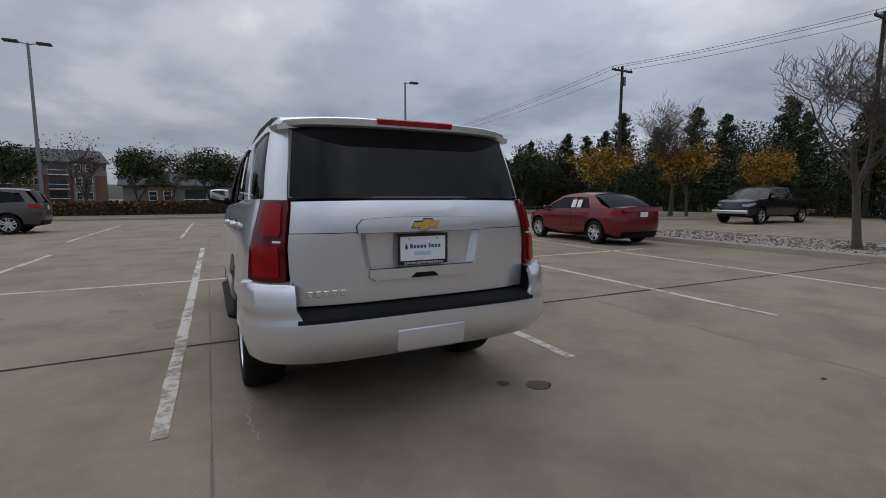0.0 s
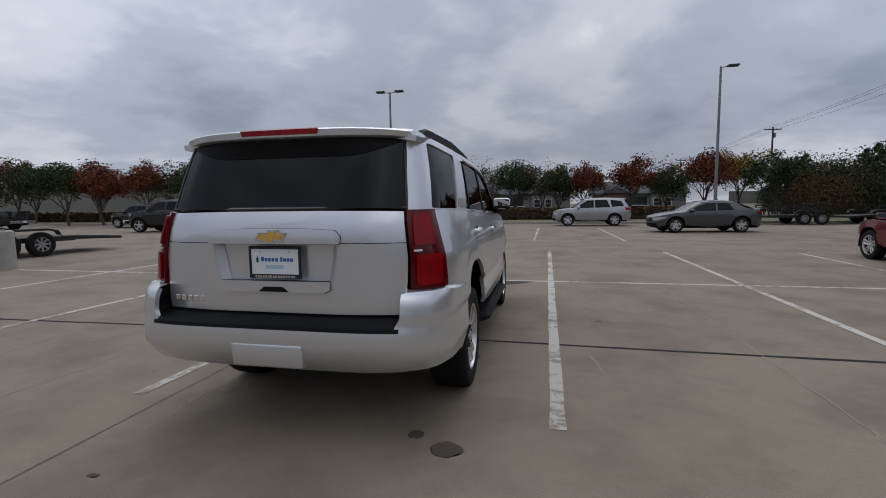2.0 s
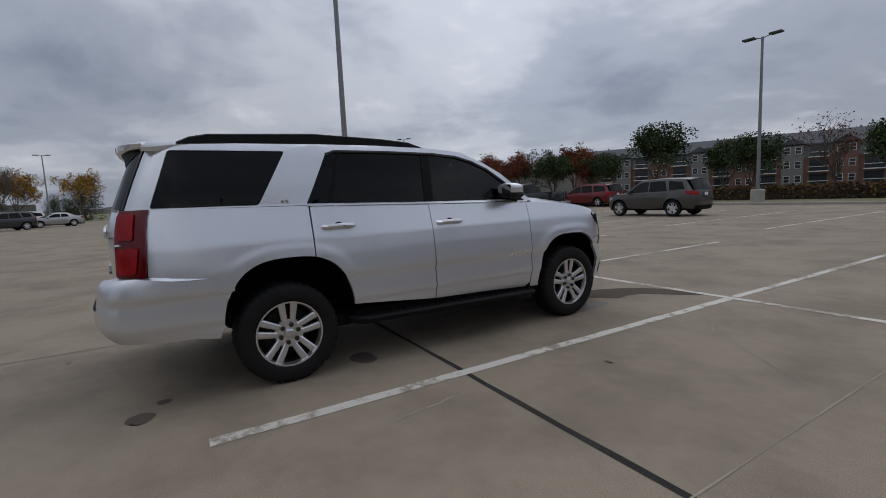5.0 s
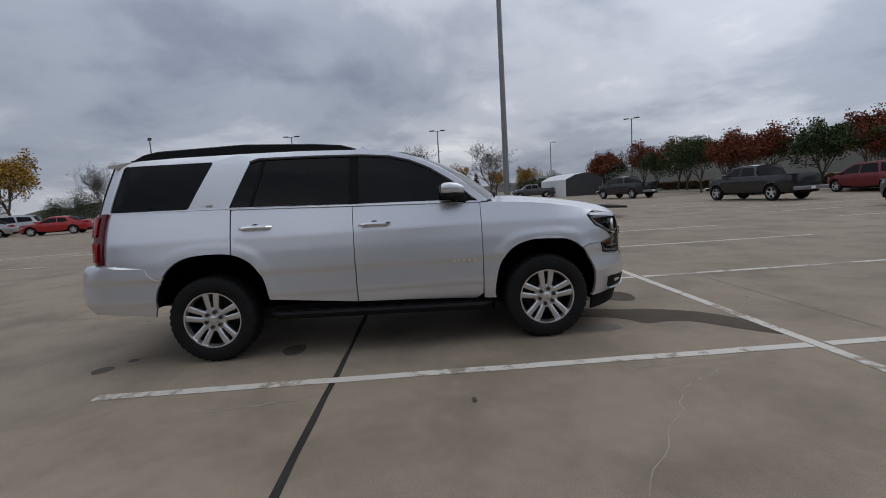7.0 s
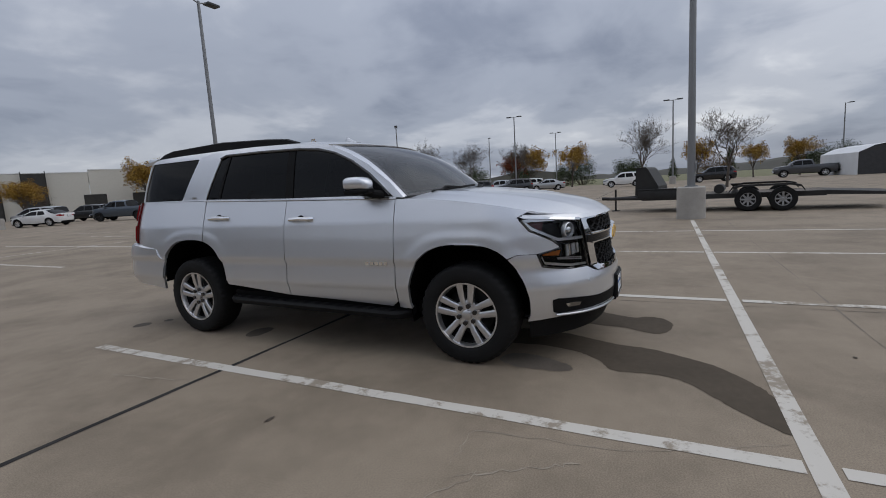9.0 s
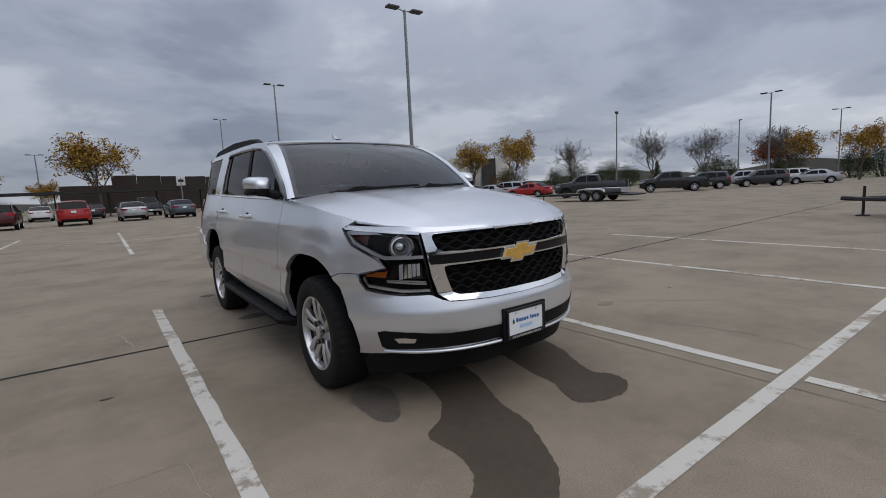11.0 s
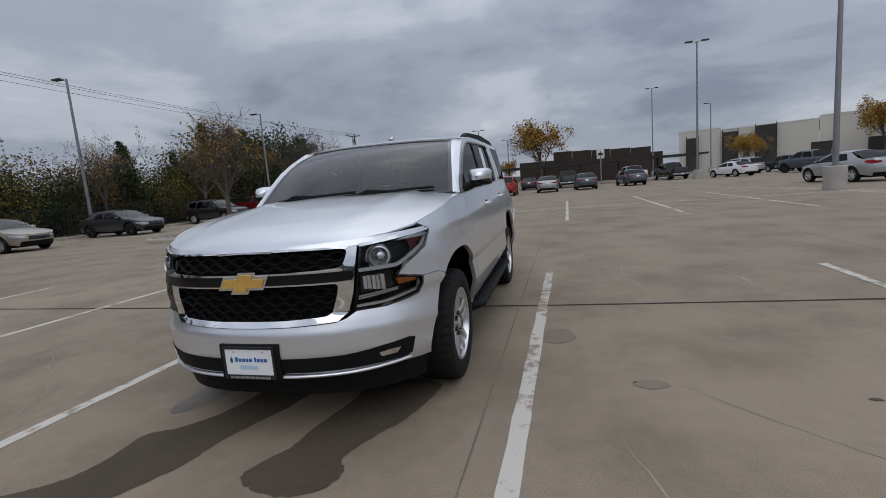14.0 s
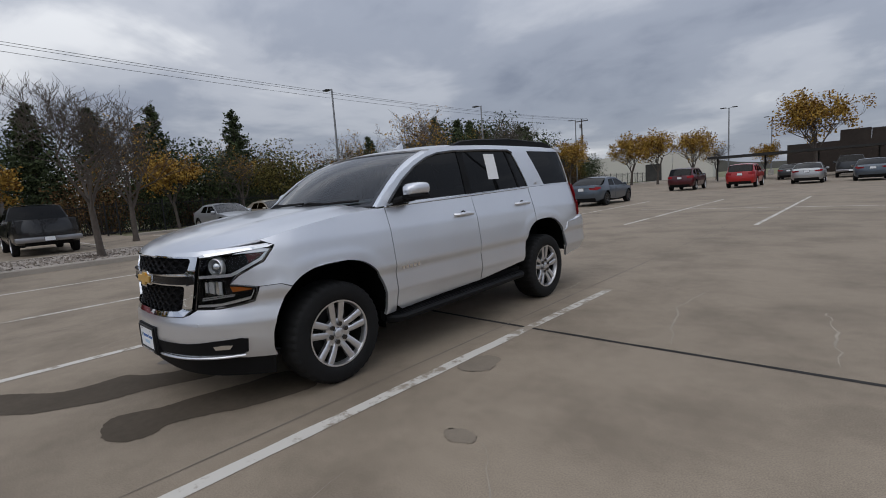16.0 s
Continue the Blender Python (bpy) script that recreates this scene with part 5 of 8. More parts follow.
        grid(bm, [[(-x2, y, z0), (x2, y, z0)] for y in (y0, y1)])
        box(bm, -x2, x2, y1, y1 + 0.06, z0, z1)
        box(bm, -w * 0.94, w * 0.94, y0, y0 + 0.05, z0, z1)
    part("body", bm, colour, car, "", True, 45)
    # doors
    bz = zb + 0.12
    for s in (1, -1):
        hinge = p["a"][0] - 0.08
        rear_edge = p["rear"] if kind != "pickup" else -0.72
        for name, y0, y1 in (("front_door", p["b"] + 0.01, hinge), ("rear_door", rear_edge, p["b"] - 0.01)):
            lim = ra_[0] + ra_[2] + 0.03
            lo = [(y0 if y0 > lim else y0, bz if y0 > lim else p["r"] + 0.50), (max(y0, lim), bz), (y1, bz)]
            lp = lo + [(y1, topz(min(y1, hinge - 0.1)) - 0.015), (y0, topz(y0) - 0.015)]
            if lo[0] == lo[1]:
                lp = lp[1:]
            d = part(name, side(S.panel([lp], off=0.005, thick=0.01, step=0.25, zstep=0.11), s), colour, car)
            h = bmesh.new()
            q = S.pt(y0 + 0.16, topz(y0) - 0.10)
            tube(h, [q + Vector((0.0, -0.10, 0)), q + Vector((0.03, -0.07, 0)), q + Vector((0.03, 0.07, 0)), q + Vector((0.0, 0.10, 0))], 0.013, 6)
            part("door_handle", side(h, s), colour, d)
    # glass house
    ca, c = p["ct"], p["c"]
    ring = [(p["a"][0], topz(p["a"][0] - 0.11))] + [(lerp(p["a"][0], p["at"][0], 0.5), lerp(p["a"][1], p["at"][1], 0.55))] + [(S.Q(y), z) for y, z in rz] + [(S.Q(c[0]), topz(c[0]) - 0.0)] + [(S.Q(y), topz(y)) for y in (-1.2, -0.6, 0.0, 0.5) if c[0] < y < p["a"][0]]
    k = 0.085
    hole_front = [(p["a"][0] - 0.16, topz(0.6) + 0.02), (lerp(p["a"][0], p["at"][0], 0.52) - 0.06, lerp(p["a"][1], p["at"][1], 0.50)), (p["at"][0] - 0.10, p["at"][1] - 0.035), (p["b"], interp(sorted(rz), p["b"]) - k), (p["b"], topz(p["b"]) + 0.02)]
    yb2 = (p["rear"] + 0.02) if kind != "pickup" else -0.62
    ztop = interp(sorted(rz), yb2 + 0.12) - k
    hole_rear = [(p["b"] - 0.06, topz(p["b"]) + 0.02), (p["b"] - 0.06, interp(sorted(rz), p["b"]) - k), (lerp(p["b"], yb2, 0.6), interp(sorted(rz), lerp(p["b"], yb2, 0.6)) - k), (yb2 + 0.12, ztop), (yb2 - (0.05 if kind == "pickup" else 0.06), topz(yb2) + 0.02)]
    holes = [hole_front, hole_rear]
    if kind in ("suv", "van"):
        holes.append([(S.Q(yb2 - 0.15), topz(-1.2) + 0.03), (S.Q(yb2 - 0.06), ztop), (S.Q(ca[0] + 0.22), ca[1] - k + 0.01), (S.Q(c[0] + 0.30), topz(c[0]) + 0.05)])
    for s in (1, -1):
        part("window_frame", side(S.panel([ring] + holes, thick=0.03, step=0.3, zstep=0.2), s), colour if kind != "pickup" else colour, car)
        for hl in holes:
            part("window", side(S.panel([hl], off=-0.008, thick=0.0, step=0.3, zstep=0.2), s), PRIVACY if hl is not hole_front else DOORGLASS, car, "dark tinted window")
        mirror_part(car, s, w * 0.95, p["a"][0] - 0.28, p["a"][1] + 0.06, colour, 0.75 if kind != "pickup" else 1.05)

    def screen(base, top_, s, v, bow, sign):
        xb, xt = S.raw(S.Q(base[0]), base[1]).x * 0.97, S.raw(S.Q(top_[0]), top_[1]).x * 0.96
        return Vector((s * lerp(xb, xt, v), lerp(base[0], top_[0], v) + sign * bow * (1 - s * s) * (1 - 0.5 * v), lerp(base[1], top_[1], v) + 0.03 * math.sin(math.pi * v) + 0.045 * (1 - s * s) * v))
    for nm, base, top_, bow, sign, ma in (("windscreen", (p["a"][0], p["a"][1] - 0.02), p["at"], 0.14, 1, SCREENDARK), ("rear_window", p["c"], p["ct"], 0.05, -1, PRIVACY)):
        bm = bmesh.new()
        grid(bm, [[screen(base, top_, i / 6, j / 4, bow, sign) for i in range(-6, 7)] for j in range(5)])
        part(nm, bm, ma, car, "tinted window")
    bm = boxes((-w * 0.85, w * 0.85, c[0] + 0.15, p["a"][0] - 0.1, beltz - 0.35, beltz - 0.05))
    for y in ((0.2,) if kind == "pickup" else (-0.05, -0.95)):
        for x in (-0.36, 0.36):
            box(bm, x - 0.23, x + 0.23, y - 0.30, y - 0.16, beltz - 0.1, beltz + 0.16, 0.04, 1)
            box(bm, x - 0.12, x + 0.12, y - 0.32, y - 0.22, beltz + 0.17, beltz + 0.32, 0.03, 1)
    part("cabin", bm, CABIN, car, "dark seats and trim", False)
    # lamps, grille, trim
    zl = interp(p["hood"], yf) if kind != "pickup" else 1.02
    for s in (1, -1):
        hw = p["hw"]
        hl = [(S.F(hw - 0.22), zl - 0.03), (S.F(hw - 0.22), zl - 0.14), (S.F(hw), zl - 0.16), (S.Q(yf - 0.50), zl - 0.06), (S.Q(yf - 0.52), zl + 0.03), (S.F(hw), zl + 0.0)]
        part("headlight", side(S.panel([hl], off=0.008, thick=0.02, step=0.12), s), LAMPGLASS, car, "clear headlight")
        zt = topz(yr) - 0.06
        if kind == "sedan":
            tl = [(S.R(0.42), zt - 0.03), (S.R(0.45), zt - 0.14), (S.R(0.75), zt - 0.17), (S.Q(yr + 0.38), zt - 0.10), (S.Q(yr + 0.42), zt - 0.03), (S.R(0.75), zt)]
        elif kind == "pickup":
            tl = [(S.R(w - 0.22), zt - 0.02), (S.R(w - 0.22), zt - 0.36), (S.Q(yr + 0.12), zt - 0.36), (S.Q(yr + 0.12), zt - 0.02)]
        else:
            tl = [(S.R(0.50), zt - 0.02), (S.R(0.54), zt - 0.17), (S.Q(yr + 0.36), zt - 0.12), (S.Q(yr + 0.42), zt + 0.02), (S.R(0.75), zt + 0.02)]
        part("tail_light", side(S.panel([tl], off=0.01, thick=0.02, step=0.12), s), REDLENS, car, "red tail light")
    gz0, gz1, gx = (zl - 0.30, zl - 0.06, 0.62) if kind == "pickup" else (zl - 0.20, zl - 0.05, 0.42)
    part("grille", S.panel([[(S.F(gx), gz0), (S.F(-gx), gz0), (S.F(-gx), gz1), (S.F(gx), gz1)]], off=0.008, thick=0.02, step=0.15), GLOSSBLACK, car, "black grille")
    lowf = [(S.F(0.72), zb), (S.F(-0.72), zb), (S.F(-0.66), zb + 0.17), (S.F(0.66), zb + 0.17)]
    part("lower_grille", S.panel([lowf], off=0.006, thick=0.015, step=0.15), BLACKPLASTIC, car, "black lower grille")
    lowr = [(S.R(-0.74), zb - 0.02), (S.R(0.74), zb - 0.02), (S.R(0.70), zb + 0.15), (S.R(-0.70), zb + 0.15)]
    part("rear_valance", S.panel([lowr], off=0.006, thick=0.015, step=0.15), BLACKPLASTIC, car, "lower rear trim")
    if kind == "pickup":
        bb = boxes((-w * 0.95, w * 0.95, yr - 0.12, yr + 0.06, 0.50, 0.68), bevel=0.03)
        part("rear_bumper", bb, ALUBUMP, car, "bright step bumper")
        bb = boxes((-w * 0.90, w * 0.90, yf - 0.06, yf + 0.06, 0.52, 0.70), bevel=0.03)
        part("front_bumper", bb, CHROME, car, "bright front bumper")
    bm = boxes((-w * 0.78, w * 0.78, yr + 0.3, yf - 0.3, zb - 0.06, zb + 0.12), (-w * 0.60, w * 0.60, yr + 0.12, yf - 0.2, zb + 0.1, beltz - 0.2))
    part("underbody", bm, BLACKPLASTIC, car, "dark underbody", False)
    for s in (1, -1):
        for a in (fr_, ra_):
            bm = bmesh.new()
            rows = [[(xx, a[0] + (a[2] + 0.005) * math.cos(radians(g)), a[1] + (a[3] + 0.005) * math.sin(radians(g))) for xx in (w * 0.97, w * 0.62)] for g in range(-10, 191, 20)]
            grid(bm, rows)
            part("wheel_liner", side(bm, s), BLACKPLASTIC, car)
    if plate:
        zp = zt - 0.12 if kind != "pickup" else 0.60
        number_plate(car, Matrix.Translation((0, S.pt(S.R(0), zp).y - (0.006 if kind != "pickup" else 0.14), zp)) @ Matrix.Rotation(math.pi, 4, "Z"), detail=False)
    rim = rim or WHEELS[shape]
    for x in (w - 0.115, -w + 0.115):
        for y in (p["fa"], p["ra"]):
            put_wheel(car, rim, x, y, p["r"])
    return car


ALUBUMP = mat("dull_bumper", (0.30, 0.30, 0.31), 0.3, 0.8, vary=0.1)
SCREENDARK = glass("tinted_windscreen", (0.22, 0.24, 0.24))
LAMPGLASS = mat("lamp_glass", (0.42, 0.43, 0.45), 0.12, 0.5, coat=1.0, vary=0.3, scale=20)
WHEELS = {k: wheel_meshes(SPECS[k]["r"], SPECS[k]["r"] * 0.68, 0.22, 5, k in ("suv", "sedan", "compact"), ALLOY, 28) for k in SPECS}
DARKRIM = {k: wheel_meshes(SPECS[k]["r"], SPECS[k]["r"] * 0.70, 0.22, 5, True, GLOSSBLACK, 28) for k in ("sedan", "pickup")}
P_RED = paint("dark_red_paint", (0.15, 0.007, 0.011), 0.3, 0.3)
P_BRIGHTRED = paint("bright_red_paint", (0.36, 0.012, 0.012), 0.1, 0.3)
P_MAROON = paint("maroon_paint", (0.07, 0.008, 0.012), 0.3, 0.3)
P_BLACK = paint("black_paint", (0.010, 0.010, 0.011), 0.0, 0.25)
P_CHARCOAL = paint("charcoal_paint", (0.040, 0.042, 0.045), 0.4, 0.3)
P_GREY = paint("grey_paint", (0.085, 0.088, 0.095), 0.5, 0.3)
P_TAUPE = paint("grey_brown_paint", (0.075, 0.070, 0.066), 0.4, 0.32)
P_BLUEGREY = paint("blue_grey_paint", (0.085, 0.105, 0.13), 0.5, 0.3)
P_SILVER = paint("pale_silver_paint", (0.40, 0.41, 0.42), 0.6, 0.35)
P_WHITE = paint("white_paint", (0.70, 0.70, 0.69), 0.0, 0.3)
P_BEIGE = paint("beige_paint", (0.34, 0.30, 0.24), 0.4, 0.35)

for kind, x, y, rz, colour, label in (
    ("compact", 9.72, 6.35, -2, P_RED, "dark red compact sedan parked beside the kerbed island"),
    ("suv", -8.95, 17.9, 91, P_TAUPE, "grey brown compact crossover parked across the lot"),
    ("pickup", -19.4, 18.9, 98, P_BLACK, "black crew cab pickup truck with bright bumper"),
    ("van", -20.8, 27.0, 92, P_RED, "dark red large sport utility vehicle near the grass kerb"),
    ("suv", -27.0, 24.0, 92, P_BLACK, "black crossover near the grass kerb"),
    ("suv", 4.4, 25.3, 90, P_SILVER, "silver sport utility vehicle near the grass kerb"),
    ("sedan", 8.65, 18.7, 95, P_GREY, "dark grey sedan parked across the lot"),
    ("pickup", 24.9, 9.4, 90, P_BLACK, "black pickup truck facing the islands"),
    ("pickup", 20.8, 0.9, -90, P_BLACK, "charcoal pickup truck nosed towards the fence"),
    ("sedan", 6.9, -20.6, 180, P_BLUEGREY, "blue grey sedan parked on the lot"),
    ("suv", 6.9, -36.3, 181, P_MAROON, "maroon crossover in the far row"),
    ("suv", 3.2, -37.0, 181, P_BRIGHTRED, "bright red crossover in the far row"),
    ("sedan", -0.3, -39.4, 181, P_SILVER, "pale silver sedan in the far row"),
    ("sedan", -3.6, -39.6, 182, P_BLUEGREY, "blue grey sedan in the far row"),
    ("sedan", -7.7, -41.6, 188, P_BLUEGREY, "blue grey sedan at the end of the far row"),
    ("pickup", -2.2, -51.0, 182, P_CHARCOAL, "charcoal pickup truck before the carport"),
    ("pickup", -9.5, -54.0, 188, P_WHITE, "white pickup truck before the carport"),
    ("pickup", -13.2, -52.0, 190, P_BLACK, "black pickup truck before the carport"),
    ("sedan", 2.2, -53.0, 181, P_CHARCOAL, "charcoal sedan before the carport"),
    ("sedan", 6.2, -55.0, 181, P_WHITE, "white sedan before the carport"),
    ("sedan", -17.4, -46.0, 205, P_WHITE, "white sedan in the row by the lamp post"),
    ("van", -20.3, -53.0, 205, P_SILVER, "silver minivan in the row by the lamp post"),
    ("suv", -24.5, -52.5, 205, P_CHARCOAL, "charcoal crossover in the row by the lamp post"),
    ("pickup", -22.8, -43.2, 205, P_BLUEGREY, "blue grey pickup truck in the row by the lamp post"),
    ("sedan", -15.0, -22.2, 191, P_SILVER, "silver sedan beside a concrete lamp base"),
    ("pickup", -27.6, -38.6, 205, P_MAROON, "maroon pickup truck in the far row"),
    ("sedan", -29.6, -33.6, 205, P_WHITE, "white sedan in the far row"),
    ("sedan", -33.4, -34.2, 205, P_SILVER, "silver sedan in the far row"),
    ("van", -38.0, -36.0, 205, P_SILVER, "silver minivan in the far row"),
    ("suv", -33.0, -41.0, 205, P_BLACK, "black sport utility vehicle in the far row"),
    ("sedan", -33.4, -28.2, 196, P_BRIGHTRED, "bright red sedan behind the flat trailer"),
    ("pickup", -31.0, -19.2, 213, P_CHARCOAL, "charcoal crew cab pickup truck behind the flat trailer"),
    ("pickup", -40.8, -17.4, 213, P_BLACK, "black pickup truck behind the flat trailer"),
    ("suv", -46.0, -17.0, 213, P_BLACK, "black boxy off-road car"),
    ("suv", -51.0, -13.8, 213, P_CHARCOAL, "charcoal hatchback in the western row"),
    ("sedan", -56.0, -11.0, 205, P_SILVER, "silver sedan in the western row"),
    ("sedan", -53.5, -21.5, 205, P_WHITE, "white sedan in the western row"),
    ("suv", -57.5, -18.0, 205, P_SILVER, "silver crossover in the western row"),
    ("suv", -60.5, -14.5, 200, P_WHITE, "white crossover in the western row"),
    ("suv", -54.6, -1.6, 188, P_WHITE, "white sport utility vehicle near the western trees"),
    ("suv", -57.0, 7.6, 185, P_BLACK, "black crossover near the western trees"),
    ("pickup", -60.0, 16.6, 175, P_GREY, "grey pickup truck near the white tent"),
    ("pickup", -34.8, 18.6, 107, P_BLACK, "black pickup truck alone on the lot"),
    ("sedan", 21.6, -6.9, 92, P_SILVER, "silver sedan nosed out of the eastern row"),
    ("sedan", 21.9, -9.8, 92, P_BEIGE, "beige hatchback nosed out of the eastern row"),
    ("sedan", 22.4, -16.2, 90, P_CHARCOAL, "charcoal sedan nosed out of the eastern row"),
    ("suv", 23.0, -24.4, 88, P_BLACK, "black crossover nosed out of the eastern row"),
    ("pickup", 25.6, -33.8, 84, P_RED, "dark red pickup truck nosed out of the eastern row"),
    ("suv", 26.8, -44.0, 84, P_WHITE, "white hatchback in the eastern row"),
    ("pickup", 27.6, -49.6, 84, P_BLACK, "black pickup truck in the eastern row"),
):
    built = build_vehicle(kind, pose(x, y, 0, 0, 0, rz), colour, label, rim=DARKRIM.get(kind) if colour in (P_BLUEGREY, P_CHARCOAL) and kind in DARKRIM else None)
    if label.endswith("beside the kerbed island"):
        # two white price sheets inside the rear side window
        sp = SPECS[kind]
        bz, rz_ = interp(sp["belt"], 0), max(z for _, z in sp["roof"])
        for y0 in (-0.22, -0.47):
            bm = bmesh.new()
            pts = []
            for yy, zz in ((y0, bz + 0.07), (y0 - 0.19, bz + 0.07), (y0 - 0.19, bz + 0.30), (y0, bz + 0.30)):
                k = interp([(bz + 0.05, 0.94), (rz_ - 0.1, 0.80)], zz)
                pts.append(bm.verts.new((-sp["w"] * k - 0.006, yy, zz)))
            bm.faces.new(pts)
            thicken(bm, 0.003)
            part("price_sheet", bm, WHITEPAPER, built, "white price sheet on the glass", False)


# ---- lamp posts ----
POLE_STEEL = mat("galvanised_pole", (0.23, 0.235, 0.24), 0.5, 0.5, vary=0.15, scale=1.0)
BASE_CONCRETE = mat("base_concrete", (0.36, 0.34, 0.31), 0.9, vary=0.2, scale=2.5, fine_scale=40, bump=0.3, bump_scale=40)
LAMPHEAD = mat("lamp_head", (0.06, 0.062, 0.065), 0.5, 0.3)
WOODPOLE = mat("pole_wood", (0.045, 0.036, 0.03), 0.9, vary=0.3, scale=3, bump=0.3)
WIRE = mat("wire", (0.02, 0.02, 0.02), 0.6)


def lamp_post(x, y, h, heads, turn, base=0.9):
    t = thing("lamp_post", pose(x, y, 0, 0, 0, turn), "tall grey steel car park lamp post on a round concrete base" if heads == 2 else "tall grey steel lamp post with one head on a concrete base", "lamp post", "car park lamp posts")
    bm = bmesh.new()
    lathe(bm, [(0.0001, base), (0.33, base), (0.365, base - 0.03), (0.37, 0.0), (0.37, -0.1)], 28, "Z")
    part("base", bm, BASE_CONCRETE, t, "pale round concrete base")
    bm = bmesh.new()
    tube(bm, [(0, 0, base - 0.02), (0, 0, h)], [0.105, 0.065], 14)
    box(bm, -0.16, 0.16, -0.16, 0.16, base - 0.005, base + 0.03)
    part("pole", bm, POLE_STEEL, t)
    bm = bmesh.new()
    box(bm, 0.10, 0.13, -0.06, 0.06, base + 0.45, base + 0.65)
    part("hand_hole_cover", bm, POLE_STEEL, t)
    for s in ((1, -1) if heads == 2 else (1,)):
        bm = bmesh.new()
        tube(bm, [(0, 0, h - 0.1), (s * 0.25, 0, h - 0.02), (s * 0.5, 0, h)], 0.03, 8)
        arm = part("arm", bm, POLE_STEEL, t)
        bm = boxes((min(s * 0.38, s * 1.02), max(s * 0.38, s * 1.02), -0.2, 0.2, h - 0.03, h + 0.08), bevel=0.03)
        part("lamp_head", bm, LAMPHEAD, arm, "flat dark lamp head")
    return t


for x, y, h, heads, turn in ((-9.37, 28.3, 9.55, 2, 0), (12.4, 28.3, 9.8, 1, 0), (-10.95, 3.57, 10.2, 2, 90), (-11.6, -16.2, 10.3, 2, 0), (-14.28, -45.55, 12.75, 2, 0), (28.4, -19.2, 9.9, 1, 0),
                             (-16.6, -82.0, 14.6, 2, 0), (-58.0, 30.0, 9.9, 2, 45), (-57.6, 3.6, 9.6, 2, 90), (11.3, -72.0, 9.7, 2, 0), (-58.0, -15.5, 9.9, 2, 90), (-83.0, 26.0, 9.7, 1, 90), (-84.0, -15.5, 9.8, 2, 90),
                             (-51.5, -30.0, 9.6, 2, 30), (-80.0, -27.0, 9.6, 1, 30), (29.5, 1.2, 10.4, 1, 180), (26.4, -36.0, 9.6, 1, 0), (28.0, -60.0, 9.8, 1, 0), (-24.6, -79.0, 10.8, 1, 0), (8.0, -84.0, 8.8, 2, 0)):
    lamp_post(x, y, h, heads, turn)


def utility_pole(x, y, h, turn):
    t = thing("utility_pole", pose(x, y, 0, 0, 0, turn), "dark wooden utility pole with a crossarm", "utility pole", "utility poles by the fence")
    bm = bmesh.new()
    tube(bm, [(0, 0, -0.1), (0, 0, h)], [0.17, 0.11], 12)
    part("pole", bm, WOODPOLE, t)
    bm = boxes((-1.2, 1.2, -0.06, 0.06, h - 0.45, h - 0.30))
    part("crossarm", bm, WOODPOLE, t)
    for xx in (-1.1, -0.45, 0.45, 1.1):
        bm = bmesh.new()
        lathe(bm, [(0.03, h - 0.30), (0.05, h - 0.25), (0.03, h - 0.20), (0.05, h - 0.15), (0.0001, h - 0.10)], 8, "Z")
        bm.transform(Matrix.Translation((xx, 0, 0)))
        part("insulator", bm, POLE_STEEL, t)
    bm = bmesh.new()
    tube(bm, [(0.28, 0, h - 1.6), (0.28, 0, h - 0.9)], 0.16, 10)
    part("transformer", bm, POLE_STEEL, t)


UPOLES = [(36.4, 9.6, 12.6), (31.6, 25.5, 12.6), (35.9, 76.4, 12.6), (36.2, -78.8, 12.3), (37.2, 129.6, 12.6)]
for x, y, h in UPOLES:
    utility_pole(x, y, h, 0)
for a, b in ((0, 1), (1, 2), (0, 3), (2, 4)):
    for k, xx in enumerate((-1.1, -0.45, 1.1)):
        pa, pb = Vector((UPOLES[a][0] + xx, UPOLES[a][1], UPOLES[a][2] - 0.1)), Vector((UPOLES[b][0] + xx, UPOLES[b][1], UPOLES[b][2] - 0.1))
        bm = bmesh.new()
        n = 16
        sag = 0.012 * (pa - pb).length
        tube(bm, [pa.lerp(pb, i / n) - Vector((0, 0, sag * 4 * (i / n) * (1 - i / n))) for i in range(n + 1)], 0.016, 4)
        tagged(part("power_line", bm, WIRE), "thin black power line strung between poles", "power line", "power lines")


# ---- trailers ----
RUSTSTEEL = mat("black_steel", (0.025, 0.024, 0.023), 0.65, 0.3, vary=0.35, scale=3)
DECKWOOD = mat("weathered_deck", (0.11, 0.095, 0.08), 0.85, vary=0.3, scale=2, bump=0.3)
ALUMINIUM = mat("bare_aluminium", (0.55, 0.56, 0.57), 0.35, 0.8, vary=0.1)
STEELWHEEL = mat("grey_steel_wheel", (0.30, 0.30, 0.30), 0.5, 0.4, vary=0.2)
TRAILERWHEEL = wheel_meshes(0.36, 0.21, 0.20, 8, False, STEELWHEEL, 28)


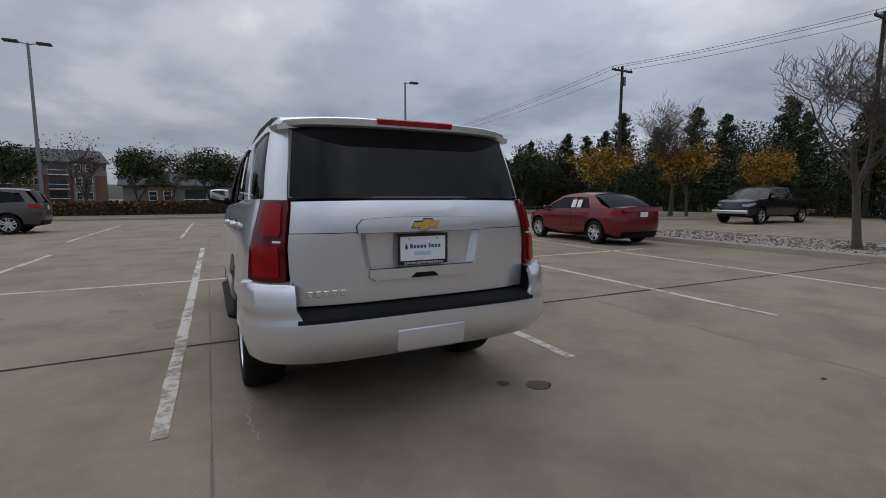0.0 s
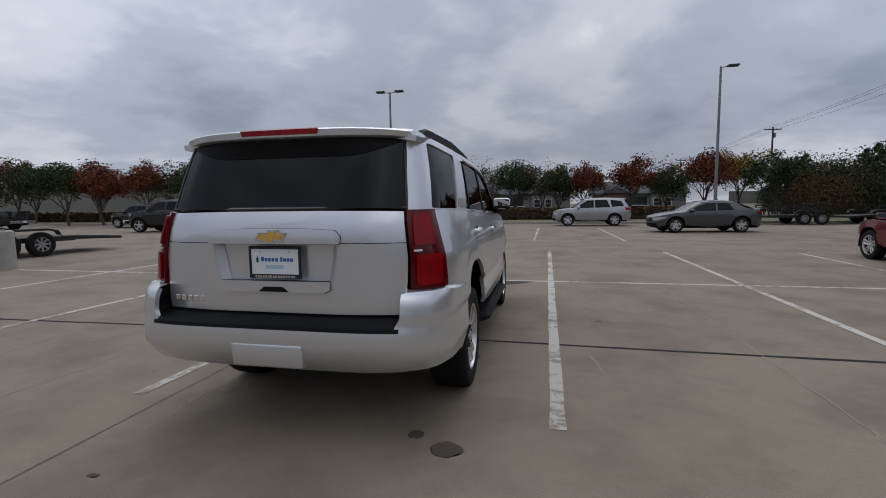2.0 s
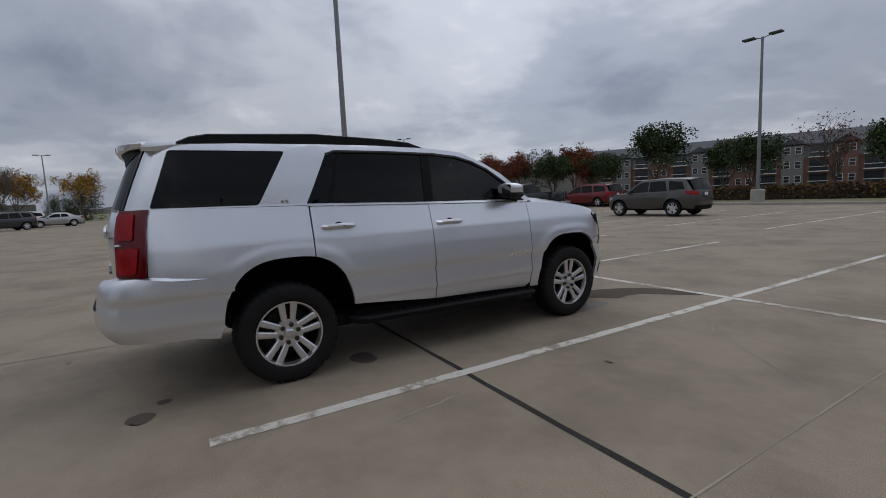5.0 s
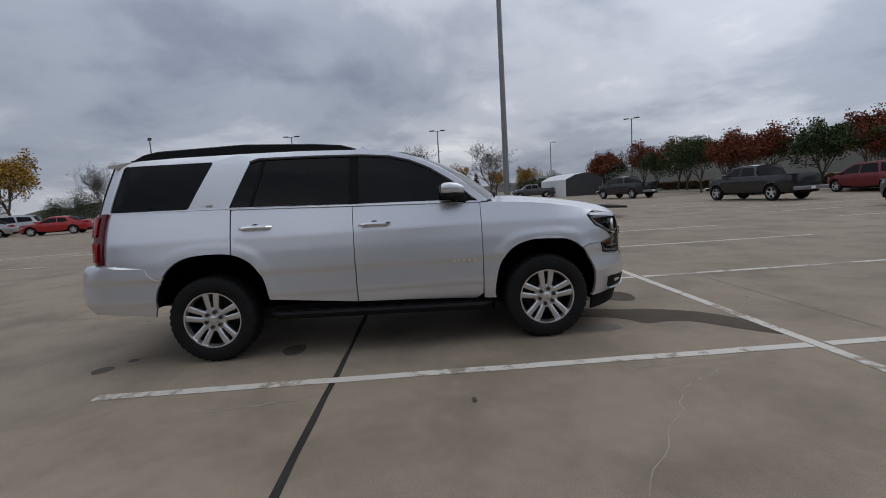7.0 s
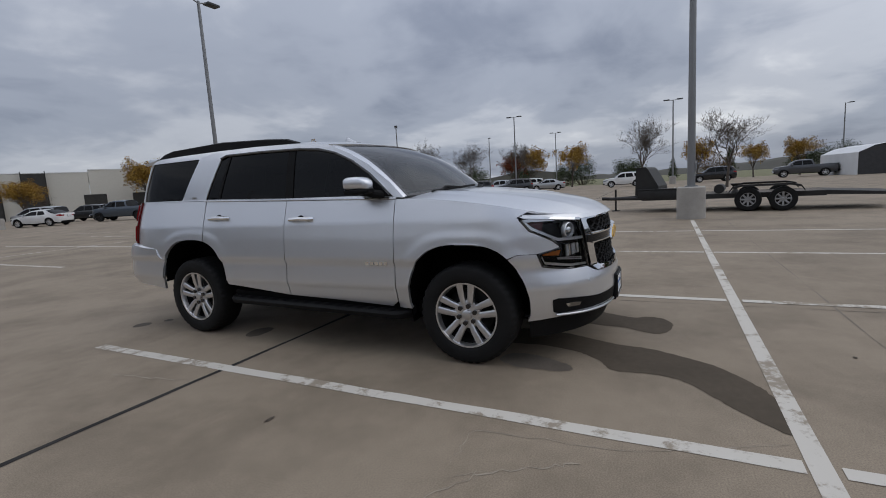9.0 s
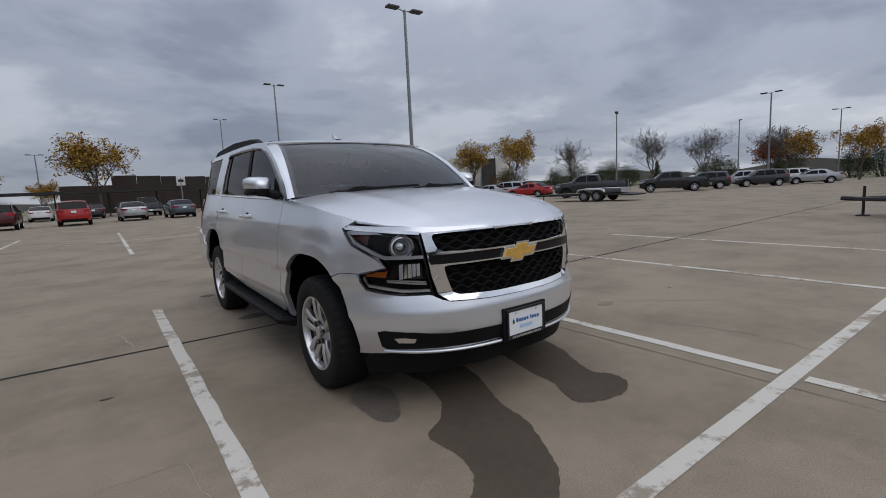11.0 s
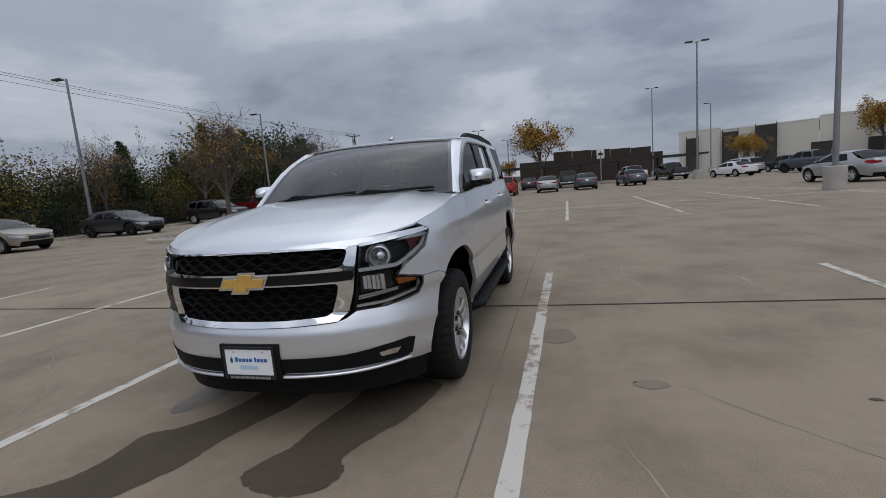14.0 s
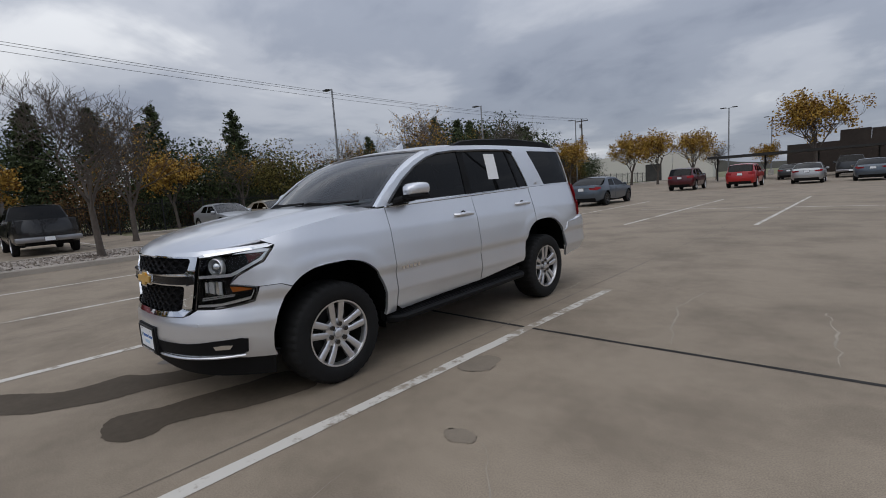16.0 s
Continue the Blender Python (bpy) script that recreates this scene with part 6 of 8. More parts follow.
def trailer(m, length, width, deck_z, fender_mat, label, sides=0.0, load=False, headboard=False):
    """A tandem flat trailer whose tongue points along -y of m; wheels a little behind the middle."""
    t = thing("flat_trailer", m, label, "trailer")
    w = width / 2
    y0, y1 = 0.0, length
    bm = bmesh.new()
    for s in (-1, 1):
        box(bm, s * w - 0.05, s * w + 0.05, y0, y1 - 0.9, deck_z - 0.15, deck_z)
    for k in range(7):
        yy = lerp(y0, y1 - 1.0, k / 6)
        box(bm, -w, w, yy, yy + 0.06, deck_z - 0.14, deck_z - 0.05)
    for s in (-1, 1):
        tube(bm, [(s * w * 0.9, y0, deck_z - 0.08), (0, y0 - 1.3, deck_z - 0.10)], 0.055, 6)
    tube(bm, [(0, y0 - 1.25, deck_z - 0.1), (0, y0 - 1.6, deck_z - 0.08)], 0.06, 8)
    part("frame", bm, RUSTSTEEL, t, "black steel frame")
    bm = bmesh.new()
    tube(bm, [(0, y0 - 1.1, 0.02), (0, y0 - 1.1, deck_z + 0.25)], 0.035, 8)
    box(bm, -0.12, 0.12, y0 - 1.22, y0 - 0.98, 0.0, 0.03)
    part("jack", bm, RUSTSTEEL, t, "tongue jack")
    n = 9
    me = None
    for k in range(n):
        x0 = -w + 0.06 + k * (2 * w - 0.12) / n
        bm = boxes((0.0, (2 * w - 0.12) / n - 0.012, y0, y1 - 0.9, deck_z - 0.045, deck_z - 0.005)) if me is None else None
        if me is None:
            o = part("plank", bm, DECKWOOD, t, smooth=False)
            me = o.data
        else:
            o = new("plank", me)
            o.parent = t
        o.location.x = x0
    bm = bmesh.new()
    vs = [[(-w, y1 - 0.9, deck_z - 0.12), (-w, y1 - 0.9, deck_z), (w, y1 - 0.9, deck_z), (w, y1 - 0.9, deck_z - 0.12)], [(-w, y1 + 0.6, deck_z - 0.18), (-w, y1 + 0.6, deck_z - 0.10), (w, y1 + 0.6, deck_z - 0.10), (w, y1 + 0.6, deck_z - 0.18)]]
    rr = grid(bm, vs, close=True)
    bm.faces.new(rr[0]), bm.faces.new(rr[1])
    part("dovetail", bm, RUSTSTEEL, t, "sloping tail of the deck")
    yc = length * 0.60
    for s in (-1, 1):
        for dy in (-0.44, 0.44):
            put_wheel(t, TRAILERWHEEL, s * (w + 0.16), yc + dy, 0.36)
        bm = bmesh.new()
        prof = [(-0.95, 0.62), (-0.86, 0.76), (-0.6, 0.82), (0.6, 0.82), (0.86, 0.76), (0.95, 0.62)]
        grid(bm, [[(s * (w + 0.03), yc + a, z), (s * (w + 0.29), yc + a, z)] for a, z in prof])
        grid(bm, [[(s * (w + 0.29), yc + a, z), (s * (w + 0.29), yc + a, z - 0.06)] for a, z in prof])
        thicken(bm, 0.01)
        part("mudguard", bm, fender_mat, t, "tandem mudguard")
        if sides:
            bm = bmesh.new()
            for yy in [lerp(y0, y1 - 0.9, k / 6) for k in range(7)]:
                box(bm, s * w - 0.03, s * w + 0.03, yy - 0.03, yy + 0.03, deck_z, deck_z + sides)
            for zz in (deck_z + sides * 0.5, deck_z + sides):
                box(bm, s * w - 0.03, s * w + 0.03, y0, y1 - 0.9, zz - 0.03, zz + 0.03)
            part("side_rail", bm, RUSTSTEEL, t, "black side rail")
    if headboard:
        bm = bmesh.new()
        prof = [(-0.22, 0.03), (-0.19, 0.97), (0.12, 1.0), (0.20, 0.92), (0.53, 0.33), (0.56, 0.03)]
        vr = grid(bm, [[(x, y, deck_z + z) for y, z in prof] for x in (-0.95, 0.95)], close=True)
        bm.faces.new(vr[0]), bm.faces.new(vr[1])
        part("front_shield", bm, RUSTSTEEL, t, "dark sloping steel shield at the front of the deck", False)
        bm = boxes((0.84, 1.06, -0.1, 1.1, deck_z - 0.12, deck_z + 0.20), bevel=0.015)
        box(bm, 0.83, 1.08, -0.12, 1.12, deck_z + 0.20, deck_z + 0.24, 0.01, 1)
        part("tool_box", bm, DARKMETAL, t, "dark steel tool box")
        bm = bmesh.new()
        tube(bm, [(-0.4, 2.3, deck_z + 0.14), (0.7, 2.3, deck_z + 0.14)], 0.15, 14)
        part("rolled_tarpaulin", bm, RUSTSTEEL, t, "black rolled cover")
        bm = bmesh.new()
        lathe(bm, [(0.13, deck_z), (0.06, deck_z + 0.12), (0.07, deck_z + 0.2), (0.15, deck_z + 0.30), (0.0001, deck_z + 0.30)], 12, "Z")
        bm.transform(Matrix.Translation((0.75, 2.75, 0)))
        part("winch_post", bm, RUSTSTEEL, t)
    if load:
        bm = bmesh.new()
        rows = [[(-0.6 * k, yy, deck_z + 0.02), (-0.75 * k, yy, deck_z + 0.30), (-0.70 * k, yy, deck_z + 0.32), (0.70 * k, yy, deck_z + 0.32), (0.75 * k, yy, deck_z + 0.30), (0.6 * k, yy, deck_z + 0.02)] for yy, k in ((2.3, 0.5), (2.7, 0.9), (3.6, 1.0), (4.6, 1.0), (4.9, 0.95))]
        vr = grid(bm, rows, close=True)
        bm.faces.new(vr[0]), bm.faces.new(vr[-1])
        part("aluminium_ramp", bm, ALUMINIUM, t, "bare aluminium skiff shell lying on the deck")
    return t


trailer(pose(-14.6, 2.3, 0, 0, 0, -8), 5.9, 1.95, 0.56, RUSTSTEEL, "long black car hauler trailer with weathered deck", headboard=True)
trailer(pose(-24.1, -17.0, 0, 0, 0, 8), 5.2, 1.9, 0.52, P_WHITE, "flat trailer with white mudguards and aluminium load", load=True)
trailer(pose(14.3, 26.3, 0, 0, 0, -90), 3.6, 1.7, 0.55, RUSTSTEEL, "small black utility trailer with side rails", sides=0.55)
trailer(pose(22.4, 26.6, 0, 0, 0, 90), 3.4, 1.7, 0.55, RUSTSTEEL, "small black utility trailer parked nose to nose", sides=0.45)

# ---- white tent and buildings ----
CANVAS = mat("white_canvas", (0.66, 0.67, 0.68), 0.7, vary=0.08, scale=0.8)
CANVASGREY = mat("dark_canvas", (0.05, 0.05, 0.052), 0.8, vary=0.2)
tent = thing("storage_tent", pose(-60.0, 22.0, 0, 0, 0, 97), "white canvas storage tent with dark ends", "tent")
bm = bmesh.new()
rows = [[(x, y, z) for x, z in ((-2.6, 0.0), (-2.6, 2.2), (-1.3, 2.8), (0, 3.0), (1.3, 2.8), (2.6, 2.2), (2.6, 0.0))] for y in (-4.2, -2, 0, 2, 4.2)]
grid(bm, rows)
part("cover", bm, CANVAS, tent, smooth=False)
for y in (-4.15, 4.15):
    bm = bmesh.new()
    bm.faces.new([bm.verts.new((x, y, z)) for x, z in ((-2.55, 0.0), (-2.55, 2.2), (-1.3, 2.75), (0, 2.95), (1.3, 2.75), (2.55, 2.2), (2.55, 0.0))])
    thicken(bm, 0.03)
    part("end_flap", bm, CANVASGREY, tent, "dark end flap", False)

BRICK = mat("red_brown_brick", (0.16, 0.085, 0.065), 0.9, vary=0.25, scale=0.5, fine_scale=12)
SIDING = mat("grey_siding", (0.17, 0.165, 0.16), 0.85, vary=0.12, scale=0.4, fine_scale=6)
SHINGLE = mat("grey_shingle", (0.075, 0.08, 0.09), 0.9, vary=0.25, scale=0.8, fine_scale=9)
WINDOWDARK = mat("far_window_glass", (0.03, 0.035, 0.04), 0.08)
TRIMWHITE = mat("white_trim", (0.6, 0.6, 0.58), 0.6)
TILTPANEL = mat("white_tilt_panel", (0.56, 0.54, 0.48), 0.85, vary=0.07, scale=0.1, fine_scale=3)
SCREENMESH = mat("dark_screen", (0.035, 0.033, 0.03), 0.8, vary=0.45, scale=0.5, fine_scale=5)
BROWNSCREEN = mat("brown_screen", (0.030, 0.022, 0.017), 0.9, vary=0.4, scale=0.3, fine_scale=4)


def apartment(m, length, depth, wall_h, storeys, label, brick=True):
    """A low apartment block with gabled roof; its long front faces -y of m."""
    t = thing("apartment_building", m, label, "building", "apartment buildings")
    l, d = length / 2, depth / 2
    base_h = wall_h / storeys
    part("lower_wall", boxes((-l, l, -d, d, -0.5, base_h * (storeys - 1))), BRICK if brick else SIDING, t, smooth=False)
    part("upper_wall", boxes((-l + 0.02, l - 0.02, -d + 0.02, d - 0.02, base_h * (storeys - 1), wall_h)), SIDING, t, smooth=False)
    bm = bmesh.new()
    o = 0.5
    rise = depth * 0.22
    pr = [(-d - o, wall_h - 0.1), (0, wall_h + rise), (d + o, wall_h - 0.1), (d + o, wall_h - 0.3), (0, wall_h + rise - 0.25), (-d - o, wall_h - 0.3)]
    vr = grid(bm, [[(x, y, z) for y, z in pr] for x in (-l - o, l + o)], close=True)
    bm.faces.new(vr[0]), bm.faces.new(vr[1])
    roof = part("roof", bm, SHINGLE, t, smooth=False)
    bays = max(2, int(length // 7))
    for k in range(bays):
        xc = lerp(-l, l, (k + 0.5) / bays)
        b = bmesh.new()
        hw, yy = 1.7, -d - 0.5
        pr2 = [(xc - hw - 0.3, wall_h - 0.1), (xc, wall_h + 1.1), (xc + hw + 0.3, wall_h - 0.1)]
        vr = grid(b, [[(x, y, z) for x, z in pr2] for y in (yy - 0.3, 0)], close=True)
        b.faces.new(vr[0])
        part("dormer_gable", b, SHINGLE, roof, smooth=False)
        part("bay", boxes((xc - hw, xc + hw, yy, -d + 0.1, 0, wall_h + 0.2)), BRICK if (k % 2 == 0) == brick else SIDING, t, smooth=False)
        for s in range(storeys):
            z0 = s * base_h + 0.8
            for dx in (-0.85, 0.85):
                wn = part("window", boxes((xc + dx - 0.5, xc + dx + 0.5, yy - 0.05, yy + 0.02, z0, z0 + 1.3)), TRIMWHITE, t, "white framed window", False)
                part("pane", boxes((xc + dx - 0.42, xc + dx + 0.42, yy - 0.07, yy - 0.04, z0 + 0.08, z0 + 0.62)), WINDOWDARK, wn, "", False)
                part("pane", boxes((xc + dx - 0.42, xc + dx + 0.42, yy - 0.07, yy - 0.04, z0 + 0.68, z0 + 1.22)), WINDOWDARK, wn, "", False)
            xb = xc + length / bays / 2
            if k < bays - 1:
                bl = part("balcony", boxes((xb - 1.5, xb + 1.5, -d - 0.9, -d, s * base_h + 0.0, s * base_h + 0.18), (xb - 1.5, xb + 1.5, -d - 0.92, -d - 0.86, s * base_h + 0.9, s * base_h + 1.0)), TRIMWHITE, t, "white railed balcony", False)
                part("opening", boxes((xb - 1.3, xb + 1.3, -d - 0.03, -d + 0.02, s * base_h + 0.2, s * base_h + 2.3)), WINDOWDARK, bl, "dark opening", False)
        b = bmesh.new()
        tube(b, [(xc + 2.4, 0.5, wall_h + rise - 0.6), (xc + 2.4, 0.5, wall_h + rise + 0.35)], 0.18, 8)
        part("roof_vent", b, SHINGLE, roof)
    return t


apartment(pose(-50.0, 103.0, 0, 0, 0, 22), 62, 12, 8.0, 3, "long three-storey brick and siding apartment block with grey roof")
apartment(pose(-3.0, 74.0, 0, 0, 0, 4), 17, 9, 3.0, 1, "single-storey brick garage block with grey roof")
apartment(pose(17.0, 80.0, 0, 0, 0, -4), 14, 9, 3.0, 1, "single-storey brick garage block behind the trees")

hall = thing("warehouse", pose(-47.0, -84.0, 0, 0, 0, 154.5), "long pale concrete warehouse with dark screens", "building")
for k in range(8):
    x0 = -26 + k * 7
    hz = 7.3 if k % 3 else 7.7
    part("wall_panel", boxes((x0 + 0.03, x0 + 6.97, 0, 0.4, 0, hz)), TILTPANEL, hall, smooth=False)
    part("coping", boxes((x0, x0 + 7, -0.05, 0.45, hz, hz + 0.15)), TRIMWHITE, hall, smooth=False)
part("roof", boxes((-26, 30, 0.4, 40, 7.0, 7.2)), TRIMWHITE, hall, smooth=False)
part("end_wall", boxes((-26, -25.6, 0.4, 40, 0, 7.3)), TILTPANEL, hall, smooth=False)
part("end_wall", boxes((29.6, 30, 0.4, 40, 0, 7.3)), TILTPANEL, hall, smooth=False)
for x0, x1, z1 in ((-18.6, -16.2, 6.8), (-13.6, -10.6, 7.3), (9.6, 12.4, 7.4), (23.0, 26.0, 7.4), (-24.5, -22.5, 6.4)):
    sc = part("green_screen", boxes((x0, x1, -0.9, -0.75, 0.3, z1)), SCREENMESH, hall, "tall dark planted screen", False)
    for xx in (x0, x1):
        part("screen_post", boxes((xx - 0.06, xx + 0.06, -0.98, -0.7, 0, z1 + 0.35)), RUSTSTEEL, sc, smooth=False)
for x0 in (1, -6, 16):
    part("dock_door", boxes((x0, x0 + 3.2, -0.06, 0.05, 0, 3.6)), SCREENMESH, hall, "dark loading door", False)

shed = thing("warehouse", pose(33.0, -96.0, 0, 0, 0, 190), "pale low warehouse behind the eastern row", "building")
for k in range(4):
    part("wall_panel", boxes((-14 + k * 7 + 0.03, -7 + k * 7 - 0.03, 0, 0.4, 0, 5.4)), TILTPANEL, shed, smooth=False)
part("roof", boxes((-14, 14, 0.4, 20, 5.0, 5.2)), TRIMWHITE, shed, smooth=False)
for x0 in (-14, 13.6):
    part("end_wall", boxes((x0, x0 + 0.4, 0.4, 20, 0, 5.2)), TILTPANEL, shed, smooth=False)
part("dock_door", boxes((2, 5, -0.06, 0.05, 0, 3.4)), SCREENMESH, shed, "dark loading door", False)

port = thing("carport", pose(-4.0, -60.0, 0, 0, 0, 1), "long dark flat-roofed carport on steel posts", "carport")
part("roof", boxes((-14.5, 14.5, -2.6, 2.6, 2.62, 2.85)), RUSTSTEEL, port, "dark flat roof", False)
for k in range(7):
    part("post", boxes((-14 + k * 4.66 - 0.07, -14 + k * 4.66 + 0.07, -0.07, 0.07, 0, 2.62)), RUSTSTEEL, port, smooth=False)
fencewall = thing("screen_wall", pose(-6.3, -76.0, 0, 0, 0, 1), "tall brown mesh screen wall behind the carport", "wall")
for k in range(5):
    part("screen_panel", boxes((-9 + k * 3.0 + 0.02, -6 + k * 3.0 - 0.02, -0.08, 0.08, 0.2, 4.9 + 0.10 * k)), BROWNSCREEN, fencewall, smooth=False)
part("wall", boxes((-12, 12, -6.4, -6.0, 0, 4.2)), BROWNSCREEN, fencewall, "dark wall behind", False)
sgn = thing("sign_post", pose(-6.3, -57.0, 0, 0, 0, 0), "white sign board on a post above the carport", "sign")
part("post", boxes((-0.06, 0.06, -0.06, 0.06, 0, 4.0)), POLE_STEEL, sgn)
bd = part("board", boxes((-0.45, 0.45, -0.05, 0.05, 3.1, 4.2), bevel=0.01), TRIMWHITE, sgn, "plain white board")
part("dark_bar", boxes((-0.3, 0.3, 0.05, 0.06, 3.5, 3.8)), SCREENMESH, bd)


# ---- trees ----
BARK = mat("grey_bark", (0.085, 0.07, 0.058), 0.95, vary=0.3, scale=6, bump=0.4, bump_scale=30)
DARKBARK = mat("dark_bark", (0.05, 0.04, 0.033), 0.95, vary=0.3, scale=6)
LEAF = {
    "orange": mat("orange_leaves", (0.26, 0.12, 0.025), 0.9, spec=0.15, vary=0.5, scale=0.8, fine_scale=5, tint=(0.30, 0.19, 0.04), per=0.6),
    "red": mat("red_leaves", (0.115, 0.032, 0.022), 0.9, spec=0.15, vary=0.5, scale=0.8, fine_scale=5, tint=(0.18, 0.06, 0.03), per=0.6),
    "green": mat("green_leaves", (0.035, 0.055, 0.022), 0.9, spec=0.15, vary=0.5, scale=0.8, fine_scale=5, tint=(0.055, 0.075, 0.03), per=0.6),
    "cedar": mat("cedar_leaves", (0.032, 0.046, 0.022), 0.9, spec=0.15, vary=0.5, scale=0.7, fine_scale=5, tint=(0.055, 0.068, 0.032), per=0.6),
    "brown": mat("brown_leaves", (0.075, 0.045, 0.024), 0.9, spec=0.15, vary=0.5, scale=0.7, fine_scale=5, tint=(0.12, 0.07, 0.03), per=0.6),
    "olive": mat("olive_leaves", (0.060, 0.058, 0.020), 0.9, spec=0.15, vary=0.5, scale=0.7, fine_scale=5, tint=(0.12, 0.10, 0.03), per=0.6),
}


def grow(rng, h, trunk, spread, levels, droop=0.0):
    """Branches of a tree: a list of (points, radii) and the twig ends."""
    limbs, tips = [], []

    def limb(p, d, length, r, lv):
        pts, rad = [p.copy()], [r]
        n = 4 if lv < 3 else 3
        for i in range(n):
            d = (d + Vector((rng.uniform(-1, 1), rng.uniform(-1, 1), rng.uniform(-0.6, 0.7) + 0.25 - droop * lv)) * (0.10 + 0.07 * lv)).normalized()
            p = p + d * (length / n)
            pts.append(p.copy())
            rad.append(r * (1 - 0.55 * (i + 1) / n))
        limbs.append((pts, rad, lv))
        if lv >= levels:
            tips.append((p, d))
            return
        kids = rng.randint(3, 4) if lv < 2 else rng.randint(2, 4)
        for k in range(kids):
            t = rng.uniform(0.35, 1.0) if k else 1.0
            i = min(n - 1, int(t * n))
            q = pts[i].lerp(pts[i + 1], t * n - i) if t < 1 else pts[-1]
            side = Vector((rng.uniform(-1, 1), rng.uniform(-1, 1), rng.uniform(-0.25, 0.55))).normalized()
            nd = (d * 0.55 + side * spread).normalized()
            limb(q, nd, length * rng.uniform(0.62, 0.85), max(0.011, r * rng.uniform(0.46, 0.62)), lv + 1)
    base = Vector((0, 0, -0.05))
    top = Vector((rng.uniform(-0.15, 0.15), rng.uniform(-0.15, 0.15), trunk))
    r0 = 0.022 * h
    limbs.append(([base, base.lerp(top, 0.15), top], [r0 * 1.35, r0, r0 * 0.75], 0))
    for k in range(5):
        a = 2 * math.pi * (k + rng.uniform(-0.25, 0.25)) / 5
        lean = rng.uniform(0.35, 0.9) * spread
        d = Vector((math.cos(a) * lean, math.sin(a) * lean, 1)).normalized()
        limb(top - Vector((0, 0, rng.uniform(0, 0.25 * trunk))), d, (h - trunk) * rng.uniform(0.36, 0.46), r0 * 0.5, 1)
    return limbs, tips


def wood_mesh(name, limbs):
    bm = bmesh.new()
    for pts, rad, lv in limbs:
        tube(bm, pts, rad, 9 if lv == 0 else 5 if lv < 3 else 3, cap=False)
    me = bpy.data.meshes.new(name)
    bm.to_mesh(me)
    bm.free()
    me.shade_smooth()
    return me


def leaf_mesh(name, centres, size, nrng):
    """Many small bent leaf blades round the given centres."""
    c = np.asarray(centres, dtype=np.float64)
    n = len(c)
    a = nrng.normal(size=(n, 3))
    a /= np.linalg.norm(a, axis=1, keepdims=True)
    b = np.cross(a, nrng.normal(size=(n, 3)))
    b /= np.linalg.norm(b, axis=1, keepdims=True)
    s = size * nrng.uniform(0.55, 1.3, size=(n, 1))
    v = np.stack([c - a * s, c + b * s * 0.55, c + a * s, c - b * s * 0.55], axis=1).reshape(-1, 3)
    me = bpy.data.meshes.new(name)
    me.vertices.add(4 * n)
    me.vertices.foreach_set("co", v.astype(np.float32).ravel())
    me.loops.add(4 * n)
    me.loops.foreach_set("vertex_index", np.arange(4 * n, dtype=np.int32))
    me.polygons.add(n)
    me.polygons.foreach_set("loop_start", np.arange(0, 4 * n, 4, dtype=np.int32))
    me.update(calc_edges=True)
    me.validate()
    return me


def broadleaf(seed, h, trunk, spread, levels, leaf, per_tip, scatter, size, bark=BARK):
    rng, nrng = random.Random(seed), np.random.default_rng(seed)
    limbs, tips = grow(rng, h, trunk, spread, levels)
    top = max(p.z for p, _ in tips)
    k = h / top
    limbs = [([Vector((p.x * k, p.y * k, p.z * (k if p.z > trunk else 1))) if lv else p for p in pts], rad, lv) for pts, rad, lv in limbs]
    if not per_tip:
        # leafless: the stem and its bare limbs are two parts
        thin = [(pts, [r * 0.78 for r in rad] if isinstance(rad, (list, tuple)) else rad * 0.78, lv) for pts, rad, lv in limbs]
        stem = wood_mesh("trunk", [b for b in thin if b[2] == 0])
        twigs = wood_mesh("crown", [b for b in thin if b[2] > 0])
        stem.materials.append(bark), twigs.materials.append(bark)
        return stem, twigs
    wood = wood_mesh("trunk", limbs)
    wood.materials.append(bark)
    cs = []
    for p, d in tips:
        m = per_tip if rng.random() < 0.85 else 0
        q = np.array((p.x * k, p.y * k, p.z * (k if p.z > trunk else 1)))
        cs.append(q + np.clip(nrng.normal(size=(m, 3)), -1.5, 1.5) * scatter)
    me = leaf_mesh("crown", np.concatenate(cs), size, nrng)
    me.materials.append(LEAF[leaf])
    return wood, me


def conifer(seed, h, r, leaf="cedar", count=9000, size=0.10):
    """A ragged juniper: drooping plumes round a thin trunk."""
    rng, nrng = random.Random(seed), np.random.default_rng(seed)
    bm = bmesh.new()
    tube(bm, [(0, 0, -0.05), (0.05, 0, h * 0.5), (0, 0.05, h * 0.97)], [0.02 * h, 0.012 * h, 0.01], 7)
    cs = []
    plumes = 120
    for k in range(plumes):
        t = (k + 0.5) / plumes
        z = h * (0.05 + 0.93 * t)
        rr = r * (1 - t) ** 0.75 * rng.uniform(0.65, 1.15) + 0.12
        a = rng.uniform(0, 2 * math.pi)
        tip = np.array((math.cos(a) * rr, math.sin(a) * rr, z + rr * rng.uniform(0.05, 0.5)))
        root = np.array((0, 0, z - 0.1))
        tube(bm, [tuple(root), tuple(root * 0.2 + tip * 0.8)], [0.02, 0.008], 3, cap=False)
        m = max(8, int(count / plumes * (1.5 - t)))
        u = nrng.uniform(0.15, 1.08, size=(m, 1))
        cs.append(root + (tip - root) * u + np.clip(nrng.normal(size=(m, 3)), -1.5, 1.5) * (0.09 + 0.13 * (1 - t)))
    me = bpy.data.meshes.new("trunk")
    bm.to_mesh(me)
    bm.free()
    me.materials.append(DARKBARK)
    lm = leaf_mesh("crown", np.concatenate(cs), size, nrng)
    lm.materials.append(LEAF[leaf])
    return me, lm


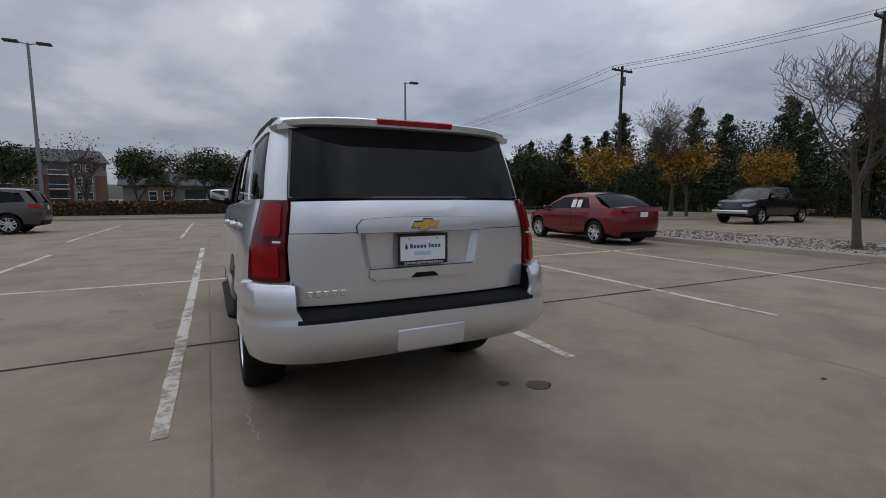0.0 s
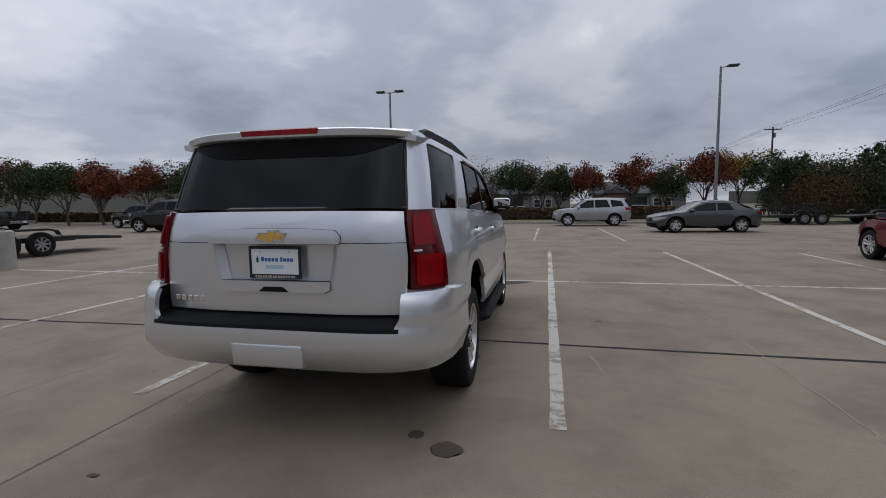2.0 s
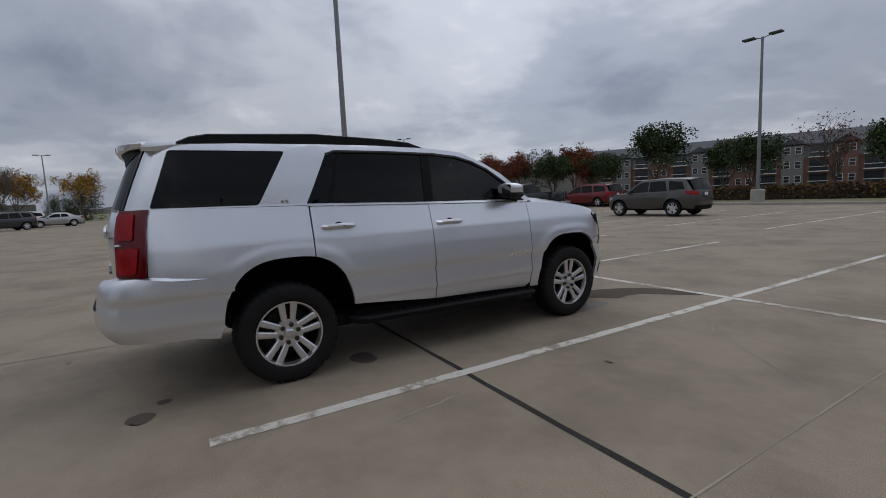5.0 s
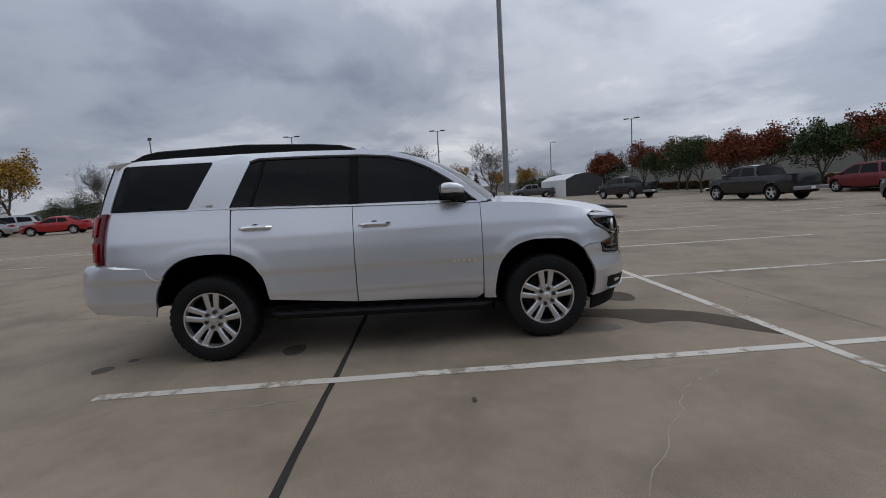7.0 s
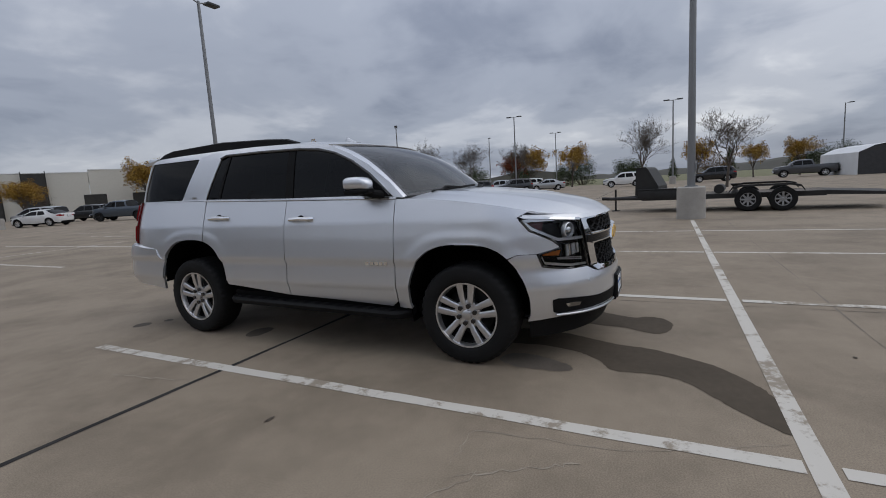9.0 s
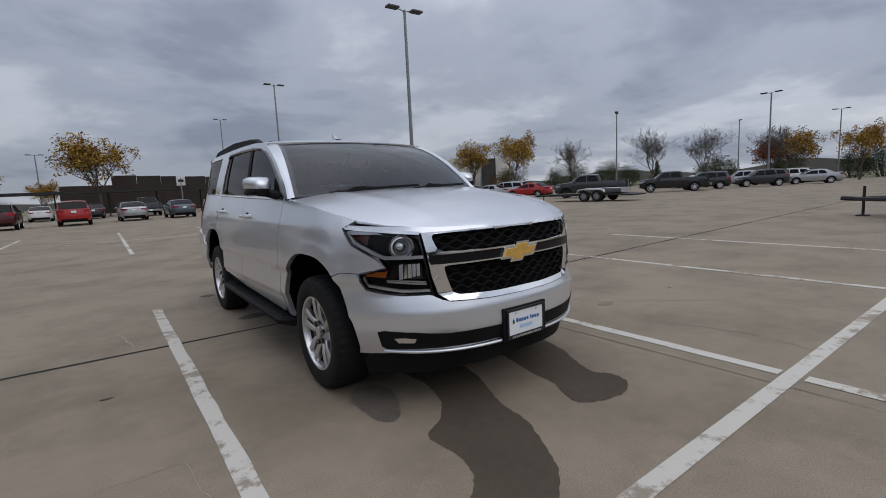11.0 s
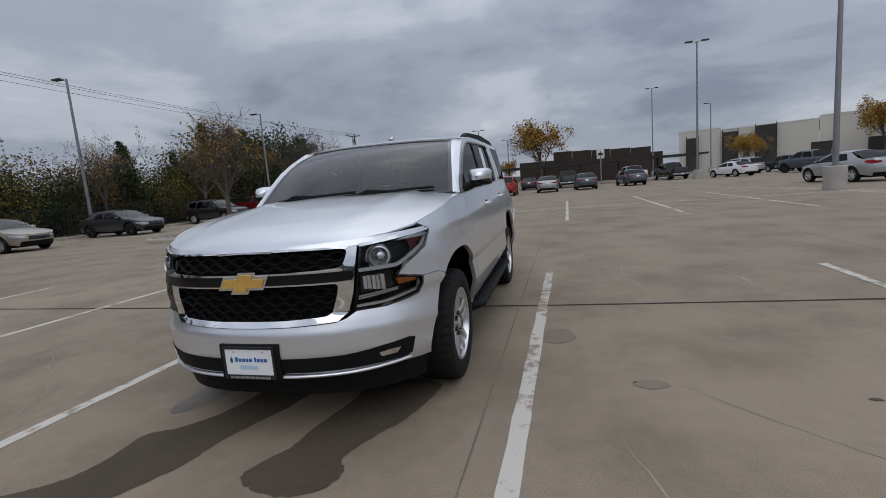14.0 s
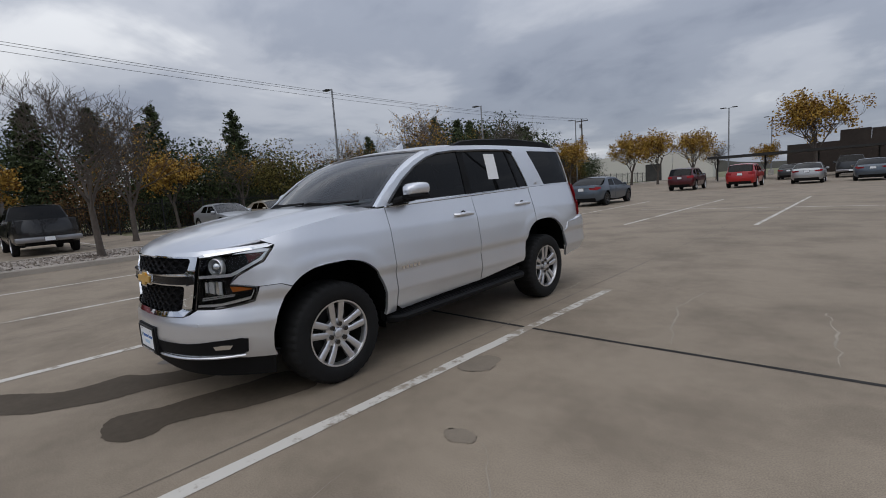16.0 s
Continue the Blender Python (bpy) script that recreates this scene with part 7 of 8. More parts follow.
def shrub_mass(seed, h, r, leaf, count=7400, size=0.095):
    """A many-stemmed thicket tree, leafy down to the ground."""
    rng, nrng = random.Random(seed), np.random.default_rng(seed)
    bm = bmesh.new()
    cs = []
    for k in range(26):
        a, q = rng.uniform(0, 2 * math.pi), math.sqrt(rng.random()) * r
        top = Vector((math.cos(a) * q, math.sin(a) * q, h * rng.uniform(0.35, 1.0) * (1 - 0.35 * q / r)))
        tube(bm, [(top.x * 0.3, top.y * 0.3, -0.05), (top.x * 0.7, top.y * 0.8, top.z * 0.5), tuple(top)], [0.05, 0.03, 0.012], 4, cap=False)
        m = count // 26
        c = np.array(top) + np.clip(nrng.normal(size=(m, 3)), -1.5, 1.5) * np.array((r * 0.26, r * 0.26, h * 0.15))
        c[:, 2] = np.abs(c[:, 2])
        cs.append(c)
    me = bpy.data.meshes.new("trunk")
    bm.to_mesh(me)
    bm.free()
    me.materials.append(DARKBARK)
    lm = leaf_mesh("crown", np.concatenate(cs), size, nrng)
    lm.materials.append(LEAF[leaf])
    return me, lm


KINDS = {
    "bare_tree": [broadleaf(s, 6.4, 1.9, 0.78, 6, "orange", 0, 0, 0) for s in (3, 8)],
    "sparse_tree": [broadleaf(s, 6.8, 2.0, 0.72, 5, "orange", 3, 0.09, 0.06) for s in (11, 12)],
    "orange_tree": [broadleaf(s, 6.4, 1.7, 0.72, 4, "orange", 46, 0.26, 0.10) for s in (21, 22)],
    "orange_small": [broadleaf(s, 4.2, 1.7, 0.9, 4, "orange", 30, 0.2, 0.085) for s in (25,)],
    "red_tree": [broadleaf(s, 6.0, 1.4, 0.62, 4, "red", 50, 0.28, 0.105) for s in (31, 32)],
    "green_tree": [broadleaf(s, 5.6, 1.2, 0.75, 4, "green", 60, 0.30, 0.105) for s in (41, 42)],
    "thin_red_tree": [broadleaf(s, 5.6, 1.2, 0.55, 4, "red", 5, 0.3, 0.08) for s in (51,)],
    "cedar": [conifer(s, 8.0, 2.1) for s in (61, 62, 63)],
    "thicket_green": [shrub_mass(s, 5.8, 2.6, "cedar") for s in (71, 72)],
    "thicket_olive": [shrub_mass(s, 5.6, 2.4, "olive") for s in (81, 82)],
    "thicket_brown": [shrub_mass(s, 5.2, 2.3, "brown", 3600) for s in (91, 92)],
}
LABELS = {
    "bare_tree": "leafless grey deciduous tree", "sparse_tree": "nearly bare tree with a few orange leaves", "orange_tree": "rounded tree in orange brown autumn leaf", "orange_small": "small tree in bright orange leaf",
    "red_tree": "tree in dark red autumn leaf", "green_tree": "dense dark green live oak", "thin_red_tree": "thin tree with sparse reddish leaves", "cedar": "dark green ragged cedar", "thicket_green": "dense dark green thicket tree",
    "thicket_olive": "yellowing olive thicket tree", "thicket_brown": "brown half-bare thicket tree",
}
trng = random.Random(5)


def plant(kind, x, y, h=None, turn=None, z=0.0, where=""):
    var = KINDS[kind]
    wood, crown = var[trng.randrange(len(var))]
    base = {"bare_tree": 6.4, "sparse_tree": 6.8, "orange_tree": 6.4, "orange_small": 4.2, "red_tree": 6.0, "green_tree": 5.6, "thin_red_tree": 5.6, "cedar": 8.0}.get(kind, 5.6)
    k = (h or base) / base
    t = thing("tree", pose(x, y, z, 0, 0, trng.uniform(0, 360) if turn is None else turn) @ Matrix.Diagonal((k * trng.uniform(0.92, 1.1), k * trng.uniform(0.92, 1.1), k, 1)), LABELS[kind] + (" " + where if where else ""), "tree")
    o = new("trunk", wood)
    o.parent = t
    if crown:
        o = new("crown", crown)
        o.parent = t
    return t


# kerbed islands
plant("bare_tree", 12.55, 0.45, 5.2, 20, 0.14, "on a kerbed island")
plant("sparse_tree", 12.1, -12.3, 5.2, None, 0.14, "on a kerbed island")
plant("bare_tree", 14.1, -21.8, 5.8, None, 0.14, "on a kerbed island")
plant("sparse_tree", 20.6, -2.4, 5.6, None, 0.0, "beside the parking row")
# grass corner in the north-east
plant("bare_tree", 25.0, 15.0, 8.0, None, 0.1, "on the grass corner")
plant("orange_small", 25.6, 14.3, 4.4, None, 0.1, "on the grass corner")
plant("orange_small", 22.6, 18.0, 4.4, None, 0.1, "on the grass corner")
plant("orange_tree", 30.0, 12.0, 4.2, None, 0.1, "by the fence")
# belt along the eastern fence
brng = random.Random(17)
for k in range(46):
    y = 62 - k * 3.0
    x0 = interp([(-75, 31.5), (-3, 32.0), (6, 37.5), (20, 36.0), (30, 31.5), (62, 30.0)], y)
    tall = 0.82 if y > 38 else 1.0 if y > 3 else 0.86 if y < -14 else 0.95
    kind = brng.choices(("cedar", "thicket_green", "thicket_olive", "thicket_brown"), (5, 4, 1, 1) if y > -14 else (1, 3, 4, 4))[0]
    plant(kind, x0 + brng.uniform(0, 1.6), y + brng.uniform(-1, 1), (brng.uniform(6.0, 9.0) if kind == "cedar" else brng.uniform(4.8, 6.8)) * tall, None, 0, "behind the fence")
    kind = brng.choices(("cedar", "thicket_green", "thicket_brown"), (6, 3, 1) if y > -14 else (1, 3, 4))[0]
    plant(kind, x0 + brng.uniform(3.0, 5.5), y + brng.uniform(-1.5, 1.5), (brng.uniform(7.0, 10.2) if kind == "cedar" else brng.uniform(5.8, 7.6)) * tall, None, 0, "behind the fence")
    for j in range(2):
        plant("thicket_green" if brng.random() < 0.7 else "thicket_brown", x0 + brng.uniform(0.6, 3.0), y + 1.5 * j + brng.uniform(-0.4, 0.4), brng.uniform(2.6, 3.8), None, -0.3, "behind the fence")
for k in range(14):
    plant("cedar" if k % 3 else "thicket_green", 33.5 + 2.2 * (k % 2), -37.0 - 1.7 * k, 8.6 + 0.5 * (k * 7 % 4), None, 0, "behind the fence")
for x, y, h in ((28.8, -30.0, 8.2), (29.2, -21.0, 7.0), (29.5, -11.5, 5.6), (30.5, -41.0, 8.5)):
    plant("sparse_tree", x, y, h, None, 0, "by the tree belt")
for x, y, h in ((28.6, -6.8, 4.6), (28.4, 2.0, 4.0), (17.5, -62.0, 7.0), (12.0, -58.0, 6.2), (22.5, -66.0, 7.4), (27.0, -56.0, 6.8)):
    plant("orange_tree" if y < -20 else "orange_small", x, y, h, None, 0, "near the lot's edge")
# north row behind the hedge
for kind, x, y, h in (("green_tree", -6.0, 38.0, 4.8), ("thin_red_tree", -9.6, 40.0, 6.0), ("green_tree", -17.5, 40.0, 4.8), ("green_tree", -13.3, 36.0, 4.7), ("green_tree", -1.0, 39.5, 5.2), ("thin_red_tree", -3.8, 37.5, 5.6), ("thin_red_tree", 1.5, 38.0, 5.2),
                      ("red_tree", 5.2, 38.5, 4.8), ("green_tree", 3.0, 39.0, 4.7), ("red_tree", 9.4, 39.5, 5.3), ("green_tree", 12.6, 41.0, 4.4), ("thin_red_tree", 12.9, 45.0, 6.2), ("red_tree", 16.4, 43.0, 6.0), ("green_tree", 20.0, 38.0, 5.2), ("orange_tree", 19.5, 44.0, 6.0), ("thicket_brown", 24.0, 42.0, 5.6),
                      ("thicket_green", 26.0, 38.0, 5.4), ("thicket_brown", 22.5, 36.0, 4.6), ("green_tree", 27.5, 34.0, 6.0), ("red_tree", -31.5, 29.0, 5.2), ("green_tree", -28.5, 30.5, 5.0), ("red_tree", -27.0, 34.0, 4.7), ("green_tree", -24.5, 33.8, 4.4), ("red_tree", -34.5, 27.5, 4.8), ("green_tree", -37.5, 27.0, 5.0),
                      ("red_tree", -41.0, 33.0, 5.8), ("green_tree", -45.0, 30.0, 5.6), ("red_tree", -48.5, 31.0, 6.0), ("green_tree", -52.0, 30.5, 5.2), ("red_tree", -56.0, 30.5, 6.4), ("red_tree", -58.5, 26.5, 5.6), ("green_tree", -61.0, 28.0, 5.4), ("red_tree", -36.0, 42.0, 6.6), ("green_tree", -28.2, 46.6, 7.9)):
    plant(kind, x, y, h, None, 0, "beyond the grass strip")
# western edge
for kind, x, y, h in (("bare_tree", -62.0, 0.2, 9.0), ("bare_tree", -36.5, 6.97, 5.8), ("bare_tree", -58.0, -22.4, 7.6), ("orange_tree", -68.0, 6.6, 5.6), ("orange_tree", -68.0, -16.0, 6.4), ("orange_tree", -70.0, -10.2, 6.4), ("orange_tree", -72.0, 13.6, 4.6), ("orange_tree", -71.0, 18.5, 4.8), ("red_tree", -78.0, -22.0, 6.2),
                      ("bare_tree", -50.0, -24.5, 7.6), ("bare_tree", -46.5, -33.0, 7.2), ("orange_tree", -44.0, -40.5, 8.0), ("orange_tree", -41.5, -46.5, 7.6), ("bare_tree", -59.5, -15.5, 7.0),
                      ("orange_tree", -46.5, -77.0, 8.8), ("orange_tree", -50.5, -75.0, 8.8), ("orange_tree", -30.5, -80.0, 5.4), ("orange_tree", -26.5, -70.0, 5.2), ("orange_tree", 1.2, -66.0, 9.4), ("bare_tree", -33.5, -82.0, 4.0), ("orange_tree", 6.8, -70.0, 4.4), ("bare_tree", 12.8, -72.0, 5.0)):
    plant(kind, x, y, h, None, 0, "beyond the parked rows")
for k in range(26):
    a = radians(158 + k * 3.2)
    plant(brng.choice(("thicket_green", "thicket_green", "cedar", "thicket_brown")), 92 * math.cos(a) + brng.uniform(-3, 3), 92 * math.sin(a) + brng.uniform(-3, 3), brng.uniform(3.4, 5.4), None, 0, "in the far tree line")


# ---- ground ----
def concrete():
    m = mat("concrete", (0.252, 0.202, 0.144), 0.86, vary=0.13, scale=0.22, fine_scale=9, bump=0.22, bump_scale=45, tint=(0.272, 0.219, 0.160))
    nt = m.node_tree
    b = nt.nodes["Principled BSDF"]
    src = b.inputs["Base Color"].links[0].from_socket
    tc = nt.nodes.new("ShaderNodeTexCoord")
    # soft blotches of old spills and tyre dirt
    n1 = nt.nodes.new("ShaderNodeTexNoise")
    n1.inputs["Scale"].default_value, n1.inputs["Detail"].default_value, n1.inputs["Roughness"].default_value = 0.9, 6, 0.62
    nt.links.new(tc.outputs["Object"], n1.inputs["Vector"])
    r1 = nt.nodes.new("ShaderNodeValToRGB")
    r1.color_ramp.elements[0].position, r1.color_ramp.elements[0].color = 0.36, (0.74, 0.73, 0.72, 1)
    r1.color_ramp.elements[1].position, r1.color_ramp.elements[1].color = 0.56, (1, 1, 1, 1)
    nt.links.new(n1.outputs["Fac"], r1.inputs[0])
    # fine sand speckle
    n2 = nt.nodes.new("ShaderNodeTexNoise")
    n2.inputs["Scale"].default_value, n2.inputs["Detail"].default_value = 130, 2
    nt.links.new(tc.outputs["Object"], n2.inputs["Vector"])
    r2 = nt.nodes.new("ShaderNodeValToRGB")
    r2.color_ramp.elements[0].position, r2.color_ramp.elements[0].color = 0.3, (0.78, 0.78, 0.78, 1)
    r2.color_ramp.elements[1].position, r2.color_ramp.elements[1].color = 0.66, (1.12, 1.12, 1.12, 1)
    nt.links.new(n2.outputs["Fac"], r2.inputs[0])
    for r in (r1, r2):
        mx = nt.nodes.new("ShaderNodeMixRGB")
        mx.blend_type = "MULTIPLY"
        mx.inputs[0].default_value = 1.0
        nt.links.new(src, mx.inputs[1])
        nt.links.new(r.outputs[0], mx.inputs[2])
        src = mx.outputs[0]
    nt.links.new(src, b.inputs["Base Color"])
    return m


def worn_paint():
    """White line paint, worn through to the concrete in patches."""
    m = bpy.data.materials.new("worn_white_paint")
    m.use_nodes = True
    nt = m.node_tree
    b = nt.nodes["Principled BSDF"]
    b.inputs["Roughness"].default_value = 0.8
    tc = nt.nodes.new("ShaderNodeTexCoord")
    n = nt.nodes.new("ShaderNodeTexNoise")
    n.inputs["Scale"].default_value, n.inputs["Detail"].default_value, n.inputs["Roughness"].default_value = 9, 8, 0.7
    n0 = nt.nodes.new("ShaderNodeTexNoise")
    n0.inputs["Scale"].default_value, n0.inputs["Detail"].default_value = 1.1, 3
    for q in (n, n0):
        nt.links.new(tc.outputs["Object"], q.inputs["Vector"])
    ad = nt.nodes.new("ShaderNodeMath")
    ad.operation = "ADD"
    nt.links.new(n.outputs["Fac"], ad.inputs[0])
    nt.links.new(n0.outputs["Fac"], ad.inputs[1])
    r = nt.nodes.new("ShaderNodeValToRGB")
    r.color_ramp.elements[0].position, r.color_ramp.elements[0].color = 0.88, (0.28, 0.235, 0.18, 1)
    r.color_ramp.elements[1].position, r.color_ramp.elements[1].color = 1.10, (0.56, 0.525, 0.465, 1)
    nt.links.new(ad.outputs[0], r.inputs[0])
    nt.links.new(r.outputs[0], b.inputs["Base Color"])
    return m


CONCRETE = concrete()
LINEPAINT = worn_paint()
KERBSTONE = mat("kerb_concrete", (0.33, 0.295, 0.25), 0.9, vary=0.22, scale=0.8, fine_scale=20, bump=0.25)
GRASS = mat("dry_grass", (0.17, 0.135, 0.070), 0.95, vary=0.35, scale=0.5, fine_scale=9, bump=0.6, bump_scale=25, tint=(0.14, 0.15, 0.07))
GRAVEL = mat("gravel_bed", (0.30, 0.26, 0.22), 0.95, vary=0.4, scale=3, fine_scale=40, bump=0.8, bump_scale=40)
SEALANT = mat("joint_sealant", (0.035, 0.033, 0.031), 0.9, vary=0.4, scale=3, spec=0.12)
CRACK = mat("saw_cut", (0.16, 0.135, 0.108), 0.9, vary=0.3, scale=4)
PALECRACK = mat("chalky_crack", (0.30, 0.257, 0.203), 0.9, vary=0.3, scale=4)
OIL = mat("oil_stain", (0.085, 0.066, 0.048), 0.8, vary=0.25, scale=6)
WET = mat("wet_concrete", (0.085, 0.068, 0.050), 0.8, spec=0.12, vary=0.18, scale=2.5, fine_scale=20)
FAINT = mat("faint_stain", (0.185, 0.15, 0.11), 0.75, vary=0.2, scale=4)
DAMP = mat("damp_concrete", (0.125, 0.105, 0.084), 0.55, vary=0.3, scale=5)
MULCH = mat("leaf_litter", (0.075, 0.05, 0.033), 0.95, vary=0.4, scale=5)

bm = bmesh.new()
bm.faces.new([bm.verts.new(p) for p in ((-1800, -1800, -0.02), (1800, -1800, -0.02), (1800, 1800, -0.02), (-1800, 1800, -0.02))])
tagged(part("ground", bm, GRASS), "dry grass land round the car park", "ground", kind="structure")
bm = bmesh.new()
bm.faces.new([bm.verts.new(p) for p in ((-78, -95, 0), (25.4, -95, 0), (25.4, -3.5, 0), (33.0, -3.5, 0), (33.0, 12.9, 0), (24.0, 27.6, 0), (-78, 27.6, 0))])
tagged(part("pavement", bm, CONCRETE), "wide pale tan concrete car park slab", "pavement", kind="structure")


def flat(name, loop, z, material, label, category, kind="", thick=0.0):
    bm = bmesh.new()
    bm.faces.new([bm.verts.new((x, y, z)) for x, y in loop])
    bmesh.ops.triangulate(bm, faces=bm.faces[:])
    return tagged(part(name, bm, material, smooth=False), label, category, kind=kind)


def stripe(a, b, w, z=0.003, jitter=0.0, seed=0):
    rng = random.Random(seed)
    a, b = Vector(a), Vector(b)
    d = (b - a).normalized()
    n = Vector((-d.y, d.x))
    k = max(1, int((b - a).length / 0.25))
    bm = bmesh.new()
    grid(bm, [[(*(a.lerp(b, i / k) + n * (w / 2 + rng.uniform(-1, 1) * jitter)), z), (*(a.lerp(b, i / k) - n * (w / 2 + rng.uniform(-1, 1) * jitter)), z)] for i in range(k + 1)])
    return bm


lines = []
for x, slope in ((-7.80, 0.022), (-4.69, 0.022), (-1.424, 0.011), (1.60, 0.011), (4.68, 0.0105), (7.82, 0.025)):
    lines.append(((x - slope * 1.98, -1.98), (x + slope * 3.5, 3.50)))
    lines.append(((x + slope * 3.64, 3.64), (x + slope * 8.9, 8.9)))
lines.append(((-10.5, 3.58), (9.0, 3.55)))
for x in (-11.5, -8.2, -5.05, -1.75, 1.4, 4.75, 7.9):
    lines.append(((x, -9.7), (x - 0.10, -21.2)))
lines.append(((-12.6, -15.3), (3.0, -15.4)))
lines.append(((-9.8, -26.5), (-12.6, -11.0)))
for x in (-20, -17, -14, -11, -8, -5, -2, 1.2, 4.4):
    lines.append(((x, 12.6), (x + 0.1, 21.8)))
for x in (-40, -37, -34, -31, -28, -25):
    lines.append(((x, 3.7), (x, 9.2)))
    lines.append(((x, -2.0), (x, 3.5)))
lines.append(((-42, 3.6), (-16, 3.6)))
for y in (-1.0, -4.1, -7.6, -11.3, -14.4, -17.8, -21.0, -26.5, -31.0):
    lines.append(((19.4, y), (25.0, y)))
for i, (a, b) in enumerate(lines):
    near = -6 < a[0] < 6 and -3 < a[1] < 9
    tagged(part("line_marking", stripe(a, b, 0.098, 0.003 + 0.0006 * (i % 3), 0.006 if near else 0.0, i), LINEPAINT, smooth=False), "worn white parking stall line painted on concrete", "road marking", "stall lines", "structure")

# slab joints: one wide sealed joint, thin saw cuts on a square grid
JX = [-1.18 + 4.58 * k for k in range(-9, 6)]
JY = [-0.22 + 4.57 * k for k in range(-12, 7)]
for k, y in enumerate(JY):
    wide = abs(y + 0.22) < 0.1 or k % 3 == 0
    x1 = 25.3 if y < -4 else 24
    bm = bmesh.new()
    rng = random.Random(k)
    xs = [lerp(-60, x1, i / 220) for i in range(221)]
    ww = 0.024 if abs(y + 0.22) < 0.1 else 0.012 if wide else 0.004
    main = abs(y + 0.22) < 0.1
    slope = -0.022 if main else -0.003
    if main:
        y = -0.18
    grid(bm, [[(x, y + slope * max(x, 0) + (0.03 * min(x + 1.4, 0) if main else 0) + rng.uniform(-1, 1) * 0.005 + s * ww * rng.uniform(0.7, 1.2), 0.002) for s in (1, -1)] for x in xs])
    tagged(part("slab_joint", bm, SEALANT if wide else CRACK, smooth=False), "dark sealed joint between concrete slabs" if wide else "thin saw cut joint in the concrete", "joint", "slab joints", "structure")
for k, x in enumerate(JX):
    bm = bmesh.new()
    rng = random.Random(k + 50)
    grid(bm, [[(x + rng.uniform(-1, 1) * 0.005 + s * 0.005, y, 0.0026) for s in (1, -1)] for y in [lerp(-90, 27.5, i / 260) for i in range(261)]])
    tagged(part("slab_joint", bm, PALECRACK if abs(x - 3.4) < 0.1 else CRACK, smooth=False), "thin saw cut joint in the concrete", "joint", "slab joints", "structure")


def crack(pts, w, material, seed):
    rng = random.Random(seed)
    dense = []
    for a, b in zip(pts, pts[1:]):
        for i in range(8):
            t = i / 8
            dense.append((lerp(a[0], b[0], t) + rng.uniform(-1, 1) * 0.02, lerp(a[1], b[1], t) + rng.uniform(-1, 1) * 0.02))
    dense.append(pts[-1])
    bm = bmesh.new()
    rows = []
    for i, p in enumerate(dense):
        q = dense[min(i + 1, len(dense) - 1)]
        o = dense[max(i - 1, 0)]
        d = Vector((q[0] - o[0], q[1] - o[1])).normalized()
        ww = w * rng.uniform(0.25, 1.0) * min(1, 4 * i / len(dense) + 0.2)
        rows.append([(p[0] - d.y * ww, p[1] + d.x * ww, 0.0022), (p[0] + d.y * ww, p[1] - d.x * ww, 0.0022)])
    grid(bm, rows)
    tagged(part("crack", bm, material, smooth=False), "hairline crack in the concrete", "crack", "cracks", "structure")


for i, (pts, w, ma) in enumerate((
    ([(-0.95, -1.67), (-0.98, -1.95), (-0.94, -2.24)], 0.012, PALECRACK),
    ([(3.40, -0.3), (3.40, -1.6), (3.36, -2.2), (3.42, -3.3)], 0.008, PALECRACK),
    ([(2.14, 2.19), (2.5, 1.95), (3.19, 1.42)], 0.004, PALECRACK),
    ([(2.2, 2.0), (1.82, 2.0), (1.76, 2.8), (1.46, 3.48)], 0.003, PALECRACK),
    ([(-2.64, -0.34), (-2.37, -1.51), (-2.45, -2.4)], 0.010, PALECRACK),
    ([(-3.69, -0.48), (-3.62, -1.29), (-3.53, -1.9)], 0.011, PALECRACK),
    ([(-2.3, 1.66), (-2.73, 2.14), (-3.6, 2.9)], 0.005, PALECRACK),
    ([(-1.9, 2.3), (-2.1, 3.1), (-2.0, 3.5)], 0.009, PALECRACK),
    ([(1.86, -0.26), (1.94, -0.60), (1.99, -1.05)], 0.008, PALECRACK),
    ([(2.25, 2.05), (2.06, 2.38), (1.95, 2.58)], 0.006, PALECRACK),
)):
    crack(pts, w, ma, i)


def blot(name, loop, material, label, z=0.0024, ragged=0.02, seed=1):
    """A flat stain with an uneven edge."""
    rng = random.Random(seed)
    pts = []
    n = len(loop)
    for i in range(n):
        p0, p1, p2, p3 = (Vector(loop[(i + j - 1) % n]) for j in range(4))
        for k in range(8):
            t = k / 8
            c = 0.5 * ((2 * p1) + (p2 - p0) * t + (2 * p0 - 5 * p1 + 4 * p2 - p3) * t * t + (3 * p1 - p0 - 3 * p2 + p3) * t ** 3)
            pts.append((c.x + rng.uniform(-1, 1) * ragged, c.y + rng.uniform(-1, 1) * ragged))
    return flat(name, pts, z, material, label, "stain", "structure")


def round_blot(name, x, y, rx, ry, material, label, seed, z=0.0024):
    rng = random.Random(seed)
    blot(name, [(x + rx * math.cos(a) * rng.uniform(0.8, 1.15), y + ry * math.sin(a) * rng.uniform(0.8, 1.15)) for a in [2 * math.pi * k / 9 for k in range(9)]], material, label, z, 0.008, seed)


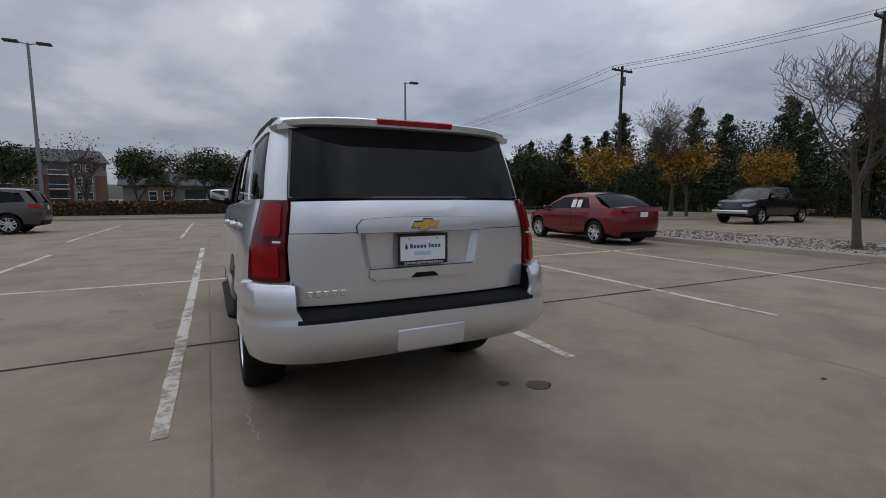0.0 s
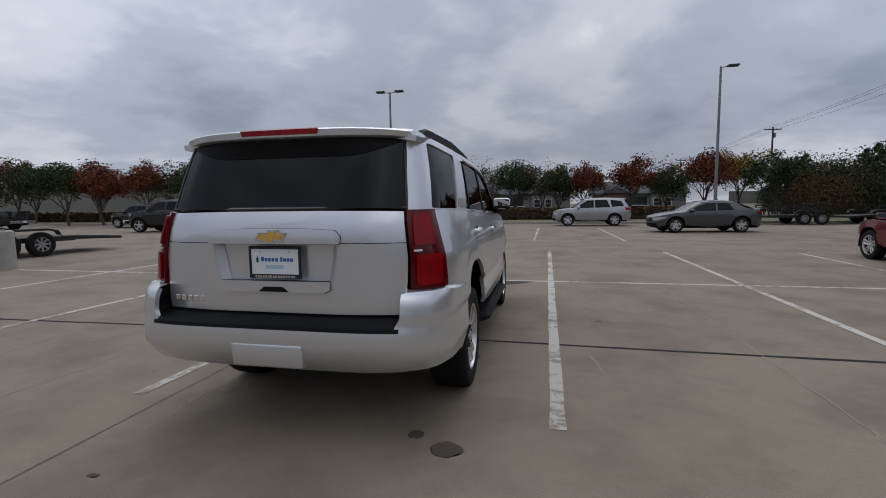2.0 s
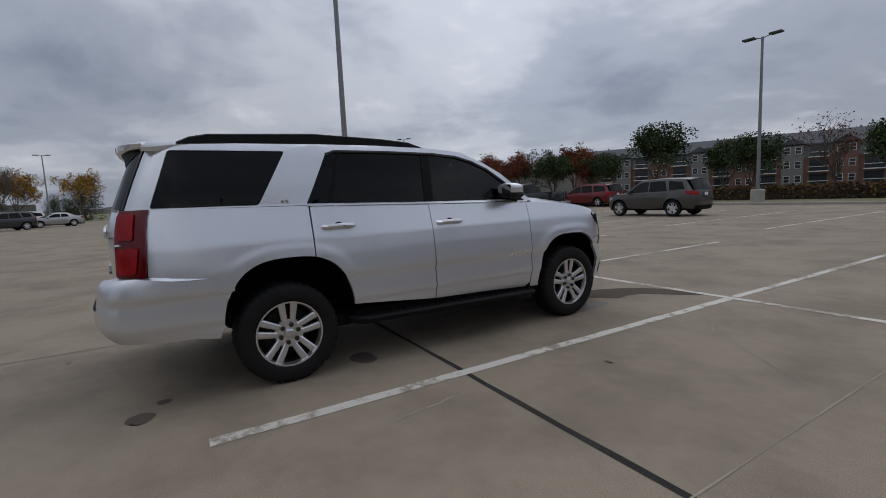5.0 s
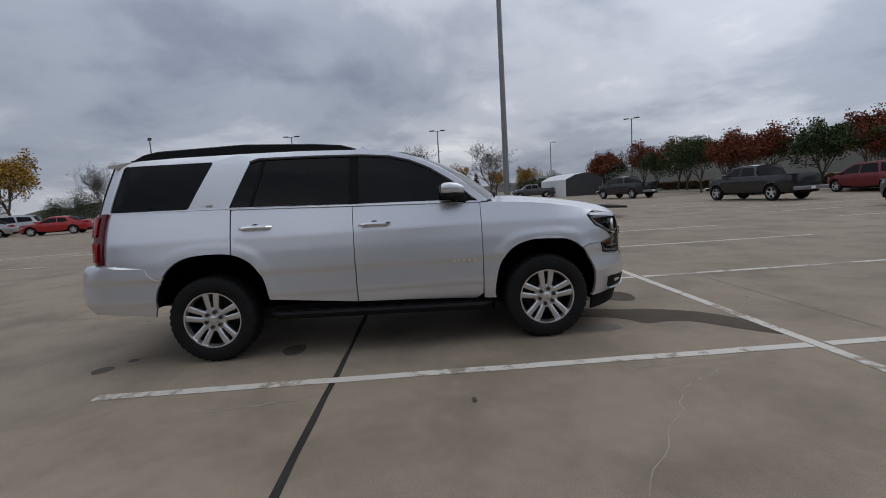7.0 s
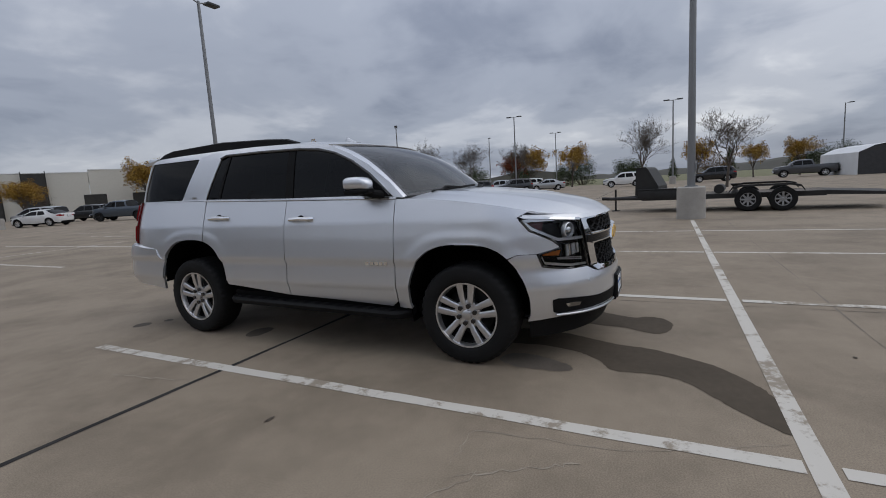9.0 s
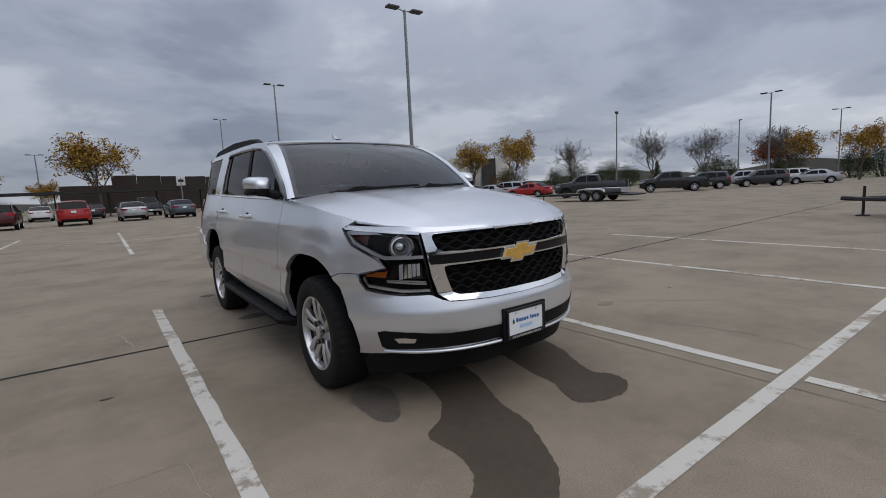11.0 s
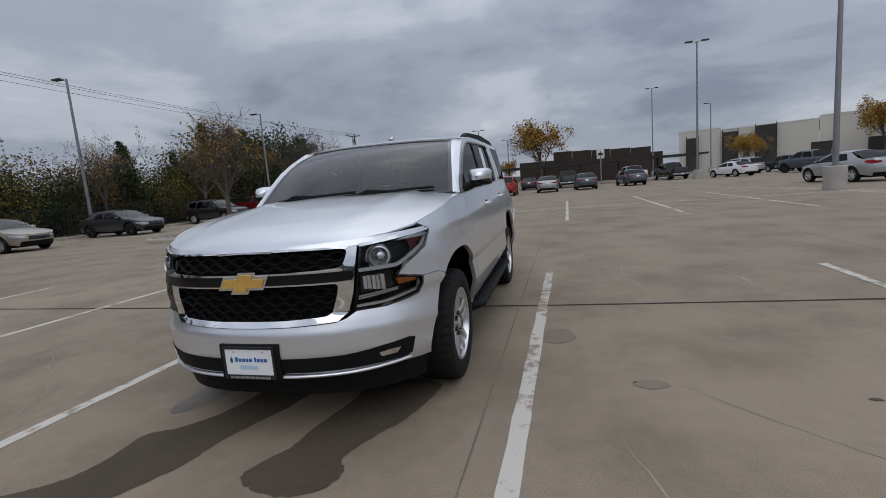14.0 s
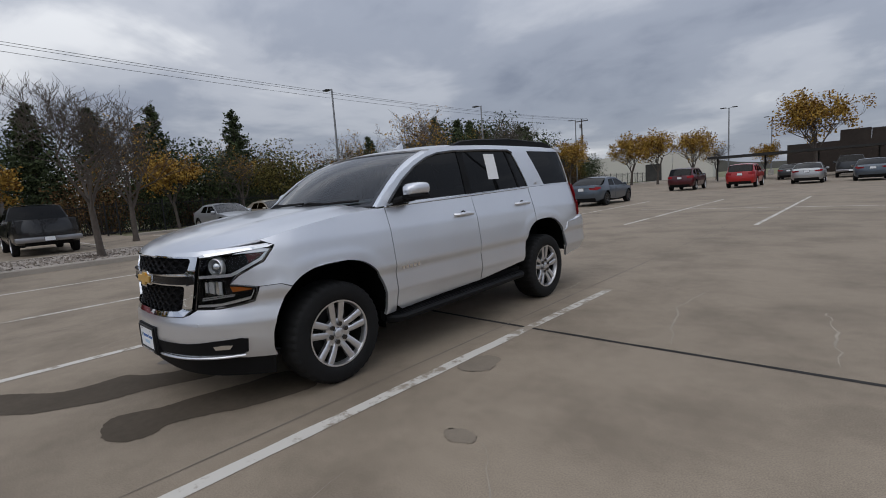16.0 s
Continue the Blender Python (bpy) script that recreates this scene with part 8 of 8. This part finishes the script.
blot("water_trail", [(0.40, 1.75), (0.41, 2.05), (0.49, 2.33), (0.62, 2.50), (0.78, 2.62), (0.77, 2.86), (0.84, 3.05), (1.02, 3.20), (1.20, 3.34), (1.36, 3.52), (1.20, 3.55), (0.95, 3.52), (0.74, 3.43), (0.52, 3.26), (0.38, 3.04), (0.28, 2.84), (0.24, 2.60), (0.14, 2.36), (0.05, 2.10), (0.05, 1.75)], WET, "dark wet trail of water on the concrete", ragged=0.006, seed=3)
blot("water_trail", [(-0.38, 1.75), (-0.31, 2.1), (-0.24, 2.4), (-0.21, 2.62), (-0.10, 2.86), (-0.20, 2.96), (-0.42, 3.00), (-0.57, 2.91), (-0.60, 2.79), (-0.55, 2.66), (-0.64, 2.45), (-0.74, 2.27), (-0.82, 1.98), (-0.80, 1.75)], WET, "dark wet trail of water on the concrete", ragged=0.006, seed=4)
blot("water_trail", [(0.80, 1.80), (0.66, 1.86), (0.64, 2.02), (0.70, 2.18), (0.76, 2.30), (0.84, 2.35), (0.90, 2.28), (0.91, 2.12), (0.90, 1.95)], DAMP, "fading damp patch on the concrete", ragged=0.006, seed=5)
round_blot("oil_spot", 0.955, -2.33, 0.095, 0.08, OIL, "dark oil spot on the concrete", 6)
round_blot("oil_spot", 0.742, -2.19, 0.05, 0.05, OIL, "small dark oil spot on the concrete", 7)
round_blot("oil_spot", 0.80, -0.72, 0.16, 0.11, OIL, "dark oil spot under the vehicle", 8)
round_blot("oil_spot", -1.58, 0.78, 0.16, 0.20, FAINT, "faint old stain on the concrete", 9)
round_blot("oil_spot", -2.16, 1.69, 0.11, 0.07, FAINT, "faint old stain on the concrete", 10)
spots = [(2.95, -3.20), (-3.26, 1.80), (-0.78, -2.92), (2.12, 0.79)] + [(r * math.cos(a), r * math.sin(a)) for a, r in ((brng.uniform(0, 6.28), brng.uniform(3.6, 10)) for k in range(14))]
for i, (x, y) in enumerate(spots):
    k = 1.0 if i < 4 else 0.55
    round_blot("leaf_fleck", x, y, 0.034 * k, 0.014 * k, OIL, "small dark leaf fragment lying on the concrete", 100 + i, 0.003)


# kerbs, islands and grass
def kerb_ring(loop, w, h):
    """A kerb round a closed outline: outer and inner edge with rounded top."""
    n = len(loop)
    rows = []
    c = Vector((sum(p[0] for p in loop) / n, sum(p[1] for p in loop) / n))
    for i in range(n + 1):
        p, a, b = Vector(loop[i % n]), Vector(loop[(i - 1) % n]), Vector(loop[(i + 1) % n])
        d = (b - a).normalized()
        nrm = Vector((d.y, -d.x))
        if nrm.dot(p - c) < 0:
            nrm = -nrm
        rows.append([(*p, -0.02), (*(p - nrm * 0.01), h - 0.03), (*(p - nrm * 0.035), h), (*(p - nrm * w), h), (*(p - nrm * w), 0.0)])
    bm = bmesh.new()
    grid(bm, rows)
    return bm


def island(x0, x1, y0, y1, fill, label):
    r = (x1 - x0) / 2 * 0.9
    xc = (x0 + x1) / 2
    loop = [(xc + (x1 - xc) * math.cos(a), y1 - r + r * math.sin(a)) for a in [math.pi * k / 10 for k in range(11)]]
    loop += [(x0, lerp(y1 - r, y0 + r, k / 8)) for k in range(1, 8)]
    loop += [(xc - (x1 - xc) * math.cos(a), y0 + r - r * math.sin(a)) for a in [math.pi * k / 10 for k in range(11)]]
    loop += [(x1, lerp(y0 + r, y1 - r, k / 8)) for k in range(1, 8)]
    tagged(part("kerb", kerb_ring(loop, 0.16, 0.15), KERBSTONE), label, "kerb", "kerbs", "structure")
    ctr = Vector((xc, (y0 + y1) / 2))
    inner = [tuple(Vector(p) + (ctr - Vector(p)).normalized() * 0.14) for p in loop]
    flat("gravel_bed", inner, 0.125, fill, "pale gravel bed inside the kerb", "gravel", "structure")


island(11.2, 14.9, -3.6, 7.6, GRAVEL, "worn concrete kerb round a gravel island")
island(11.0, 15.0, -24.5, -9.6, GRAVEL, "worn concrete kerb round a gravel island")
grng = np.random.default_rng(4)
for (x0, x1, y0, y1) in ((11.5, 14.6, -2.6, 6.6), (11.4, 14.6, -23.4, -10.6)):
    n = 2600
    c = np.stack([grng.uniform(x0, x1, n), grng.uniform(y0, y1, n), np.full(n, 0.135)], 1)
    me = leaf_mesh("gravel", c, 0.045, grng)
    tagged(mesh_part("gravel", me, GRAVEL, smooth=False), "loose pale stones and leaf litter", "gravel", kind="stuff")
for (x, y) in ((13.0, 0.5), (12.4, -12.6), (14.1, -21.8)):
    round_blot("mulch", x, y, 0.6, 0.6, MULCH, "dark leaf litter round a trunk", int(x * 10), 0.13)

bm = bmesh.new()
xs = [lerp(-78, 24, i / 60) for i in range(61)]
grid(bm, [[(x, 27.6, -0.02), (x, 27.61, 0.12), (x, 27.64, 0.15), (x, 27.78, 0.15), (x, 27.78, 0.0)] for x in xs])
tagged(part("kerb", bm, KERBSTONE), "long concrete kerb along the grass strip", "kerb", "kerbs", "structure")
flat("grass_strip", [(-78, 27.78), (24, 27.78), (24, 60), (-78, 60)], 0.10, GRASS, "strip of dry grass behind the kerb", "grass", "structure")
bm = bmesh.new()
grid(bm, [[(25.4, y, -0.02), (25.41, y, 0.12), (25.44, y, 0.15), (25.56, y, 0.15), (25.56, y, 0.0)] for y in [lerp(-95, -3.5, i / 50) for i in range(51)]])
tagged(part("kerb", bm, KERBSTONE), "long concrete kerb along the eastern row", "kerb", "kerbs", "structure")
ne = [(22.0, 27.6), (21.6, 20.0), (21.8, 14.5), (22.6, 13.2), (24.0, 12.8), (29.0, 12.8), (33.0, 12.4), (33.0, 20.0), (30.0, 29.3)]
tagged(part("kerb", kerb_ring(ne, 0.16, 0.15), KERBSTONE), "concrete kerb round the grass corner", "kerb", "kerbs", "structure")
flat("grass_corner", [tuple(Vector(p) + (Vector((27, 21)) - Vector(p)).normalized() * 0.14) for p in ne], 0.13, GRASS, "corner of dry grass under trees", "grass", "structure")

# hedge along the north strip
HEDGE = LEAF["brown"]
hr = np.random.default_rng(9)
n = 26000
c = np.stack([hr.uniform(-70, 15, n), 33.6 + hr.uniform(-0.45, 0.45, n), 0.1 + np.abs(hr.uniform(0, 0.95, n))], 1)
hedge = thing("hedge", pose(0, 0, 0), "long low clipped hedge turned brown", "hedge")
o = new("foliage", leaf_mesh("foliage", c, 0.13, hr))
o.data.materials.append(HEDGE)
o.parent = hedge
o["kind"] = "stuff"
# dark box among the leaves, its colour standing for the shade inside the hedge
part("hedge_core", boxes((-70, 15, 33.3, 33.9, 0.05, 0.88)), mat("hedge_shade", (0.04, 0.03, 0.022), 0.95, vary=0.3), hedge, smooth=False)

# fences
IRON = mat("black_iron", (0.012, 0.012, 0.013), 0.5, 0.2)


def fence(pts, h, label):
    t = thing("fence", pose(0, 0, 0), label, "fence")
    pk = bmesh.new()
    for a, b in zip(pts, pts[1:]):
        a, b = Vector(a), Vector(b)
        d = (b - a).normalized()
        ln = (b - a).length
        turn = math.degrees(math.atan2(d.y, d.x))
        for zz in (0.18, h - 0.2):
            bm = boxes((0, ln, -0.02, 0.02, zz - 0.02, zz + 0.02))
            bm.transform(pose(a.x, a.y, 0, 0, 0, turn))
            part("rail", bm, IRON, t, smooth=False)
        for k in range(int(ln / 2.4) + 1):
            bm = boxes((-0.035, 0.035, -0.035, 0.035, 0, h + 0.08))
            q = a + d * 2.4 * k
            bm.transform(pose(q.x, q.y, 0, 0, 0, turn))
            part("post", bm, IRON, t, smooth=False)
        for k in range(int(ln / 0.14)):
            q = a + d * 0.14 * k
            vs = [pk.verts.new((q.x + d.x * s, q.y + d.y * s, z)) for s, z in ((-0.011, 0.08), (0.011, 0.08), (0.011, h), (-0.011, h))]
            pk.faces.new(vs)
    o = part("picket_infill", pk, IRON, t, smooth=False)
    o["kind"] = "stuff"
    return t


fence([(28.6, -90.0), (28.6, -3.0), (34.2, 3.0), (34.2, 14.0), (31.2, 30.0), (29.0, 62.0)], 1.9, "black iron picket fence before the tree belt")

# far hills
HILL = mat("far_hill", (0.065, 0.062, 0.05), 0.95, vary=0.35, scale=0.02, fine_scale=0.12)
bm = bmesh.new()
rows = []
hrng = random.Random(2)
for k in range(91):
    a = radians(92 + k * 1.1)
    d = 300
    t = k / 90
    top = 20 * math.exp(-((t - 0.30) / 0.20) ** 2) + 8 * math.exp(-((t - 0.62) / 0.15) ** 2) + 3 + hrng.uniform(-0.8, 0.8)
    rows.append([(d * math.cos(a), d * math.sin(a), -1), (d * 1.06 * math.cos(a), d * 1.06 * math.sin(a), top * 0.7), (d * 1.12 * math.cos(a), d * 1.12 * math.sin(a), top), (d * 1.3 * math.cos(a), d * 1.3 * math.sin(a), -1)])
grid(bm, rows)
tagged(part("hill", bm, HILL), "low wooded hill on the horizon", "hill", kind="structure")
bm = bmesh.new()
rows = []
for k in range(121):
    a = radians(-170 + k * 2.0)
    d = 330
    top = 6 + 2.5 * math.sin(k * 0.7) + hrng.uniform(-1, 1)
    rows.append([(d * math.cos(a), d * math.sin(a), -1), (d * 1.02 * math.cos(a), d * 1.02 * math.sin(a), top), (d * 1.2 * math.cos(a), d * 1.2 * math.sin(a), -1)])
grid(bm, rows)
tagged(part("hill", bm, HILL), "line of far woods on the horizon", "hill", kind="structure")
